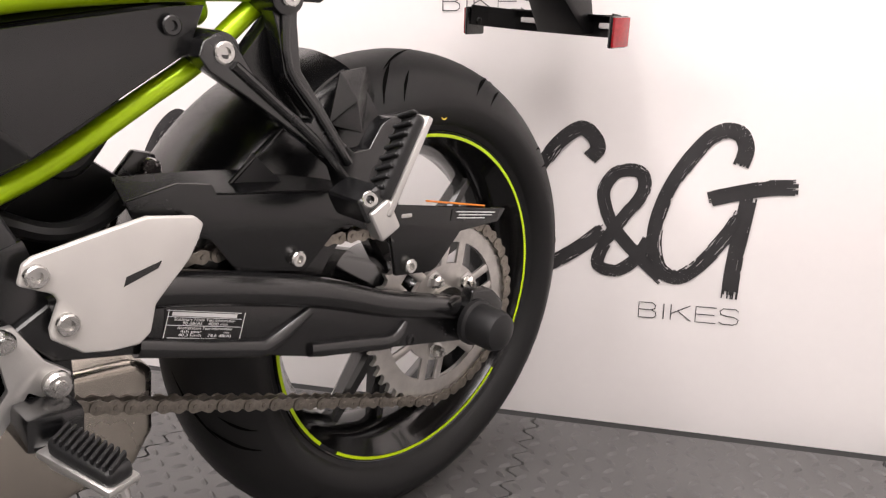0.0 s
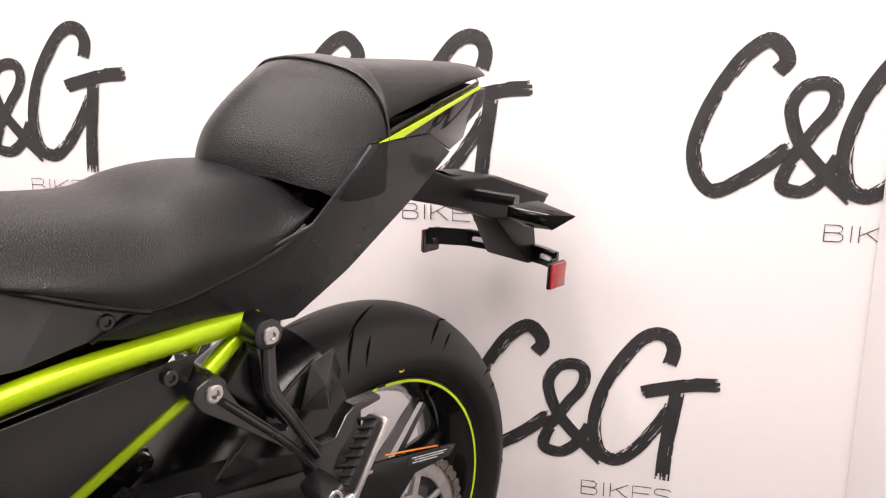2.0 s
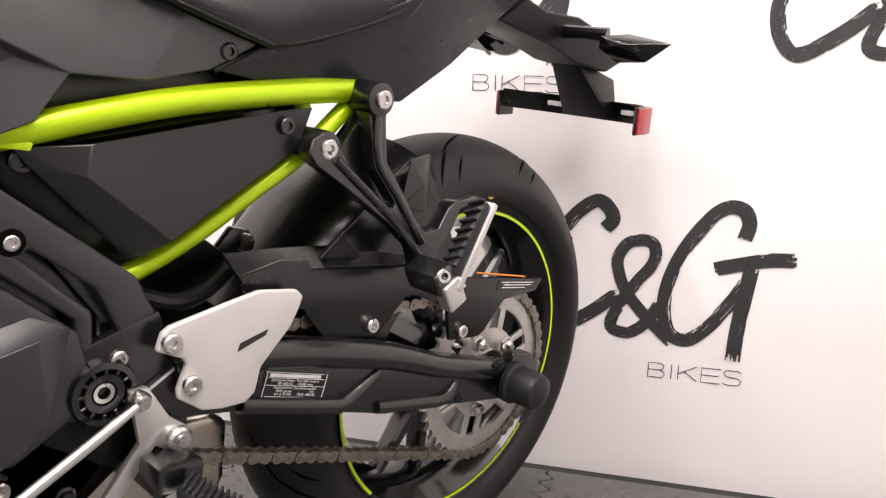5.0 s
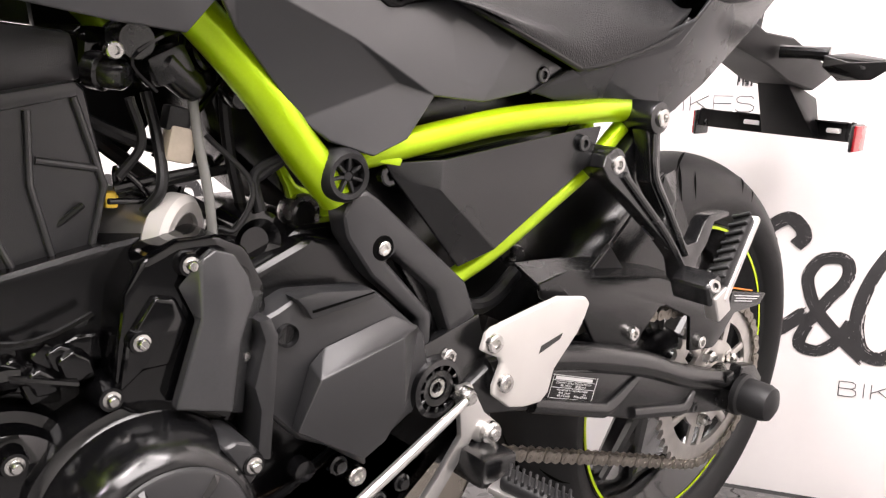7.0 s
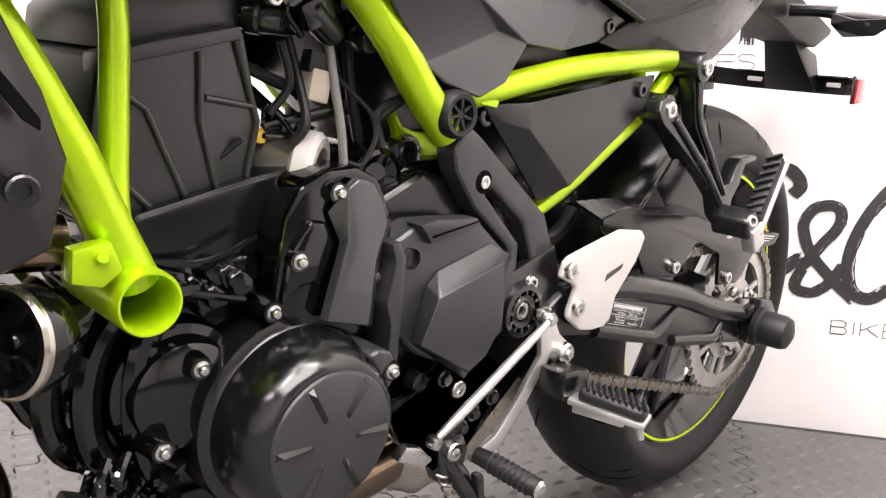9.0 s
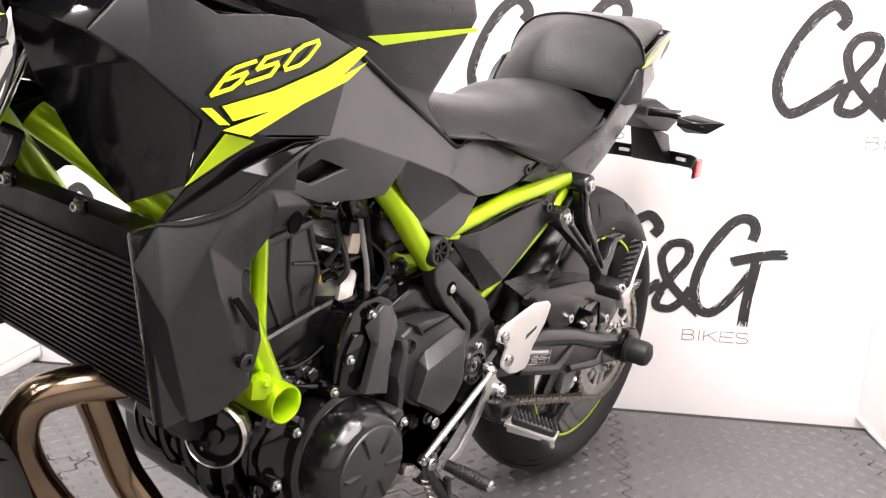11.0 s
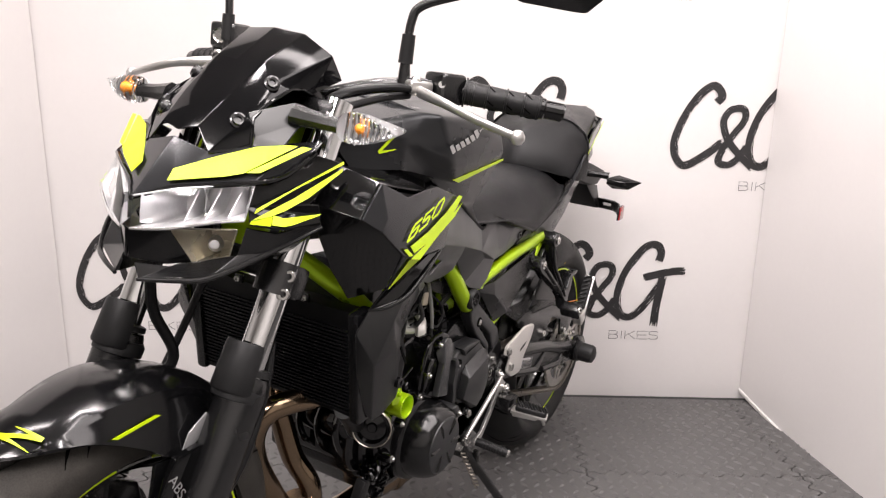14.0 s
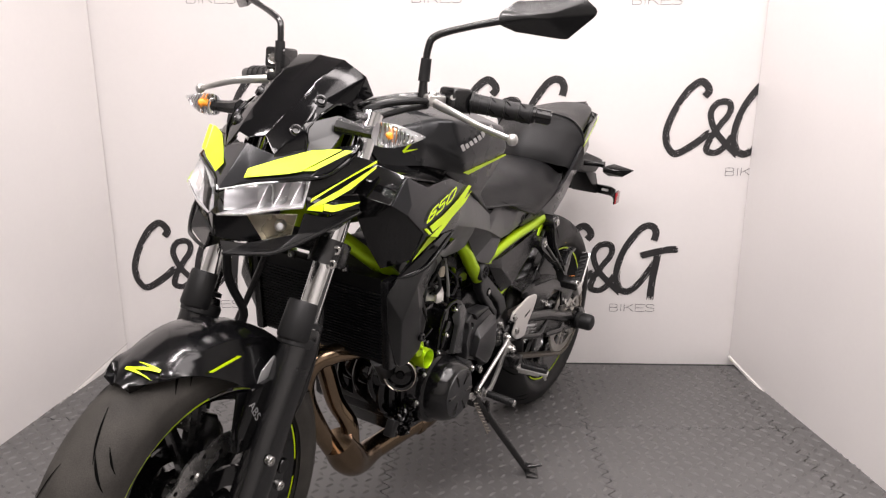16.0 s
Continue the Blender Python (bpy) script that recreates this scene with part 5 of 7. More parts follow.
for k in range(16):
    x_, z_ = 0.826 + 0.0055 * k + rnd.uniform(-0.004, 0.004), 0.452 + rnd.uniform(-0.016, 0.014) - 0.0006 * k
    w_ = rnd.uniform(0.010, 0.022)
    part("case_block", plate(((x_ + w_, z_ + rnd.uniform(0.000, 0.008)), (x_ + w_ * 0.3, z_ + rnd.uniform(0.008, 0.014)), (x_ - w_ * 0.6, z_ + rnd.uniform(0.002, 0.010)), (x_ - w_ * 0.8, z_ - rnd.uniform(0.008, 0.014)), (x_ + w_ * 0.5, z_ - rnd.uniform(0.008, 0.014))), 0.060, 0.090 + rnd.uniform(0.0, 0.024), 0.0035, 3), M_CASE, engine)
for pts in (((0.900, 0.094, 0.470), (0.872, 0.100, 0.468), (0.850, 0.104, 0.474), (0.826, 0.104, 0.486)), ((0.898, 0.096, 0.452), (0.866, 0.106, 0.446), (0.836, 0.110, 0.440))):
    part("case_seam", tube(pts, 0.0030, 8, n=2), M_CASE, engine)
part("sump", plate(((0.90, 0.285), (0.70, 0.285), (0.72, 0.225), (0.86, 0.228)), -0.09, 0.06, 0.012, 3), M_DARK, engine)
part("drain_rail", tube(((0.93, 0.10, 0.275), (0.80, 0.085, 0.255), (0.70, 0.075, 0.262)), 0.008, 10), M_SATIN, engine)
# front sprocket cover
cover = P("sprocket_cover", plate(((0.7150, 0.4800), (0.7030, 0.4850), (0.6860, 0.4950), (0.6110, 0.4950), (0.5530, 0.4520), (0.5450, 0.4250), (0.5510, 0.3820), (0.6020, 0.3470), (0.6720, 0.3750), (0.7050, 0.4050), (0.7130, 0.4280)), 0.095, 0.132, 0.006, 3), M_COVER, "angular matt black front sprocket cover")
RAISED = ((0.6710, 0.1520, 0.4330), (0.5930, 0.1520, 0.4590), (0.5840, 0.1520, 0.3950), (0.6010, 0.1520, 0.3690), (0.6210, 0.1520, 0.3570), (0.6880, 0.1520, 0.3930), (0.6710, 0.1330, 0.4400), (0.6590, 0.1330, 0.4520), (0.5930, 0.1330, 0.4730), (0.5620, 0.1330, 0.4600), (0.6820, 0.1330, 0.3880), (0.6060, 0.1330, 0.3400))
part("raised_panel", facets(RAISED, ((0, 1, 2, 3, 4, 5), (7, 8, 9, 1, 0), (6, 7, 0), (6, 0, 5, 10), (9, 2, 1), (10, 5, 4, 11)), 0.004, 0.004, 3), M_COVER, cover)
part("cover_top", plate(((0.6930, 0.4960), (0.6840, 0.4880), (0.6770, 0.4780), (0.6160, 0.4920), (0.6220, 0.4990), (0.6740, 0.5000)), 0.120, 0.141, 0.003, 2), M_COVER, cover)
part("cover_edge", plate(((0.7230, 0.4820), (0.7130, 0.4840), (0.7050, 0.4700), (0.7040, 0.4340), (0.7030, 0.3700), (0.7150, 0.3730), (0.7150, 0.4120), (0.7220, 0.4310), (0.7160, 0.4660)), 0.105, 0.142, 0.003, 2), M_COVER, cover)
part("cover_groove_shade", plate(((0.6780, 0.4860), (0.6210, 0.4970), (0.6210, 0.4960), (0.6770, 0.4840)), 0.1405, 0.1418, 0.0), M_RECESS_SHADE, cover)
for x_, z_ in ((0.694, 0.466), (0.668, 0.350)):
    part("recess", lathe([(0, -0.002), (0.0075, -0.002), (0.009, 0.003), (0.0095, -0.01)], (x_, 0.134, z_), seg=20), M_SATIN, cover)
# starter motor, throttle bodies, hoses and plugs behind the cylinders
starter = P("starter_motor", lathe([(0, 0.040), (0.022, 0.040), (0.0265, 0.035), (0.0275, -0.020), (0.0285, -0.022), (0.0285, -0.034), (0, -0.034)], (0.775, 0.048, 0.533), (0.62, -0.76, 0.06), seg=36), M_ALU, "silver starter motor")
part("motor_flange", lathe([(0.021, 0.004), (0.029, 0.004), (0.0335, 0.0), (0.0335, -0.012), (0.028, -0.016), (0.021, -0.006)], (0.757, 0.077, 0.530), (-0.62, 0.76, -0.06), seg=40, close=True), M_WHITE, starter)
throttle = P("throttle_body", box(0.802, 0.010, 0.655, 0.060, 0.12, 0.040, 0.012, 3), M_CASE, "throttle bodies with sensors and plugs")
part("sensor", box(0.778, 0.085, 0.655, 0.030, 0.024, 0.022, 0.005, rot=(0, 30, 0)), M_PLASTIC, throttle)
part("sensor_body", lathe([(0, 0.012), (0.012, 0.012), (0.014, 0.008), (0.014, -0.02)], (0.800, 0.078, 0.668), seg=20), M_SATIN, throttle)
part("sensor_screw", bolt_bm(0.815, 0.090, 0.660, 0.006, 0.004), M_STEEL, throttle)
part("red_clip", box(0.755, 0.080, 0.645, 0.013, 0.012, 0.010, 0.002), M_RED, throttle)
part("connector", box(0.764, 0.074, 0.618, 0.018, 0.015, 0.018, 0.003, rot=(0, -8, 0)), M_RUBBERP, throttle)
part("link_rod", tube(((0.802, 0.066, 0.565), (0.778, 0.072, 0.573), (0.740, 0.080, 0.584)), (0.0045, 0.004, 0.003), 10, n=2), M_SATIN, throttle)
part("sensor_body", lathe([(0, 0.020), (0.009, 0.019), (0.0125, 0.014), (0.0125, -0.012), (0.010, -0.020), (0, -0.021)], (0.770, 0.085, 0.650), (0.85, 0.10, 0.5), seg=24), M_PLASTIC, throttle)
part("connector", box(0.762, 0.075, 0.600, 0.020, 0.016, 0.026, 0.003, rot=(0, -8, 0)), M_CONN, throttle, "beige wiring connector")
part("yellow_plug", box(0.8035, 0.062, 0.557, 0.010, 0.010, 0.012, 0.003), M_YELLOW, throttle)
part("connector", box(0.786, 0.062, 0.566, 0.024, 0.014, 0.012, 0.002, rot=(0, -15, 0)), M_SATIN, throttle)
part("drain_hose", tube(((0.756, 0.078, 0.640), (0.750, 0.085, 0.600), (0.742, 0.088, 0.565), (0.735, 0.088, 0.525)), 0.0038, 12), M_HOSE, throttle, "clear drain hose")
for pts, r in ((((0.84, 0.05, 0.62), (0.79, 0.06, 0.60), (0.72, 0.04, 0.585)), 0.005), (((0.80, 0.065, 0.562), (0.76, 0.062, 0.572), (0.70, 0.05, 0.582)), 0.004), (((0.81, 0.03, 0.60), (0.75, 0.03, 0.56), (0.69, 0.04, 0.53)), 0.006), (((0.80, 0.08, 0.63), (0.79, 0.08, 0.60), (0.803, 0.075, 0.575)), 0.0035), (((0.72, 0.05, 0.66), (0.715, 0.06, 0.60), (0.70, 0.06, 0.55)), 0.005)):
    part("cable", tube(pts, r, 8), M_RUBBERP, throttle)
rnd = random.Random(5)
for k in range(9):
    x_, z_ = rnd.uniform(0.70, 0.83), rnd.uniform(0.555, 0.665)
    pts = [(x_, 0.050 + rnd.uniform(0, 0.035), z_)]
    for q in range(3):
        a = pts[-1]
        pts.append((a[0] + rnd.uniform(-0.035, 0.025), max(0.04, min(0.092, a[1] + rnd.uniform(-0.02, 0.02))), a[2] + rnd.uniform(-0.035, 0.025)))
    part("hose", tube(pts, rnd.choice((0.0022, 0.003, 0.0042)), 10, n=5), rnd.choice((M_CASE, M_RUBBERP, M_SATIN)), throttle)
for x_, y_, z_, m_ in ((0.812, 0.080, 0.645, M_SATIN), (0.745, 0.084, 0.668, M_CASE), (0.720, 0.080, 0.640, M_SATIN)):
    part("coupling", lathe([(0, 0.012), (0.007, 0.012), (0.010, 0.008), (0.011, -0.004), (0.013, -0.006), (0.013, -0.016)], (x_, y_, z_), (rnd.uniform(-0.6, 0.6), 0.8, rnd.uniform(-0.4, 0.4)), seg=20), m_, throttle)
# added dark plate: hides the wall behind, stands for the shaded interior
part("dark_gap_plate", plate(((0.82, 0.70), (0.62, 0.72), (0.60, 0.56), (0.665, 0.550), (0.668, 0.600), (0.712, 0.604), (0.735, 0.570), (0.80, 0.60)), -0.112, -0.098, 0.004), M_DULL, throttle)
airbox = P("airbox", plate(((0.88, 0.77), (0.66, 0.76), (0.60, 0.70), (0.58, 0.58), (0.64, 0.54), (0.72, 0.60), (0.76, 0.70)), -0.085, 0.05, 0.015, 3), M_PLASTIC, "matt black airbox behind the frame")
# another added backing, dull black for the unlit gap over the swingarm
part("dark_backing", plate(((0.66, 0.50), (0.42, 0.52), (0.36, 0.48), (0.40, 0.42), (0.62, 0.40)), -0.085, 0.045, 0.006), M_DULL, engine)
inner = P("inner_fender", plate(((0.60, 0.68), (0.30, 0.70), (0.20, 0.72), (0.30, 0.66), (0.42, 0.52), (0.50, 0.45), (0.60, 0.50)), -0.085, 0.07, 0.01, 2), M_PLASTIC, "black inner fender and battery tray")
part("case_rear", plate(((0.66, 0.54), (0.60, 0.545), (0.56, 0.50), (0.62, 0.48), (0.70, 0.50)), -0.09, 0.085, 0.008, 3), M_DARK, engine)
part("gearbox", plate(((0.73, 0.50), (0.66, 0.535), (0.58, 0.525), (0.535, 0.47), (0.53, 0.39), (0.58, 0.335), (0.70, 0.31), (0.74, 0.36)), -0.11, 0.104, 0.010, 3), M_DARK, engine)
part("case_boss", lathe([(0, 0.0), (0.012, 0.0), (0.020, 0.006), (0.026, 0.004), (0.028, -0.03)], (0.700, 0.085, 0.528), seg=28), M_CASE, engine)

# exhaust
exh = P("exhaust", tube(((0.95, 0.060, 0.480), (1.03, 0.056, 0.482), (1.09, 0.040, 0.484), (1.125, 0.020, 0.470), (1.134, 0.006, 0.430), (1.116, 0.000, 0.375), (1.078, 0.002, 0.310), (1.040, 0.004, 0.255), (1.015, 0.006, 0.225)), 0.0195, 20), M_EXH, "heat-tinted stainless exhaust headers and collector")
part("header", tube(((0.93, -0.060, 0.485), (1.00, -0.050, 0.490), (1.035, -0.034, 0.476), (1.040, -0.026, 0.440), (1.030, -0.021, 0.406), (1.010, -0.009, 0.340), (0.990, 0.016, 0.290), (0.985, 0.022, 0.245)), 0.0195, 20), M_EXH, exh)
part("collector", tube(((1.022, 0.012, 0.258), (0.985, 0.014, 0.210), (0.94, 0.010, 0.178), (0.86, 0.0, 0.172)), (0.034, 0.040, 0.033, 0.027), 20, n=5), M_EXH, exh)
part("mid_pipe", tube(((0.88, 0.0, 0.171), (0.76, 0.02, 0.192), (0.68, 0.03, 0.20), (0.58, 0.0, 0.19)), (0.026, 0.027, 0.030, 0.03), 18), M_EXH, exh)
part("pipe_clamp", lathe([(0.030, -0.008), (0.033, -0.006), (0.033, 0.006), (0.030, 0.008)], (0.72, 0.026, 0.197), (1, -0.2, -0.1), seg=24), M_EXH, exh)
P("muffler", plate(((0.62, 0.165), (0.56, 0.255), (0.42, 0.275), (0.328, 0.276), (0.309, 0.262), (0.309, 0.190), (0.330, 0.150), (0.50, 0.112)), -0.175, -0.015, 0.022, 4), M_MUFF, "brushed stainless under-slung muffler")

# ---- seat, tail ----


def half_body(rows_, thick=0.0, n=4, m=4, sweep=lambda x, y: 0.0):
    """A body loft: rows of (x, [(y, z) from the centre line outwards]); both sides; sweep pulls the sides back."""
    grid = [[(x - sweep(x, y), -y, z) for y, z in sec[:0:-1]] + [(x - sweep(x, y), y, z) for y, z in sec] for x, sec in rows_]
    return sheet(grid, thick, n, m)


def crowned(x, top, ye, ze, drop=1.0):
    """A seat section: a softly crowned top that rolls down to the side seam."""
    return (x, ((0, top), (0.36 * ye, top - 0.003 * drop), (0.66 * ye, top - 0.012 * drop), (0.88 * ye, top - 0.034 * drop), (0.985 * ye, (top - 0.034 * drop) * 0.5 + ze * 0.5), (ye, ze)))


def seat_sweep(x, y):
    """How far the pillion's rounded front is pulled back at its sides."""
    return 0.088 * (abs(y) / 0.14) ** 1.45 * max(0.0, min(1.0, (x - 0.12) / 0.10))


seat = P("rider_seat", half_body([crowned(*r) for r in (
    (0.672, 0.793, 0.098, 0.735, 1.45), (0.610, 0.790, 0.118, 0.735, 1.45), (0.530, 0.787, 0.126, 0.733, 1.45), (0.459, 0.785, 0.130, 0.717, 1.45), (0.390, 0.790, 0.133, 0.700, 1.45),
    (0.345, 0.808, 0.133, 0.712, 1.45), (0.300, 0.818, 0.132, 0.729, 1.45), (0.255, 0.821, 0.129, 0.750, 1.45), (0.222, 0.816, 0.124, 0.772), (0.202, 0.803, 0.116, 0.785, 0.5))], m=3), M_SEAT, "black grained vinyl rider seat", angle=60)
pillion = P("pillion_seat", half_body([crowned(*r) for r in (
    (0.268, 0.815, 0.118, 0.805, 0.25), (0.266, 0.832, 0.128, 0.800, 0.5), (0.258, 0.856, 0.138, 0.796, 0.8), (0.240, 0.882, 0.143, 0.800), (0.212, 0.910, 0.145, 0.808, 1.2), (0.180, 0.931, 0.143, 0.824, 1.2),
    (0.150, 0.943, 0.138, 0.850, 1.1), (0.120, 0.949, 0.124, 0.880, 0.9), (0.047, 0.954, 0.106, 0.907, 0.6), (-0.030, 0.961, 0.088, 0.930, 0.4), (-0.100, 0.966, 0.066, 0.946, 0.25), (-0.140, 0.966, 0.048, 0.952, 0.2), (-0.158, 0.958, 0.035, 0.950, 0.1))],
    m=3, sweep=seat_sweep), M_SEAT, "black grained vinyl pillion seat with strap", angle=60)
part("seat_strap", half_body([crowned(x, t + 0.0022, y + 0.0022, z, d) for x, t, y, z, d in ((0.152, 0.9430, 0.1385, 0.850, 1.1), (0.146, 0.9450, 0.1370, 0.855, 1.08), (0.124, 0.9490, 0.1260, 0.878, 0.92), (0.117, 0.9495, 0.1230, 0.884, 0.88))], m=3, sweep=seat_sweep), M_SEATS, pillion)
for x_, t_, y_, z_ in ((0.152, 0.9445, 0.1400, 0.849), (0.117, 0.9510, 0.1245, 0.883)):
    sec = crowned(x_, t_, y_, z_, 1.0)[1]
    part("strap_seam", tube([(x_ - seat_sweep(x_, y), -y, z) for y, z in sec[:0:-1]] + [(x_ - seat_sweep(x_, y), y, z) for y, z in sec], 0.0013, 6, n=3), M_SEATS, pillion)
for s_ in (1, -1):
    cowl = P("tail_cowl", facets([(x, y * s_, z) for x, y, z in ((0.440, 0.111, 0.671), (0.395, 0.112, 0.695), (0.300, 0.124, 0.732), (0.215, 0.136, 0.772), (0.172, 0.145, 0.830), (0.150, 0.142, 0.858), (0.030, 0.116, 0.872), (-0.028, 0.100, 0.850), (0.030, 0.098, 0.790), (0.134, 0.104, 0.708), (0.208, 0.106, 0.660), (0.310, 0.106, 0.655), (0.235, 0.128, 0.740))],
             ((0, 1, 2, 12), (0, 12, 10, 11), (12, 2, 3), (3, 4, 5, 12), (12, 5, 6, 8, 9), (12, 9, 10), (6, 7, 8)), 0.004, 0.012, 4), M_TANK, "gloss graphite tail side cowl")
    tail = P("tail_panel", facets([(x, y * s_, z) for x, y, z in ((0.150, 0.141, 0.860), (0.100, 0.124, 0.880), (0.020, 0.108, 0.908), (-0.072, 0.098, 0.943), (-0.112, 0.060, 0.948), (-0.118, 0.055, 0.915), (-0.070, 0.082, 0.866), (-0.028, 0.099, 0.852), (0.030, 0.114, 0.873))],
             ((0, 1, 2, 8), (2, 3, 6, 7, 8), (3, 4, 5, 6)), 0.004, 0.002), M_GLOSS, "gloss black tail panel with lime stripe")
    part("tail_stripe", facets([(x, y * s_, z) for x, y, z in ((0.142, 0.1444, 0.8614), (0.0439, 0.1252, 0.896), (-0.0671, 0.1037, 0.9375), (-0.0704, 0.1025, 0.9341), (0.0177, 0.1194, 0.9), (0.0952, 0.1341, 0.8681))], ((0, 1, 4, 5), (1, 2, 3, 4)), 0.0006, 0), M_DECAL, tail, "lime green tail stripe")
under = P("tail_underside", plate(((0.30, 0.66), (0.20, 0.665), (0.03, 0.79), (-0.03, 0.85), (-0.10, 0.91), (-0.105, 0.94), (0.10, 0.88), (0.25, 0.76)), -0.09, 0.09, 0.012, 2), M_PLASTIC, "black tail underside")
part("tail_lamp", box(-0.112, 0, 0.925, 0.02, 0.10, 0.03, 0.006), M_RED, under, "red tail lamp")

# number plate carrier, rear indicators, reflector
carrier = P("plate_carrier", plate(((-0.0150, 0.7770), (-0.0710, 0.8160), (-0.1180, 0.8050), (-0.2010, 0.8090), (-0.3530, 0.7770), (-0.3520, 0.7650), (-0.2970, 0.7380), (-0.2070, 0.7430), (-0.1370, 0.7600)), -0.040, 0.040, 0.010, 3), M_DULL, "black number plate carrier, empty")
part("carrier_ridge", plate(((-0.1040, 0.8140), (-0.1760, 0.8040), (-0.2380, 0.8060), (-0.3870, 0.7760), (-0.3800, 0.7670), (-0.2340, 0.7900), (-0.1650, 0.7890)), -0.022, 0.022, 0.006, 2), M_SATIN, carrier)
part("plate_neck", facets(((-0.225, 0.024, 0.752), (-0.345, 0.026, 0.730), (-0.340, 0.046, 0.668), (-0.318, 0.046, 0.664), (-0.225, -0.024, 0.752), (-0.345, -0.026, 0.730), (-0.340, -0.046, 0.668), (-0.318, -0.046, 0.664)), ((0, 1, 2, 3), (4, 7, 6, 5), (1, 5, 6, 2), (0, 3, 7, 4), (3, 2, 6, 7), (0, 4, 5, 1)), 0, 0.004), M_DULL, carrier)
BAR = ((-0.255, 0.130), (-0.285, 0.122), (-0.325, 0.096), (-0.338, 0.060), (-0.342, 0.0))
BAR = BAR + tuple((x, -y) for x, y in BAR[-2::-1])
bm_ = facets([(x, y, z) for z in (0.664, 0.694) for x, y in BAR], [(k, k + 1, k + 10, k + 9) for k in range(8)], 0.004, 0.0012)
part("plate_bar", bm_, M_DULL, carrier)
part("bar_flange", facets([(x + dx, y, 0.695) for dx in (0.0, 0.014) for x, y in BAR[2:-2]], [(k, k + 1, k + 6, k + 5) for k in range(4)], 0.003, 0.0008), M_SATIN, carrier)
# white fills stand for the bright wall seen through slots and holes
for y_ in (-0.073, 0.073):
    part("white_slot_fill", box(-0.333, y_, 0.680, 0.0190, 0.026, 0.008, 0.002, 2, rot=(0, 0, -20 if y_ > 0 else 20)), M_VINYL, carrier)
for y_ in (-0.028, 0.028):
    part("white_hole_fill", lathe([(0, 0.0), (0.003, 0.0), (0.003, -0.008)], (-0.3445, y_, 0.681), (-1, 0, 0), seg=12), M_VINYL, carrier)
for s_ in (1, -1):
    refl_ = P("rear_reflector", box(-0.268, 0.1315 * s_, 0.671, 0.040, 0.006, 0.042, 0.003, rot=(0, 6, 0)), M_SATIN, "red side reflector on the plate carrier")
    part("reflector_face", box(-0.268, 0.1355 * s_, 0.671, 0.037, 0.004, 0.039, 0.0015, rot=(0, 6, 0)), M_RED, refl_)
    part("reflector_stud", bolt_bm(-0.268, 0.126 * s_, 0.671, 0.006, 0.005, (0, -s_, 0)), M_SATIN, refl_)



def rear_indicator(s):
    st = P("rear_indicator", tube([(x, y * s, z) for x, y, z in ((-0.155, 0.045, 0.782), (-0.165, 0.085, 0.783), (-0.172, 0.110, 0.782))], (0.010, 0.009, 0.011), 10, n=2), M_PLASTIC, "black arrow-shaped rear indicator")
    body = facets([(x, y * s, z) for x, y, z in ((-0.150, 0.112, 0.779), (-0.150, 0.112, 0.762), (-0.190, 0.133, 0.788), (-0.188, 0.120, 0.747), (-0.190, 0.166, 0.751), (-0.188, 0.203, 0.778), (-0.226, 0.118, 0.782), (-0.226, 0.120, 0.753), (-0.162, 0.145, 0.770))],
                  ((0, 2, 5, 8), (1, 0, 8), (1, 8, 4, 3), (8, 5, 4), (2, 6, 5), (6, 7, 4, 5), (3, 4, 7), (0, 1, 3, 7, 6, 2)), 0, 0.0012)
    part("indicator_lens", lathe([(0, 0.0025), (0.0035, 0.002), (0.0055, 0.0012), (0.0060, -0.002)], (-0.174, 0.158 * s, 0.769), (0.65, 0.74 * s, 0.15), seg=18), M_LABEL, st)
    part("indicator_shell", body, M_GLOSS, st)
    return st


rear_indicator(1)
rear_indicator(-1)

# ---- tank ----
TANK, TANK_FACES = ((0.995, 0.143, 0.912), (0.945, 0.135, 0.953), (0.918, 0.149, 0.86), (0.787, 0.148, 0.793), (0.612, 0.104, 0.73), (0.915, 0.158, 0.952), (0.88, 0.17, 0.876), (0.858, 0.161, 0.847), (0.712, 0.131, 0.783), (0.673, 0.164, 0.887), (0.8, 0.168, 0.947), (0.68, 0.152, 0.934), (1.075, 0.098, 0.925), (1.08, 0.108, 0.868), (1.0, 0.142, 0.868), (1.09, 0.0, 0.935), (0.95, 0.0, 0.972), (0.8, 0.0, 0.978), (0.67, 0.0, 0.957), (0.95, 0.08, 0.967), (0.8, 0.09, 0.973), (0.672, 0.08, 0.952), (0.652, 0.08, 0.85), (0.65, 0.0, 0.85), (0.67, 0.085, 0.778), (0.665, 0.0, 0.775), (0.6, 0.06, 0.735)), ((12, 1, 0), (12, 0, 14, 13), (0, 2, 14), (0, 1, 5, 6), (0, 6, 7, 2), (2, 7, 8, 3), (8, 4, 3), (5, 10, 6), (10, 11, 9, 6), (6, 9, 8, 7), (12, 15, 16, 19, 1), (1, 19, 5), (5, 19, 20, 10), (10, 20, 21, 11), (19, 16, 17, 20), (20, 17, 18, 21), (21, 18, 23, 22), (11, 21, 22, 9), (9, 22, 24, 8), (22, 23, 25, 24), (8, 24, 26, 4))
tank_bm = facets([p for p in TANK], TANK_FACES, 0, 0)
mirror_y(tank_bm)
bevel(tank_bm, 0.011, 4, 12)
tank = P("fuel_tank", tank_bm, M_TANK, "metallic black fuel tank with lime pinstripe", angle=60)
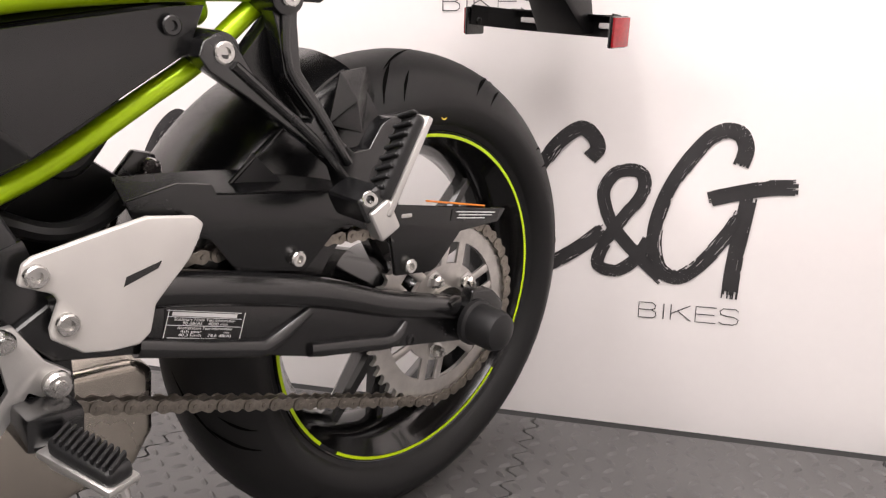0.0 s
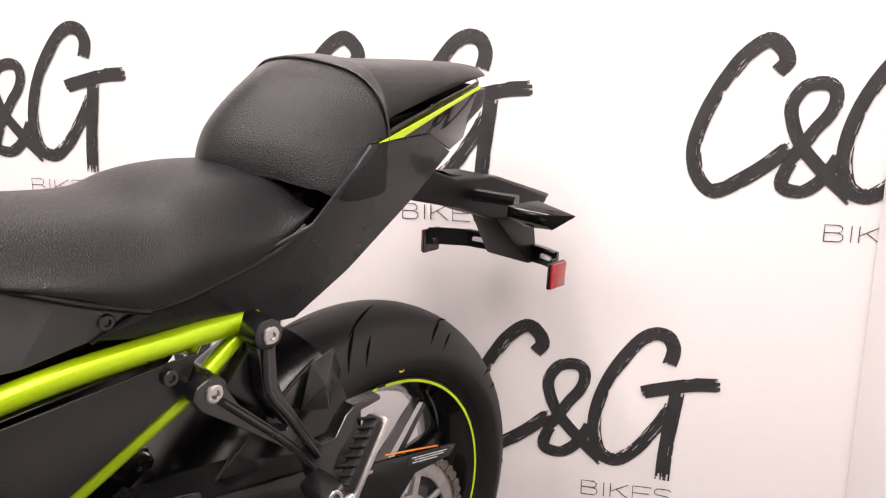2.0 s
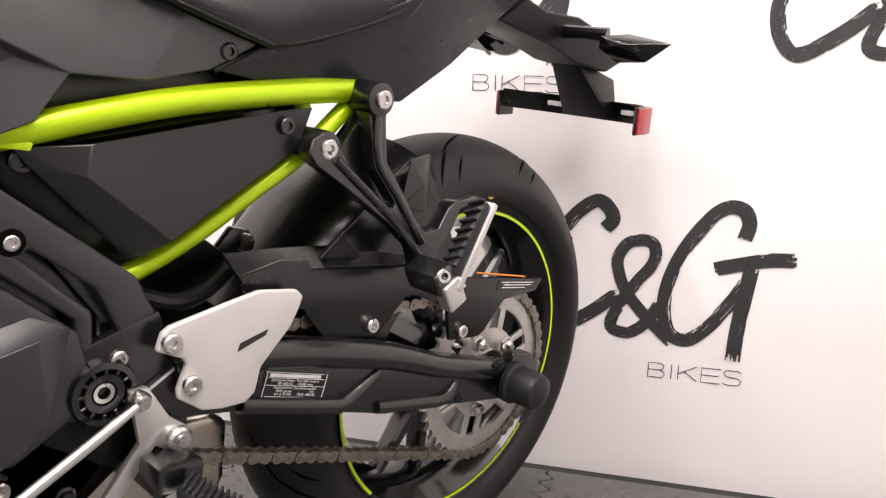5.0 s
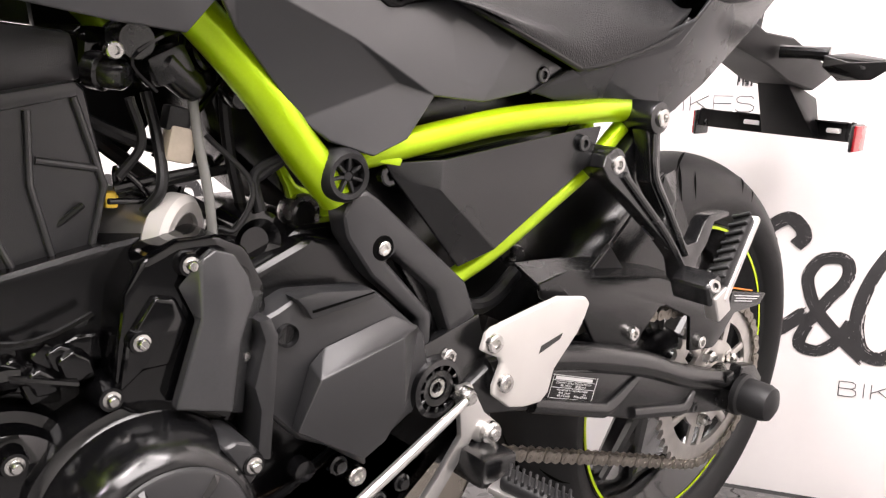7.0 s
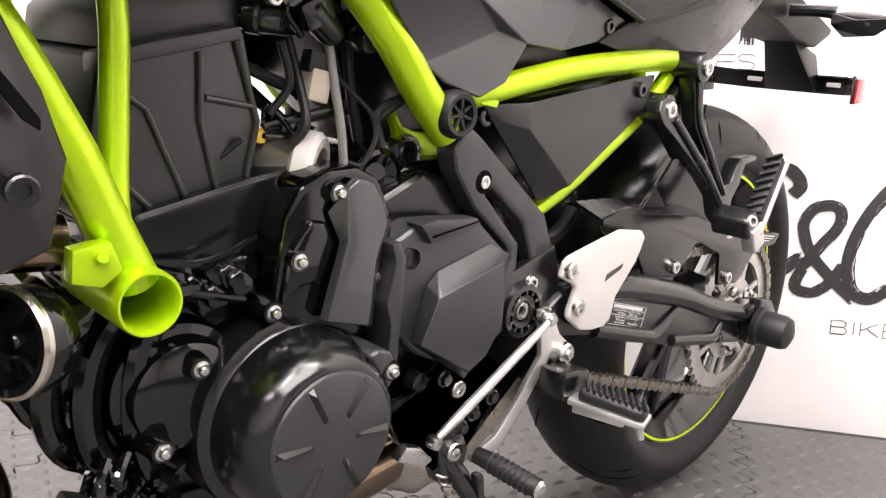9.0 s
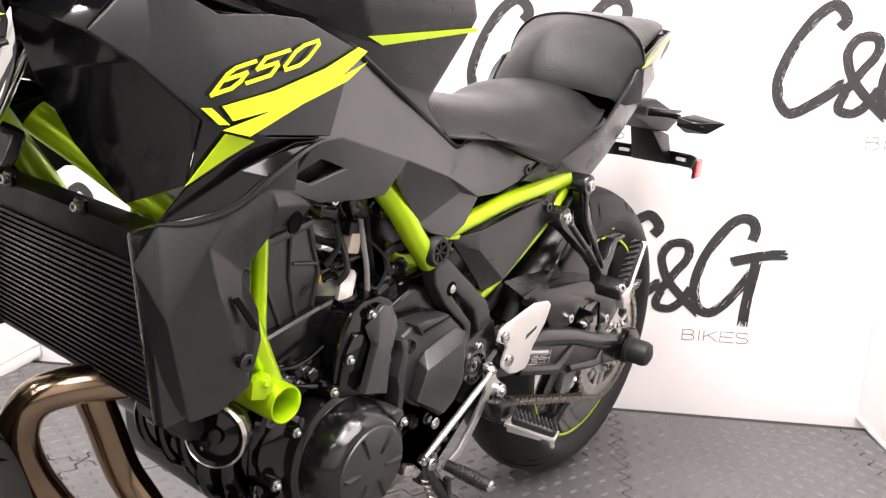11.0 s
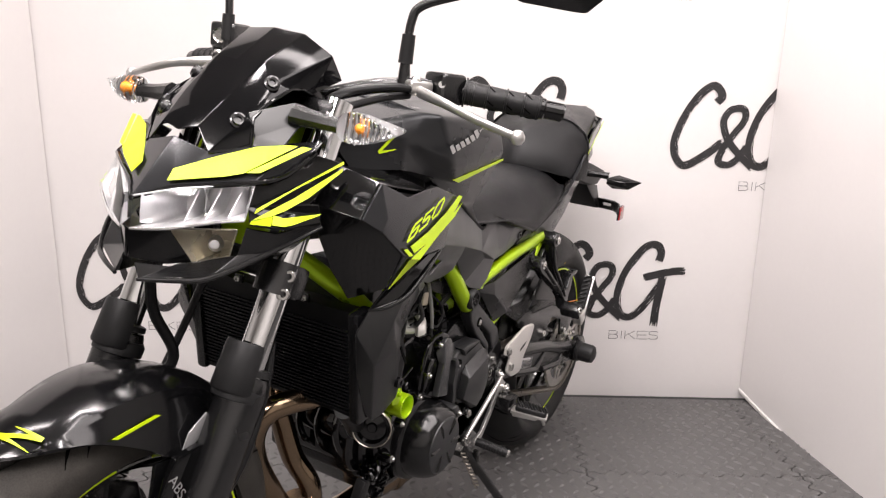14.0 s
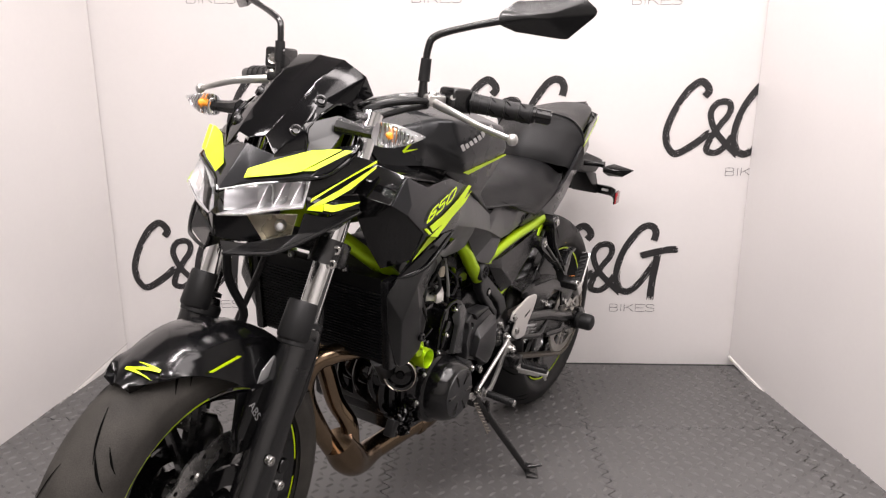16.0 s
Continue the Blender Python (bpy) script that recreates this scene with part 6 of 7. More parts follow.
BADGE = (((0.9025, 0.1778, 0.8944), (0.8899, 0.1765, 0.8972), (0.9102, 0.1804, 0.9099), (0.9224, 0.1816, 0.9071)), ((0.884, 0.176, 0.8984), (0.871, 0.1747, 0.9013), (0.8862, 0.1775, 0.9106), (0.8988, 0.1788, 0.9077)), ((0.8648, 0.1741, 0.9026), (0.8514, 0.1728, 0.9055), (0.8672, 0.1757, 0.9149), (0.8802, 0.177, 0.9119)), ((0.8451, 0.1722, 0.9069), (0.8313, 0.1708, 0.9099), (0.8476, 0.1738, 0.9193), (0.861, 0.1751, 0.9163)), ((0.8248, 0.1702, 0.9113), (0.8106, 0.1688, 0.9144), (0.8274, 0.1719, 0.9239), (0.8413, 0.1732, 0.9208)), ((0.8039, 0.1681, 0.9158), (0.7892, 0.1667, 0.919), (0.8133, 0.1711, 0.9323), (0.8274, 0.1724, 0.929)), ((0.7823, 0.166, 0.9205), (0.7671, 0.1645, 0.9238), (0.7852, 0.1678, 0.9335), (0.8, 0.1692, 0.9301)), ((0.76, 0.1638, 0.9254), (0.7444, 0.1623, 0.9288), (0.7702, 0.1669, 0.9422), (0.7853, 0.1683, 0.9387)))
for quad in BADGE:
    part("badge_bar", facets(quad, ((0, 1, 2, 3),), 0.0005, 0), M_BADGE, tank, "silver badge print")
Z_ = [Vector(p) for p in ((1.0424, 0.1201, 0.9105), (1.0167, 0.1342, 0.9173), (1.0362, 0.1243, 0.8934), (1.0102, 0.1385, 0.8993))]
bm_ = bmesh.new()
for (a, b), (w0, w1) in zip(zip(Z_, Z_[1:]), ((0.0005, 0.0022), (0.0022, 0.0022), (0.0022, 0.0005))):
    up_ = (b - a).cross(Vector((0.45, 0.85, 0.25))).normalized()
    bm_.faces.new([bm_.verts.new(v) for v in (a - up_ * w0, a + up_ * w0, b + up_ * w1, b - up_ * w1)])
part("zigzag_mark", bm_, M_DECAL, tank, "lime zigzag mark")
for s_ in (1, -1):
    part("tank_stripe", facets([(x, y * s_, z) for x, y, z in ((0.8608, 0.1616, 0.8466), (0.8339, 0.1581, 0.8399), (0.6701, 0.1608, 0.8709), (0.674, 0.1623, 0.8747))], ((0, 1, 2, 3),), 0.0008, 0), M_DECAL, tank, "lime pinstripe")

# ---- front end, turned a touch to the left ----
STEER = Matrix.Translation((1.51, 0, 0)) @ Matrix.Rotation(radians(1.5), 4, Vector((-0.4, 0, 0.916))) @ Matrix.Translation((-1.51, 0, 0))
FA = Vector((FX, 0, FZ))


def S(name, bm, material, label="", parent=None, angle=34):
    bm.transform(STEER)
    return part(name, bm, material, parent or bike, label, angle)


def fk(z, dx=0.0):
    """A point of the fork line at height z."""
    return 1.289 + (0.598 - z) * 0.42 + dx


front_wheel = S("front_wheel", rim_bm(FA, 0.047), M_RIM, "gloss black cast front wheel rim")
S("front_tyre", tyre_bm(FA, 0.2990, 0.0600, 0.056), M_DUSTY, "dusty black sport front tyre", front_wheel, 50)
S("recess_shade", tread_bm(FA, 0.2990, 0.0600, 0.056, 10), M_RECESS_SHADE, "", front_wheel)
for a0, a1 in ((5, 80), (90, 170), (180, 262), (272, 350)):
    S("rim_stripe", ring_bm(FA, 0.2115, 0.2150, 0.0482, arc=(a0, a1), seg=40), M_DECAL, "lime green rim stripe", front_wheel)
for k in range(5):
    for s in (-1, 1):
        S("spoke", spoke_bm(FA, radians(72 * k + 8), 0.04, 0.19, 0.013, 0.008, 0.015, s * 0.2), M_RIM, "", front_wheel)
S("hub", lathe([(0, 0.07), (0.03, 0.07), (0.042, 0.05), (0.036, 0), (0.042, -0.05), (0.03, -0.07), (0, -0.07)], FA, seg=28), M_RIM, "", front_wheel)


def disc_bm(c, y, r0=0.108, r1=0.150, th=0.0045):
    bm = bmesh.new()
    n = 144
    ring = []
    for k in range(n):
        a = 2 * math.pi * k / n
        ro = r1 - 0.007 * (0.5 - 0.5 * math.cos(a * 12)) ** 2
        ri = r0 + 0.006 * math.cos(a * 6)
        ring.append([bm.verts.new((c.x + r * math.sin(a), y + h, c.z + r * math.cos(a))) for r, h in ((ri, -th / 2), (ro, -th / 2), (ro, th / 2), (ri, th / 2))])
    for k in range(n):
        p, q = ring[k], ring[(k + 1) % n]
        for i in range(4):
            j = (i + 1) % 4
            bm.faces.new((p[i], p[j], q[j], q[i]))
    return bm


for s in (1, -1):
    disc = S("brake_disc", disc_bm(FA, 0.066 * s), M_STEEL, "drilled steel petal brake disc")
    S("disc_carrier", lathe([(0.05, 0.003), (0.085, 0.003), (0.085, -0.003), (0.05, -0.003)], (FA.x, 0.062 * s, FA.z), seg=40, close=True), M_RIM, "", disc)
    for k in range(5):
        S("carrier_arm", spoke_bm((FA.x, 0.063 * s, FA.z), radians(72 * k + 30), 0.05, 0.112, 0.009, 0.007, 0.003), M_RIM, "", disc)
        a = radians(72 * k + 30)
        S("disc_button", lathe([(0, 0.004), (0.006, 0.004), (0.008, 0.002), (0.008, -0.003)], (FA.x + 0.112 * math.sin(a), 0.067 * s, FA.z + 0.112 * math.cos(a)), (0, s, 0), seg=16), M_STEEL, "", disc)
    for k in range(24):
        a = radians(15 * k + 4)
        r_ = 0.124 + 0.012 * (k % 2)
        # drillings are dark discs on the surface, their depth only coloured
        S("disc_hole_shade", lathe([(0, 0.0002), (0.0042, 0.0)], (FA.x + r_ * math.sin(a), (0.0684) * s, FA.z + r_ * math.cos(a)), (0, s, 0), seg=10), M_RECESS_SHADE, "", disc)
    leg = S("fork_leg", tube([(fk(z), 0.115 * s, z) for z in (0.965, 0.80, 0.70, 0.585)], 0.0205, 24, n=1), M_CHROME, "chromed fork stanchion and black slider")
    S("fork_slider", tube([(fk(z) + d_, 0.115 * s, z) for z, d_ in ((0.610, 0), (0.598, 0), (0.570, 0.0), (0.50, 0.004), (0.42, 0.006), (0.34, 0.008), (0.285, 0.012))], (0.029, 0.0325, 0.0325, 0.031, 0.031, 0.031, 0.028), 24, n=2), M_SATIN, "", leg)
    S("dust_seal", lathe([(0.021, 0.010), (0.029, 0.008), (0.030, 0)], (fk(0.612), 0.115 * s, 0.612), (-0.387, 0, 0.922), seg=28), M_RUBBERP, "", leg)
    gx = fk(0.60) + 0.016
    S("stone_guard", lathe([(0.0305, 0.0), (0.0325, 0.004), (0.0305, 0.060), (0.0290, 0.066), (0.0270, 0.066), (0.0275, 0.0)], (gx, 0.112 * s, 0.592), (-0.387, 0, 0.922), seg=28, arc=(-78, 78), close=True), M_RUBBERP, "", leg)
    S("guard_collar", lathe([(0.030, -0.012), (0.035, -0.010), (0.0355, 0.004), (0.032, 0.010), (0.021, 0.010)], (gx - 0.010, 0.112 * s, 0.590), (-0.387, 0, 0.922), seg=32), M_RUBBERP, "", leg)
    S("fork_bottom", box(FX, 0.112 * s, 0.292, 0.055, 0.036, 0.060, 0.012, 3, rot=(0, -22, 0)), M_SATIN, "", leg)
    S("clamp", tube([(fk(z), 0.115 * s, z) for z in (0.752, 0.712)], 0.031, 20, n=1), M_SATIN, "", leg)
    S("clamp_ear", box(fk(0.73) - 0.004, 0.134 * s, 0.731, 0.030, 0.026, 0.042, 0.005, rot=(0, -22, 0)), M_SATIN, "", leg)
    for z_ in (0.740, 0.718):
        S("clamp_bolt", bolt_bm(fk(z_) + 0.012, 0.138 * s, z_ + 0.002, 0.0085, 0.007, (1, 0.45 * s, 0.2)), M_STEEL, "", leg)
    cal = S("brake_caliper", plate([(1.340, 0.420), (1.300, 0.400), (1.285, 0.340), (1.305, 0.280), (1.345, 0.290), (1.350, 0.350)], (0.052 if s > 0 else -0.098), (0.098 if s > 0 else -0.052), 0.008, 3), M_SATIN, "black two-piston brake caliper")
    for x_, z_ in ((1.318, 0.385), (1.305, 0.315)):
        S("caliper_bolt", bolt_bm(x_, 0.098 * s, z_, 0.009, 0.007, (0, s, 0)), M_STEEL, "", cal)
    S("caliper_cap", lathe([(0, 0.005), (0.012, 0.005), (0.014, 0.002), (0.014, -0.004)], (1.300, 0.099 * s, 0.352), (0, s, 0), seg=22), M_CASE, "", cal)
    S("fork_bolt", bolt_bm(1.392, 0.146 * s, 0.418, 0.0085, 0.006, (0, s, 0)), M_STEEL, "", leg)
    S("brake_hose", tube([(1.30, 0.085 * s, 0.40), (1.255, 0.10 * s, 0.48), (1.20, 0.085 * s, 0.60), (1.18, 0.05 * s, 0.72)], 0.006, 10), M_RUBBERP, "", cal)
S("lower_yoke", box(fk(0.73) - 0.03, 0, 0.735, 0.060, 0.20, 0.034, 0.010, 3, rot=(0, -22, 0)), M_SATIN, "black lower fork yoke")
S("upper_yoke", box(1.125, 0, 0.945, 0.075, 0.25, 0.024, 0.008, 3, rot=(0, -22, 0)), M_SATIN, "black upper fork yoke")
part("steering_head", tube(((1.185, 0, 0.745), (1.105, 0, 0.93)), 0.034, 24, n=1), M_LIME, frame_)

# front fender
FEND = ((30, 0.317, 0.026), (25, 0.306, 0.052), (14, 0.283, 0.070), (2, 0.248, 0.083), (-8, 0.228, 0.087), (-20, 0.252, 0.085), (-34, 0.285, 0.076), (-46, 0.315, 0.060))


def fend(a, e):
    """A point of the fender: a degrees forward of the top, e from the ridge (0) to the lower edge (1)."""
    for (a0, r0, y0), (a1, r1, y1) in zip(FEND, FEND[1:]):
        if a0 >= a >= a1:
            t = (a0 - a) / (a0 - a1)
            re_, ye = r0 + (r1 - r0) * t, y0 + (y1 - y0) * t
            break
    top = 0.318 - 0.00001 * (a - 0) ** 2
    if abs(e) < 0.45:
        q = abs(e) / 0.45
        y, r = ye * 0.72 * q, top - 0.012 * q * q
    else:
        q = (abs(e) - 0.45) / 0.55
        y, r = ye * (0.72 + 0.28 * q), (top - 0.012) + (re_ - top + 0.012) * q
    t = radians(a)
    return (FA.x + r * math.sin(t), math.copysign(y, e) if e else 0.0, FA.z + r * math.cos(t))


ES = (-1, -0.75, -0.55, -0.45, -0.3, -0.15, 0, 0.15, 0.3, 0.45, 0.55, 0.75, 1)
fender = S("front_fender", sheet([[fend(a, e) for e in ES] for a in (30, 27, 22, 16, 8, 0, -8, -16, -26, -36, -46)], 0.0035, 2, 1), M_FENDER, "gloss black front fender with lime stripe")


def lift(p, k=0.0016):
    v = Vector(p) - Vector((FA.x, p[1] * 0.2, FA.z))
    return Vector(p) + v.normalized() * k + Vector((0, math.copysign(k * 0.6, p[1]), 0))


STRIPE = ((10.0, 0.96), (-3.2, 0.68))
ZIG = ((22.2, 0.02), (21.4, 0.40), (25.2, -0.04), (24.8, 0.42))
bm_ = bmesh.new()
for (a0, e0), (a1, e1), w0, w1 in ((ZIG[0], ZIG[1], 0.0004, 0.0030), (ZIG[1], ZIG[2], 0.0030, 0.0030), (ZIG[2], ZIG[3], 0.0030, 0.0004)):
    vs_ = []
    for k in range(7):
        t = k / 6
        q = lift(fend(a0 + (a1 - a0) * t, e0 + (e1 - e0) * t), 0.0055)
        d_ = Vector(fend(a1, e1)) - Vector(fend(a0, e0))
        sd = d_.cross(q - Vector((FA.x, 0, FA.z))).normalized() * (w0 + (w1 - w0) * t)
        vs_.append((bm_.verts.new(q - sd), bm_.verts.new(q + sd)))
    for (p0, p1), (q0, q1) in zip(vs_, vs_[1:]):
        bm_.faces.new((p0, p1, q1, q0))
S("zigzag_mark", bm_, M_DECAL, "lime zigzag mark", fender)
for s in (1, -1):
    ends_ = [Vector(lift(fend(a, e * s), 0.0075)) for a, e in (STRIPE[0], STRIPE[1])]
    wide_ = Vector((0.0042, 0.0, 0.0018))
    S("fender_stripe", facets([ends_[0] - wide_, ends_[0] + wide_, ends_[1] + wide_, ends_[1] - wide_], ((0, 1, 2, 3),), 0.0006, 0), M_DECAL, "lime green fender stripe", fender)
    # small silver facet low on the fender's side
    S("fender_silver_facet", facets([(x, y * s, z) for x, y, z in ((1.330, 0.0925, 0.566), (1.318, 0.094, 0.548), (1.372, 0.0905, 0.512), (1.360, 0.093, 0.548))], ((0, 1, 2, 3),), 0.002, 0.001), M_BADGE, "", fender)
    S("fender_stay", plate([(1.405, 0.520), (1.360, 0.515), (1.345, 0.45), (1.375, 0.41), (1.415, 0.43)], (0.080 if s > 0 else -0.086), (0.086 if s > 0 else -0.080), 0.002), M_PLASTIC, "", fender)
fork_guard = S("fork_guard", plate(((1.352, 0.535), (1.392, 0.530), (1.425, 0.470), (1.430, 0.430), (1.405, 0.430), (1.372, 0.478)), 0.096, 0.110, 0.004), M_GLOSS, "gloss black fork guard")
ob = lettering("lettering", "ABS", 0.019, STEER @ (Matrix.Translation((1.393, 0.1108, 0.494)) @ Matrix.Rotation(math.pi, 4, "Z") @ Matrix.Rotation(radians(60), 4, "Y") @ Matrix.Rotation(radians(90), 4, "X")), M_BADGE, fork_guard, 0.040)
ob["label"] = "silver lettering on the fork guard"

# radiator and its surround
rad = P("radiator", box(1.078, 0, 0.578, 0.028, 0.320, 0.180, 0.004, rot=(0, 10, 0)), M_FIN, "black finned radiator")
for k in range(23):
    z_ = 0.497 + 0.0062 * k
    part("radiator_fin", box(1.094 + (z_ - 0.578) * 0.176, 0, z_, 0.004, 0.300, 0.0026, 0.0), M_RADFIN, rad)
for s in (1, -1):
    part("radiator_tank", box(1.082, 0.160 * s, 0.578, 0.040, 0.020, 0.186, 0.006, rot=(0, 10, 0)), M_SATIN, rad)
    part("radiator_clip", box(1.108, 0.066 * s, 0.668, 0.006, 0.016, 0.014, 0.002), M_SATIN, rad)
    bolt(rad, 1.112, 0.066 * s, 0.668, 0.005, 0.004, (1, 0, 0))
part("radiator_hose", tube(((1.07, 0.13, 0.495), (1.03, 0.12, 0.46), (0.985, 0.10, 0.42)), 0.017, 14), M_RUBBERP, rad)
horn = P("horn", lathe([(0, 0.006), (0.007, 0.006), (0.009, 0.002), (0.023, 0.0), (0.026, 0.007), (0.0305, 0.008), (0.0325, 0.005), (0.0325, -0.012), (0.027, -0.022), (0, -0.024)], (1.004, 0.143, 0.444), (0.90, 0.42, 0.1), seg=40), M_CASE, "round black horn with steel rim")
part("horn_ring", lathe([(0.0300, 0.0075), (0.0315, 0.0090), (0.0332, 0.0065), (0.0332, 0.003)], (1.004, 0.143, 0.444), (0.90, 0.42, 0.1), seg=40), M_MUFF, horn)

# radiator shrouds, their gloss inner fronts and the lower wings
SHROUD, SHROUD_FACES = ((1.186, 0.208, 0.823), (1.145, 0.206, 0.869), (1.03, 0.21, 0.852), (0.99, 0.205, 0.853), (0.926, 0.206, 0.834), (0.947, 0.206, 0.752), (1.03, 0.216, 0.754), (1.096, 0.202, 0.711), (1.102, 0.226, 0.766), (1.158, 0.222, 0.806), (1.144, 0.221, 0.823), (1.085, 0.214, 0.846)), ((0, 1, 10), (1, 11, 10), (11, 2, 3, 4, 10), (10, 4, 5, 6, 8), (0, 10, 9), (10, 8, 9), (8, 6, 7))
INNER, INNER_FACES = ((1.187, 0.205, 0.823), (1.159, 0.219, 0.806), (1.103, 0.223, 0.766), (1.097, 0.199, 0.711), (1.205, 0.14, 0.835), (1.19, 0.142, 0.79), (1.16, 0.146, 0.738), (1.118, 0.15, 0.688), (1.146, 0.203, 0.869), (1.15, 0.13, 0.885)), ((0, 1, 5, 4), (1, 2, 6, 5), (2, 3, 7, 6), (8, 0, 4, 9))
WING, WING_FACES = ((1.11, 0.184, 0.678), (1.052, 0.206, 0.692), (1.02, 0.211, 0.717), (0.985, 0.208, 0.737), (0.957, 0.204, 0.747), (1.007, 0.2, 0.704), (0.965, 0.185, 0.697), (0.998, 0.199, 0.688), (0.922, 0.166, 0.678), (0.945, 0.168, 0.659), (0.99, 0.184, 0.657), (1.026, 0.191, 0.628), (1.007, 0.19, 0.59), (0.99, 0.182, 0.555), (0.996, 0.177, 0.505), (1.032, 0.176, 0.487), (1.062, 0.176, 0.486), (1.107, 0.2, 0.597), (1.06, 0.206, 0.613), (1.075, 0.206, 0.66), (1.124, 0.173, 0.642), (1.086, 0.162, 0.518)), ((0, 1, 19), (0, 19, 17), (1, 5, 7, 10, 11, 19), (1, 2, 5), (2, 3, 6, 5), (5, 6, 8, 7), (7, 8, 9, 10), (19, 11, 18), (19, 18, 17), (18, 11, 12, 13, 14), (18, 14, 15), (17, 18, 15, 16), (0, 17, 20), (17, 16, 21, 20))
BAND, BAND_FACES = ((1.094, 0.198, 0.709), (1.03, 0.212, 0.752), (0.947, 0.203, 0.75), (0.957, 0.204, 0.747), (0.985, 0.208, 0.737), (1.02, 0.211, 0.717), (1.052, 0.206, 0.692), (1.11, 0.184, 0.678), (1.045, 0.2, 0.722), (0.985, 0.2, 0.745)), ((0, 1, 8, 7), (7, 8, 5, 6), (1, 2, 9, 8), (8, 9, 4, 5), (2, 3, 4, 9))
STRIPES = (((1.0868, 0.2269, 0.778), (1.0313, 0.2216, 0.7916), (0.97, 0.215, 0.813), (0.924, 0.2092, 0.8348), (0.9114, 0.2088, 0.832), (0.9596, 0.2161, 0.7994), (1.0155, 0.2222, 0.7799), (1.0762, 0.2277, 0.7671)), ((1.1075, 0.2284, 0.7764), (1.0973, 0.2277, 0.7766), (1.0798, 0.2283, 0.7642), (1.0904, 0.229, 0.7642)), ((1.0869, 0.2293, 0.7599), (1.0441, 0.225, 0.7727), (0.984, 0.2185, 0.7929), (0.9111, 0.2101, 0.8224), (0.9403, 0.2144, 0.8037), (0.9978, 0.2208, 0.7823), (1.0592, 0.2282, 0.7551)), ((1.1017, 0.2064, 0.7127), (1.0799, 0.2236, 0.7564), (1.0462, 0.2186, 0.7499), (1.0693, 0.2142, 0.7359)))
DIGITS = (((1.0519, 0.2202, 0.8138), (1.0722, 0.2222, 0.8076), (1.0813, 0.2235, 0.802), (1.0972, 0.2267, 0.7861), (1.0777, 0.2247, 0.7918), (1.0686, 0.2234, 0.7973), (1.0614, 0.222, 0.8045), (1.0833, 0.2242, 0.7979)), ((1.0138, 0.2162, 0.8253), (1.0408, 0.219, 0.8171), (1.0505, 0.2209, 0.8077), (1.028, 0.2186, 0.8144), (1.0272, 0.2188, 0.8125), (1.036, 0.2205, 0.804), (1.0621, 0.2231, 0.7964)), ((1.0191, 0.2188, 0.8089), (1.0201, 0.2185, 0.8116), (1.0066, 0.2159, 0.8246), (0.9964, 0.2145, 0.8307), (0.979, 0.2127, 0.836), (0.9779, 0.213, 0.8332), (0.9921, 0.2156, 0.8199), (1.0024, 0.2171, 0.8138), (1.0191, 0.2188, 0.8089)))
SLOT = ((1.0452, 0.2038, 0.6095), (1.0366, 0.2007, 0.6094), (1.008, 0.1954, 0.576), (1.0083, 0.1964, 0.5707), (1.0166, 0.1986, 0.5758))


def line_mesh(pts, w, normal):
    """A flat line of this width through the points, its ends a little long."""
    bm = bmesh.new()
    for p_, q_ in zip(pts, pts[1:]):
        p_, q_ = Vector(p_), Vector(q_)
        d_ = (q_ - p_).normalized()
        sd = d_.cross(Vector(normal)).normalized() * w / 2
        p_, q_ = p_ - d_ * w * 0.42, q_ + d_ * w * 0.42
        bm.faces.new([bm.verts.new(v) for v in (p_ - sd, p_ + sd, q_ + sd, q_ - sd)])
    return bm


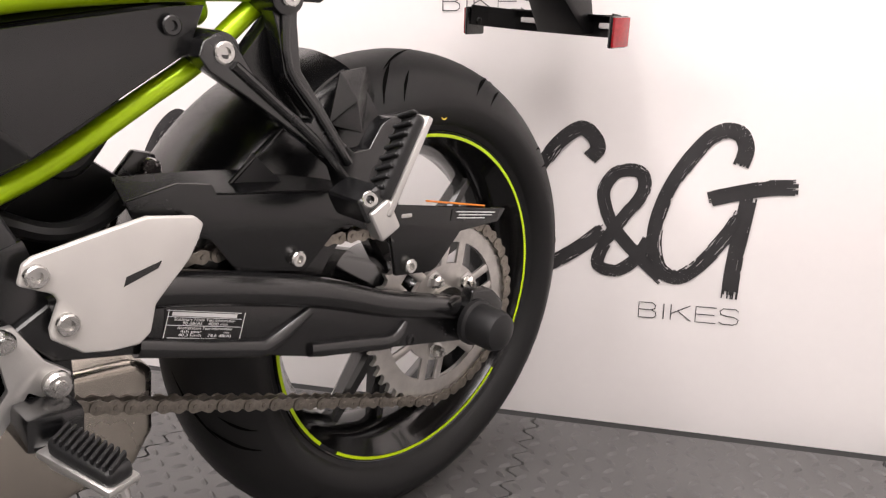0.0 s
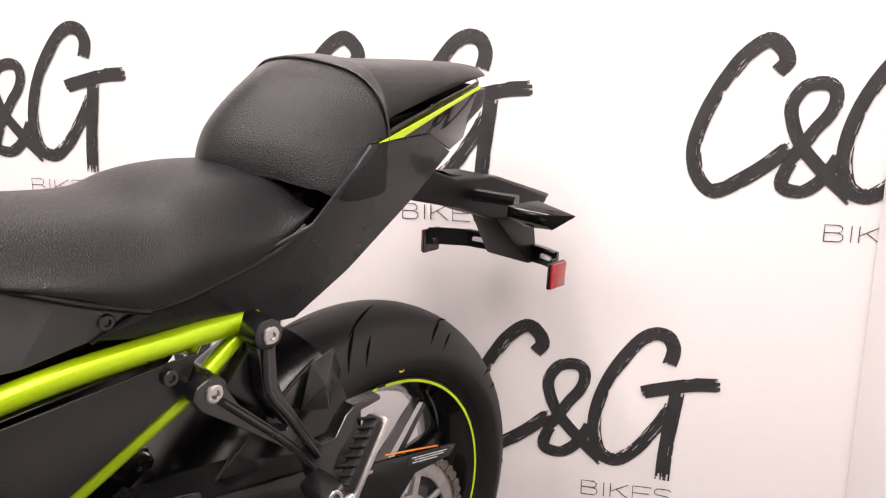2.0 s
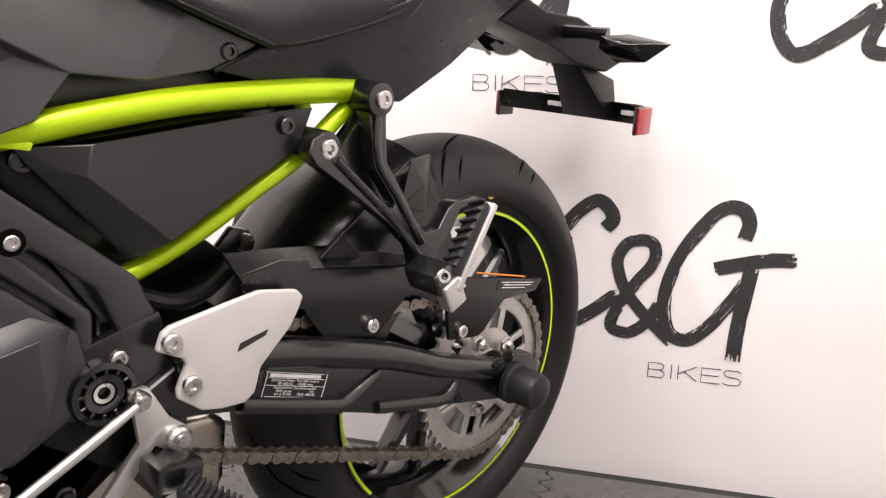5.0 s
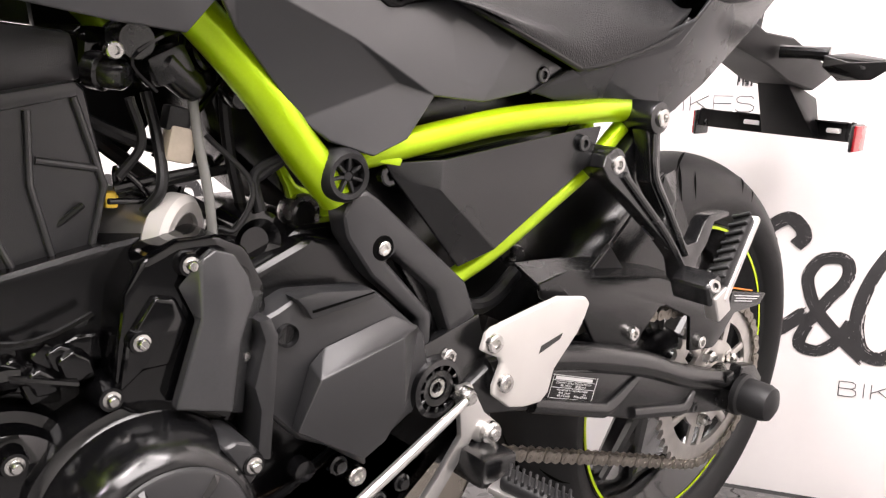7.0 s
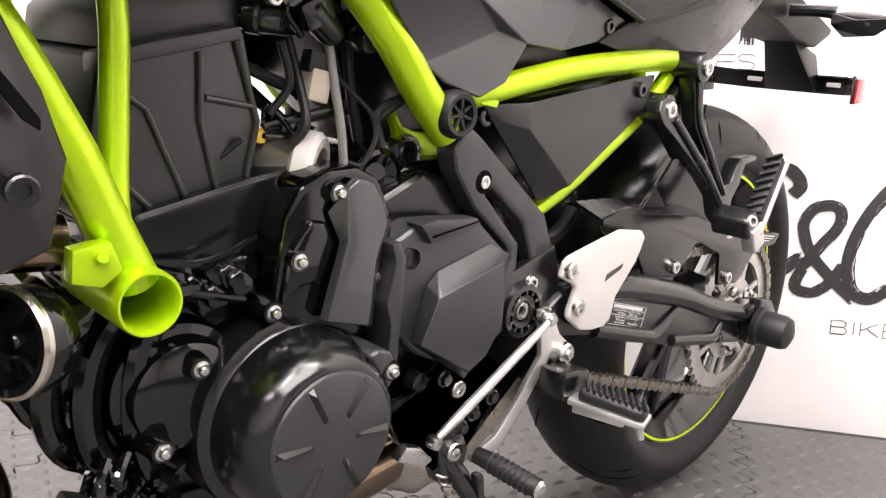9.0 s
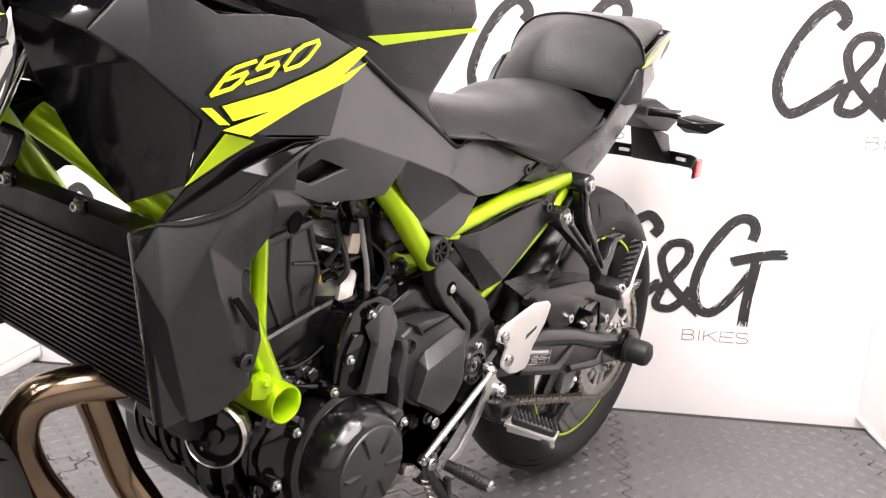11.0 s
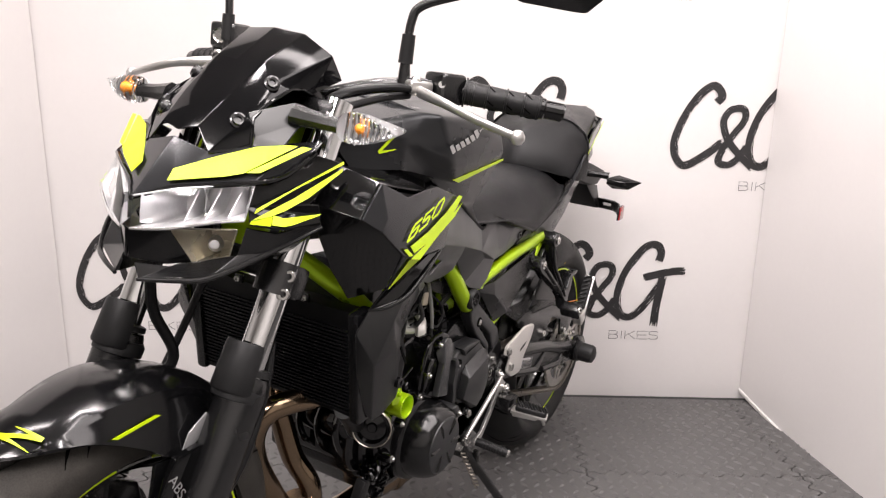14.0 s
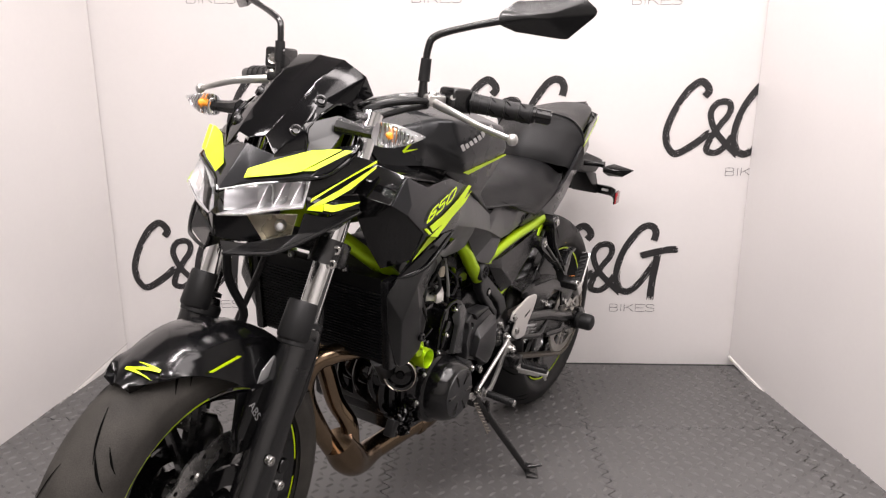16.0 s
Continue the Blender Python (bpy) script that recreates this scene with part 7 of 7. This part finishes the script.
for s in (1, -1):
    f = lambda pts: [(x, y * s, z) for x, y, z in pts]
    shroud = P("radiator_shroud", facets(f(SHROUD), SHROUD_FACES, 0.004, 0.004, 3), M_SHROUD, "graphite radiator shroud with lime stripes")
    part("shroud_front", facets(f(INNER), INNER_FACES, 0.004, 0.003, 3), M_GLOSS, shroud)
    part("shroud_cap", facets(f(((1.150, 0.130, 0.885), (1.144, 0.202, 0.867), (1.030, 0.206, 0.850), (0.930, 0.202, 0.834), (0.935, 0.158, 0.846), (1.010, 0.146, 0.866), (1.085, 0.112, 0.872))), ((0, 1, 2, 5, 6), (2, 3, 4, 5)), 0.003, 0.002), M_GLOSS, shroud)
    for quad in STRIPES:
        part("shroud_stripe", facets(f(quad), (tuple(range(len(quad))),), 0.0005, 0), M_DECAL, shroud, "lime shroud stripe")
    for line_ in DIGITS:
        part("model_digit", line_mesh(f(line_), 0.0031, (0.1, 0.97 * s, 0.2)), M_DECAL, shroud, "lime green model number digit")
    wing = P("shroud_wing", facets(f(WING), WING_FACES, 0.005, 0.005, 3), M_PANEL, "semi-gloss black lower shroud wing")
    part("wing_band", facets(f(BAND), BAND_FACES, 0.003, 0.003, 3), M_GLOSS, wing)
    part("wing_edge", tube(f(((1.112, 0.184, 0.678), (1.085, 0.196, 0.680), (1.052, 0.208, 0.693), (1.020, 0.213, 0.718), (0.985, 0.210, 0.738), (0.957, 0.205, 0.748))), (0.0015, 0.003, 0.0035, 0.0035, 0.003, 0.0015), 10, n=5), M_PLASTIC, wing)
    # hole and slot of the wing: near-black faces instead of openings
    part("arm_hole_shade", lathe([(0, 0.0), (0.0100, 0.0006), (0.0108, 0.0016), (0.0118, -0.001)], (0.9555, 0.1772 * s, 0.6647), (-0.25, 0.95 * s, -0.1), seg=20), M_RECESS_SHADE, wing)
    bolt(wing, 1.015, 0.190 * s, 0.540, 0.0085, 0.004, (0, s, 0), M_SATIN)
    part("wing_slot_shade", facets(f(SLOT), ((0, 1, 2, 3, 4),), 0.0015, 0), M_RECESS_SHADE, wing)
    part("inner_shroud", plate([(1.16, 0.86), (1.02, 0.83), (0.97, 0.77), (1.02, 0.74), (1.08, 0.77), (1.17, 0.80)], (0.10 if s > 0 else -0.125), (0.125 if s > 0 else -0.10), 0.004), M_DULL, wing)

# ---- headlight cowl and screen ----
COWL, COWL_FACES = ((1.381, 0.0, 0.834), (1.353, 0.034, 0.85), (1.301, 0.118, 0.867), (1.262, 0.132, 0.876), (1.214, 0.139, 0.903), (1.25, 0.132, 0.908), (1.275, 0.09, 0.906), (1.312, 0.051, 0.895), (1.318, 0.0, 0.907), (1.3407, 0.0347, 0.8608), (1.17, 0.12, 0.915)), ((0, 1, 9, 7, 8), (1, 2, 5, 9), (9, 5, 6, 7), (2, 3, 4, 5), (5, 4, 10, 6))
SIDE_C, SIDE_C_FACES = ((1.3, 0.1185, 0.866), (1.262, 0.1325, 0.875), (1.214, 0.1395, 0.902), (1.172, 0.158, 0.89), (1.238, 0.157, 0.841), (1.226, 0.162, 0.841), (1.22, 0.164, 0.825), (1.222, 0.165, 0.812), (1.284, 0.154, 0.813), (1.316, 0.129, 0.817), (1.312, 0.122, 0.838)), ((0, 1, 2, 3, 10), (3, 4, 10), (4, 5, 6, 10), (6, 8, 10), (8, 9, 10), (6, 7, 8))
CHIN, CHIN_FACES = ((1.384, 0.02, 0.737), (1.343, 0.095, 0.749), (1.291, 0.136, 0.78), (1.222, 0.166, 0.811), (1.226, 0.162, 0.817), (1.284, 0.146, 0.806), (1.313, 0.11, 0.776), (1.33, 0.055, 0.757), (1.356, 0.04, 0.753), (1.384, 0.012, 0.756), (1.31, 0.02, 0.74), (1.28, 0.09, 0.745), (1.23, 0.13, 0.775), (1.316, 0.124, 0.812)), ((9, 8, 0), (8, 7, 1, 0), (7, 6, 1), (6, 2, 1), (6, 13, 5, 2), (5, 4, 3, 2), (0, 1, 11, 10), (1, 2, 12, 11), (2, 3, 12))
LENS, LENS_FACES = ((1.386, 0.008, 0.837), (1.352, 0.052, 0.851), (1.301, 0.119, 0.865), (1.321, 0.124, 0.824), (1.34, 0.098, 0.819), (1.368, 0.052, 0.805), (1.39, 0.008, 0.799)), ((0, 1, 5, 6), (1, 2, 3, 4, 5))
LOW = ((1.363, 0.046, 0.802), (1.322, 0.114, 0.809), (1.314, 0.096, 0.768), (1.33, 0.054, 0.756))
TOP_STRIPES = (((1.3555, 0.0304, 0.8577), (1.3426, 0.0264, 0.8707), (1.3099, 0.0591, 0.8886), (1.2761, 0.0959, 0.906), (1.2554, 0.1293, 0.9127), (1.251, 0.14, 0.9129), (1.3062, 0.1043, 0.8758), (1.319, 0.0875, 0.8702)), ((1.3041, 0.1068, 0.8768), (1.2488, 0.1454, 0.913), (1.2446, 0.1571, 0.9126), (1.2959, 0.1217, 0.8789)))
CHEVRONS = (((1.3122, 0.1313, 0.8315), (1.3074, 0.1301, 0.837), (1.1755, 0.1592, 0.8934), (1.1763, 0.161, 0.89), (1.2529, 0.1432, 0.8587)), ((1.3173, 0.1327, 0.8245), (1.2565, 0.1468, 0.8494), (1.1798, 0.162, 0.8849), (1.1823, 0.1634, 0.8808), (1.239, 0.1555, 0.8495), (1.2743, 0.1475, 0.8347), (1.2952, 0.1415, 0.828)), ((1.3189, 0.1304, 0.8194), (1.3158, 0.1308, 0.8234), (1.2939, 0.1442, 0.8285), (1.2982, 0.1463, 0.8174)), ((1.2998, 0.1488, 0.8198), (1.2907, 0.1429, 0.8296), (1.2786, 0.1501, 0.8261), (1.2234, 0.1656, 0.8289), (1.228, 0.1657, 0.8272), (1.2723, 0.159, 0.8186), (1.2848, 0.156, 0.8173)))


def toward(pts, c, t):
    """The points drawn towards c by the share t."""
    return [tuple(p[m] + (c[m] - p[m]) * t for m in range(3)) for p in pts]


for s in (1, -1):
    f = lambda pts: [(x, y * s, z) for x, y, z in pts]
    if s > 0:
        bm_ = facets(COWL, COWL_FACES, 0, 0)
        mirror_y(bm_)
        shell(bm_, 0.004)
        bevel(bm_, 0.004, 3, 12)
        cowl_f = S("headlight_cowl", bm_, M_SHROUD, "graphite headlight cowl with lime stripes")
    S("cowl_side", facets(f(SIDE_C), SIDE_C_FACES, 0.004, 0.003, 3), M_GLOSS, "", cowl_f)
    S("cowl_border", tube(f(((1.381, 0.0, 0.833), (1.366, 0.018, 0.841), (1.353, 0.034, 0.849), (1.301, 0.119, 0.866), (1.262, 0.134, 0.875), (1.214, 0.141, 0.903))), 0.0035, 8, n=2), M_GLOSS, "", cowl_f)
    for quad in TOP_STRIPES:
        S("cowl_stripe", facets(f(quad), (tuple(range(len(quad))),), 0.0005, 0), M_DECAL, "lime green cowl stripe", cowl_f)
    for quad in CHEVRONS:
        S("chevron", facets(f(quad), (tuple(range(len(quad))),), 0.0004, 0), M_DECAL, "lime green chevron", cowl_f)
    S("chin", facets(f(CHIN), CHIN_FACES, 0.004, 0.004, 3), M_CHIN, "", cowl_f)
    S("chin_lip", tube(f(((1.385, 0.019, 0.736), (1.366, 0.062, 0.741), (1.343, 0.096, 0.748), (1.291, 0.137, 0.779), (1.222, 0.167, 0.811))), (0.0025, 0.0035, 0.0038, 0.0035, 0.002), 10, n=4), M_CHIN, "", cowl_f)
    lampb = S("headlight", facets(f(list(LENS) + toward((LENS[0], LENS[2], LENS[3], LENS[6]), (1.25, 0.05, 0.835), 0.5)), ((0, 1, 2, 8, 7), (2, 3, 9, 8), (3, 4, 5, 6, 10, 9), (7, 8, 9, 10)), 0.002, 0.001), M_REFL, "clear twin headlight with chromed reflectors")
    for k in range(3):
        t = 0.50 + 0.20 * k
        a_, b_ = Vector((1.378 - 0.080 * t, 0.014 + 0.100 * t, 0.838 + 0.022 * t)), Vector((1.384 - 0.062 * t, 0.012 + 0.105 * t, 0.803 + 0.014 * t))
        in_ = Vector((-0.034, -0.012, 0.002))
        S("reflector_slat", facets(f([tuple(a_ + in_ * 0.25), tuple(b_ + in_ * 0.25 + Vector((0.006, -0.006, 0))), tuple(b_ + in_), tuple(a_ + in_)]), ((0, 1, 2, 3),), 0.002, 0.0006), M_REFL, "", lampb)
    S("reflector_bowl", sheet([f([(1.376 - 0.055 * u - 0.045 * (1 - (2 * v - 1) ** 2) * (1 - (2 * u - 1) ** 2), 0.012 + 0.048 * u, 0.805 + 0.004 * u + v * (0.033 + 0.008 * u)) for v in (0, 0.25, 0.5, 0.75, 1)]) for u in (0, 0.25, 0.5, 0.75, 1)], 0.001, 3, 3), M_REFL, "", lampb)
    ob = S("lens", facets(f(LENS), LENS_FACES, 0.002, 0.001), M_CLEAR, "", lampb)
    S("lens_bar", tube(f(((1.389, 0.008, 0.7975), (1.369, 0.051, 0.8035), (1.341, 0.098, 0.8175), (1.321, 0.124, 0.8225))), 0.0020, 8, n=3), M_LAMP, "", lampb)
    S("low_lamp", facets(f(list(LOW) + toward(LOW, (1.26, 0.06, 0.785), 0.55)), ((0, 1, 5, 4), (1, 2, 6, 5), (2, 3, 7, 6), (3, 0, 4, 7), (4, 5, 6, 7)), 0.002, 0.001), M_LOWLAMP, "", lampb)
    S("low_bulb", lathe([(0, 0.014), (0.006, 0.012), (0.009, 0.0), (0.006, -0.008)], (1.316, 0.076 * s, 0.784), (0.75, 0.6 * s, 0.1), seg=20), M_REFL, "", lampb)
    ob2 = S("low_lens", facets(f(LOW), ((0, 1, 2, 3),), 0.002, 0.001), M_CLEAR, "", lampb)
    S("low_bar", tube(f(((1.331, 0.053, 0.755), (1.315, 0.096, 0.767))), 0.0022, 8, n=1), M_LAMP, "", lampb)
    S("lamp_bezel", facets(f(((1.389, 0.0, 0.797), (1.363, 0.045, 0.801), (1.329, 0.053, 0.756), (1.356, 0.036, 0.754), (1.384, 0.004, 0.760))), ((0, 1, 2, 3, 4),), 0.003, 0.001), M_GLOSS, "", lampb)
    ob.visible_shadow = ob2.visible_shadow = False
    S("screen_pod", facets(f(((1.270, 0.074, 0.946), (1.214, 0.104, 0.963), (1.271, 0.088, 0.918), (1.276, 0.089, 0.904), (1.252, 0.120, 0.911), (1.216, 0.118, 0.940), (1.225, 0.086, 0.955))), ((0, 1, 2), (2, 1, 5), (2, 5, 4, 3), (0, 6, 1)), 0.008, 0.002), M_PANEL, "", cowl_f)
    ind = S("front_indicator", tube(f(((1.222, 0.108, 0.948), (1.218, 0.140, 0.945), (1.216, 0.176, 0.943))), (0.016, 0.0125, 0.011), 8, n=2, flat=0.8), M_PLASTIC, "clear front indicator with amber bulb")
    q = S("indicator_lens", tube(f(((1.214, 0.174, 0.943), (1.212, 0.182, 0.943), (1.209, 0.205, 0.943), (1.204, 0.235, 0.945), (1.200, 0.262, 0.949))), (0.013, 0.0195, 0.0200, 0.0125, 0.0020), 20, n=4, flat=0.95), M_CLEAR, "", ind)
    q.visible_shadow = False
    S("indicator_shell", tube(f(((1.206, 0.170, 0.943), (1.202, 0.182, 0.943), (1.199, 0.205, 0.943), (1.198, 0.235, 0.945), (1.198, 0.258, 0.949))), (0.012, 0.0180, 0.0183, 0.0110, 0.0010), 16, n=3, flat=0.25), M_REFL, "", ind)
    for k in range(9):
        y_ = 0.182 + 0.0075 * k
        r_ = 0.0172 - 0.00012 * k - 0.0135 * max(0.0, (k - 2) / 6.5)
        S("indicator_flute", tube(f(((1.2075, y_, 0.943 + r_), (1.2050, y_ + 0.003, 0.944), (1.2075, y_, 0.943 - r_))), 0.0024, 6, n=2), M_LAMP, "", ind)
    S("indicator_bulb", lathe([(0, 0.007), (0.003, 0.006), (0.0050, 0.0), (0.003, -0.006), (0, -0.007)], (1.211, 0.204 * s, 0.943), (0.4, 0.9 * s, 0), seg=16), M_AMBER, "amber bulb", ind)
    # bars, grip, switchgear, lever, mirror
    bar = S("handlebar", tube(f(((1.105, 0.0, 0.968), (1.100, 0.060, 0.970), (1.070, 0.130, 0.992), (1.020, 0.190, 1.000), (0.980, 0.250, 0.997), (0.930, 0.365, 0.987))), 0.011, 14), M_SATIN, "black handlebar half with ribbed grip")
    S("grip", tube(f(((0.988, 0.228, 0.998), (0.962, 0.285, 0.993), (0.942, 0.332, 0.989))), (0.0178, 0.0165, 0.0172), 20, n=4), M_RUBBERP, "", bar)
    for t in (0.02, 0.08, 0.13, 0.30, 0.55, 0.78, 0.97):
        c_ = Vector((0.988 - 0.046 * t, (0.228 + 0.104 * t) * s, 0.998 - 0.009 * t))
        w_ = 0.0182 if t > 0.05 else 0.0215
        S("grip_rib", lathe([(0.0160, -0.0018), (w_, -0.0012), (w_, 0.0012), (0.0160, 0.0018)], c_, (-0.42, 0.9 * s, -0.08), seg=24), M_RUBBERP, "", bar)
    for k in range(9):
        t, a_ = 0.40 + 0.24 * (k % 3), radians(40 + 70 * (k // 3))
        pts = [Vector((0.988 - 0.046 * u + 0.0170 * math.sin(a_ + v), (0.228 + 0.104 * u) * s, 0.998 - 0.009 * u + 0.0170 * math.cos(a_ + v))) for u, v in ((t - 0.05, -0.25), (t, 0.0), (t + 0.05, 0.25))]
        S("grip_groove_shade", tube(pts, 0.0013, 6, n=1), M_RECESS_SHADE, "", bar)
    S("bar_end", lathe([(0, 0.032), (0.011, 0.032), (0.0135, 0.029), (0.0135, 0.004), (0.0155, 0.002), (0.0155, -0.004)], (0.941, 0.335 * s, 0.989), (-0.4, 0.91 * s, -0.08), seg=24), M_CASE, "", bar)
    S("switch_housing", box(1.006, 0.206 * s, 1.000, 0.046, 0.046, 0.044, 0.008, 3, rot=(0, 0, -22 * s)), M_SATIN, "", bar)
    S("switch_button", lathe([(0, 0.004), (0.005, 0.004), (0.006, 0)], (1.030, 0.214 * s, 1.005), (1, 0.4 * s, 0.2), seg=14), M_STEEL, "", bar)
    lev = S("clutch_lever" if s > 0 else "brake_lever", tube(f(((1.040, 0.176, 0.994), (1.062, 0.205, 0.990), (1.082, 0.250, 0.982), (1.086, 0.300, 0.968), (1.076, 0.350, 0.955))), (0.009, 0.0085, 0.0068, 0.006, 0.0055), 14, flat=0.7), M_ALU, "polished aluminium hand lever")
    S("lever_ball", lathe([(0, 0.0105), (0.006, 0.009), (0.0095, 0.003), (0.0095, -0.003), (0.006, -0.009), (0, -0.0105)], (1.073, 0.357 * s, 0.953), (0, 0, 1), seg=20), M_ALU, "", lev)
    S("lever_perch", box(1.040, 0.172 * s, 0.998, 0.040, 0.050, 0.018, 0.006, 3, rot=(0, 0, -25 * s)), M_ALU if s > 0 else M_SATIN, "", lev)
    S("perch_bolt", lathe([(0, 0.006), (0.006, 0.006), (0.008, 0.003), (0.008, -0.02)], (1.052, 0.184 * s, 1.006), (0, 0, 1), seg=16), M_STEEL, "", lev)
    mir = S("mirror", tube(f(((1.055, 0.165, 1.000), (1.056, 0.165, 1.040), (1.055, 0.167, 1.085), (1.050, 0.178, 1.108), (1.035, 0.230, 1.128), (1.018, 0.290, 1.146))), (0.0095, 0.0065, 0.0065, 0.0065, 0.006, 0.007), 12), M_SATIN, "black rear-view mirror on a bent stem")
    S("stem_boot", tube(f(((1.056, 0.165, 1.028), (1.056, 0.166, 1.068))), (0.0105, 0.0095), 16, n=1), M_RUBBERP, "", mir)
    S("mirror_shell", facets(f(((1.026, 0.282, 1.160), (1.030, 0.280, 1.136), (1.000, 0.300, 1.182), (0.930, 0.400, 1.200), (0.908, 0.424, 1.178), (0.945, 0.380, 1.122), (1.000, 0.305, 1.126), (1.002, 0.350, 1.158), (0.985, 0.285, 1.155))), ((0, 2, 7), (2, 3, 7), (3, 4, 7), (4, 5, 7), (5, 6, 7), (6, 1, 7), (1, 0, 7), (0, 8, 2), (2, 8, 3), (3, 8, 4), (4, 8, 5), (5, 8, 6), (6, 8, 1), (1, 8, 0)), 0, 0.006, 3), M_PLASTIC, "", mir)
SCREEN, SCREEN_FACES = ((1.315, 0.0, 0.916), (1.309, 0.03, 0.922), (1.312, 0.052, 0.893), (1.274, 0.086, 0.906), (1.268, 0.036, 0.96), (1.276, 0.064, 0.934), (1.268, 0.08, 0.938), (1.208, 0.042, 1.008), (1.22, 0.067, 0.982), (1.198, 0.081, 0.977), (1.143, 0.0, 1.055), (1.139, 0.05, 1.051), (1.118, 0.085, 1.026), (1.098, 0.091, 0.993), (1.158, 0.084, 0.971), (1.276, 0.0, 0.957), (1.214, 0.0, 1.007)), ((0, 1, 4, 15), (1, 2, 5, 4), (2, 3, 6, 5), (15, 4, 7, 16), (4, 5, 8, 7), (5, 6, 9, 8), (16, 7, 11, 10), (7, 8, 12, 11), (8, 9, 14, 12), (12, 14, 13))
bm_ = facets(SCREEN, SCREEN_FACES, 0, 0)
mirror_y(bm_)
shell(bm_, 0.004)
bevel(bm_, 0.0022, 2, 9)
screen = S("flyscreen", bm_, M_SCREEN, "smoked black flyscreen with four bolts", angle=20)
for s in (1, -1):
    for x_, y_, z_ in ((1.276, 0.064, 0.934), (1.220, 0.067, 0.982)):
        S("screen_bolt", lathe([(0, 0.002), (0.0035, 0.002), (0.004, 0.005), (0.0065, 0.0055), (0.008, 0.003), (0.0105, 0.002), (0.0105, -0.004)], (x_, y_ * s, z_), (0.6, 0.70 * s, 0.42), seg=18), M_SATIN, "", screen)
    S("screen_lip", tube([(x, y * s, z) for x, y, z in ((1.312, 0.052, 0.893), (1.275, 0.086, 0.906), (1.268, 0.081, 0.939), (1.198, 0.082, 0.977), (1.160, 0.085, 0.972))], 0.0024, 8, n=2), M_GLOSS, "", screen)
S("meter", box(1.135, 0, 0.985, 0.03, 0.15, 0.075, 0.01, rot=(0, 35, 0)), M_PLASTIC, "black instrument pod")
res = S("brake_reservoir", box(1.038, -0.176, 1.035, 0.045, 0.050, 0.040, 0.008, 3), M_SATIN, "black brake fluid reservoir")
S("reservoir_window", lathe([(0, 0.002), (0.009, 0.002), (0.0115, 0.004), (0.012, 0)], (1.061, -0.176, 1.034), (1, 0.2, 0), seg=22), M_STEEL, "", res)
for k, pts in enumerate((((1.10, 0.09, 0.955), (1.16, 0.11, 0.95), (1.16, 0.02, 0.90), (1.13, 0.0, 0.86)), ((1.045, 0.17, 0.985), (1.10, 0.15, 0.975), (1.14, 0.10, 0.945), (1.12, 0.06, 0.90)), ((1.03, 0.19, 0.99), (1.09, 0.17, 0.995), (1.135, 0.11, 0.975), (1.12, 0.05, 0.93)), ((1.30, -0.05, 0.76), (1.285, -0.06, 0.66), (1.25, -0.05, 0.58), (1.28, -0.07, 0.53)), ((1.05, -0.16, 0.99), (1.13, -0.13, 0.96), (1.18, -0.05, 0.86), (1.21, -0.02, 0.76)))):
    S("cable", tube(pts, 0.0055 if k != 3 else 0.008, 10), M_RUBBERP, "black control cable")
part("tank_bolt", bolt_bm(1.045, 0.094, 0.871, 0.010, 0.006), M_SATIN, tank)
part("tank_front_trim", facets(((1.10, 0.060, 0.885), (1.06, 0.104, 0.880), (0.99, 0.140, 0.868), (0.935, 0.168, 0.855), (0.94, 0.160, 0.848), (1.00, 0.132, 0.850), (1.06, 0.098, 0.850), (1.10, 0.07, 0.84)), ((0, 1, 6, 7), (1, 2, 5, 6), (2, 3, 4, 5)), 0.006, 0.002), M_GLOSS, tank)
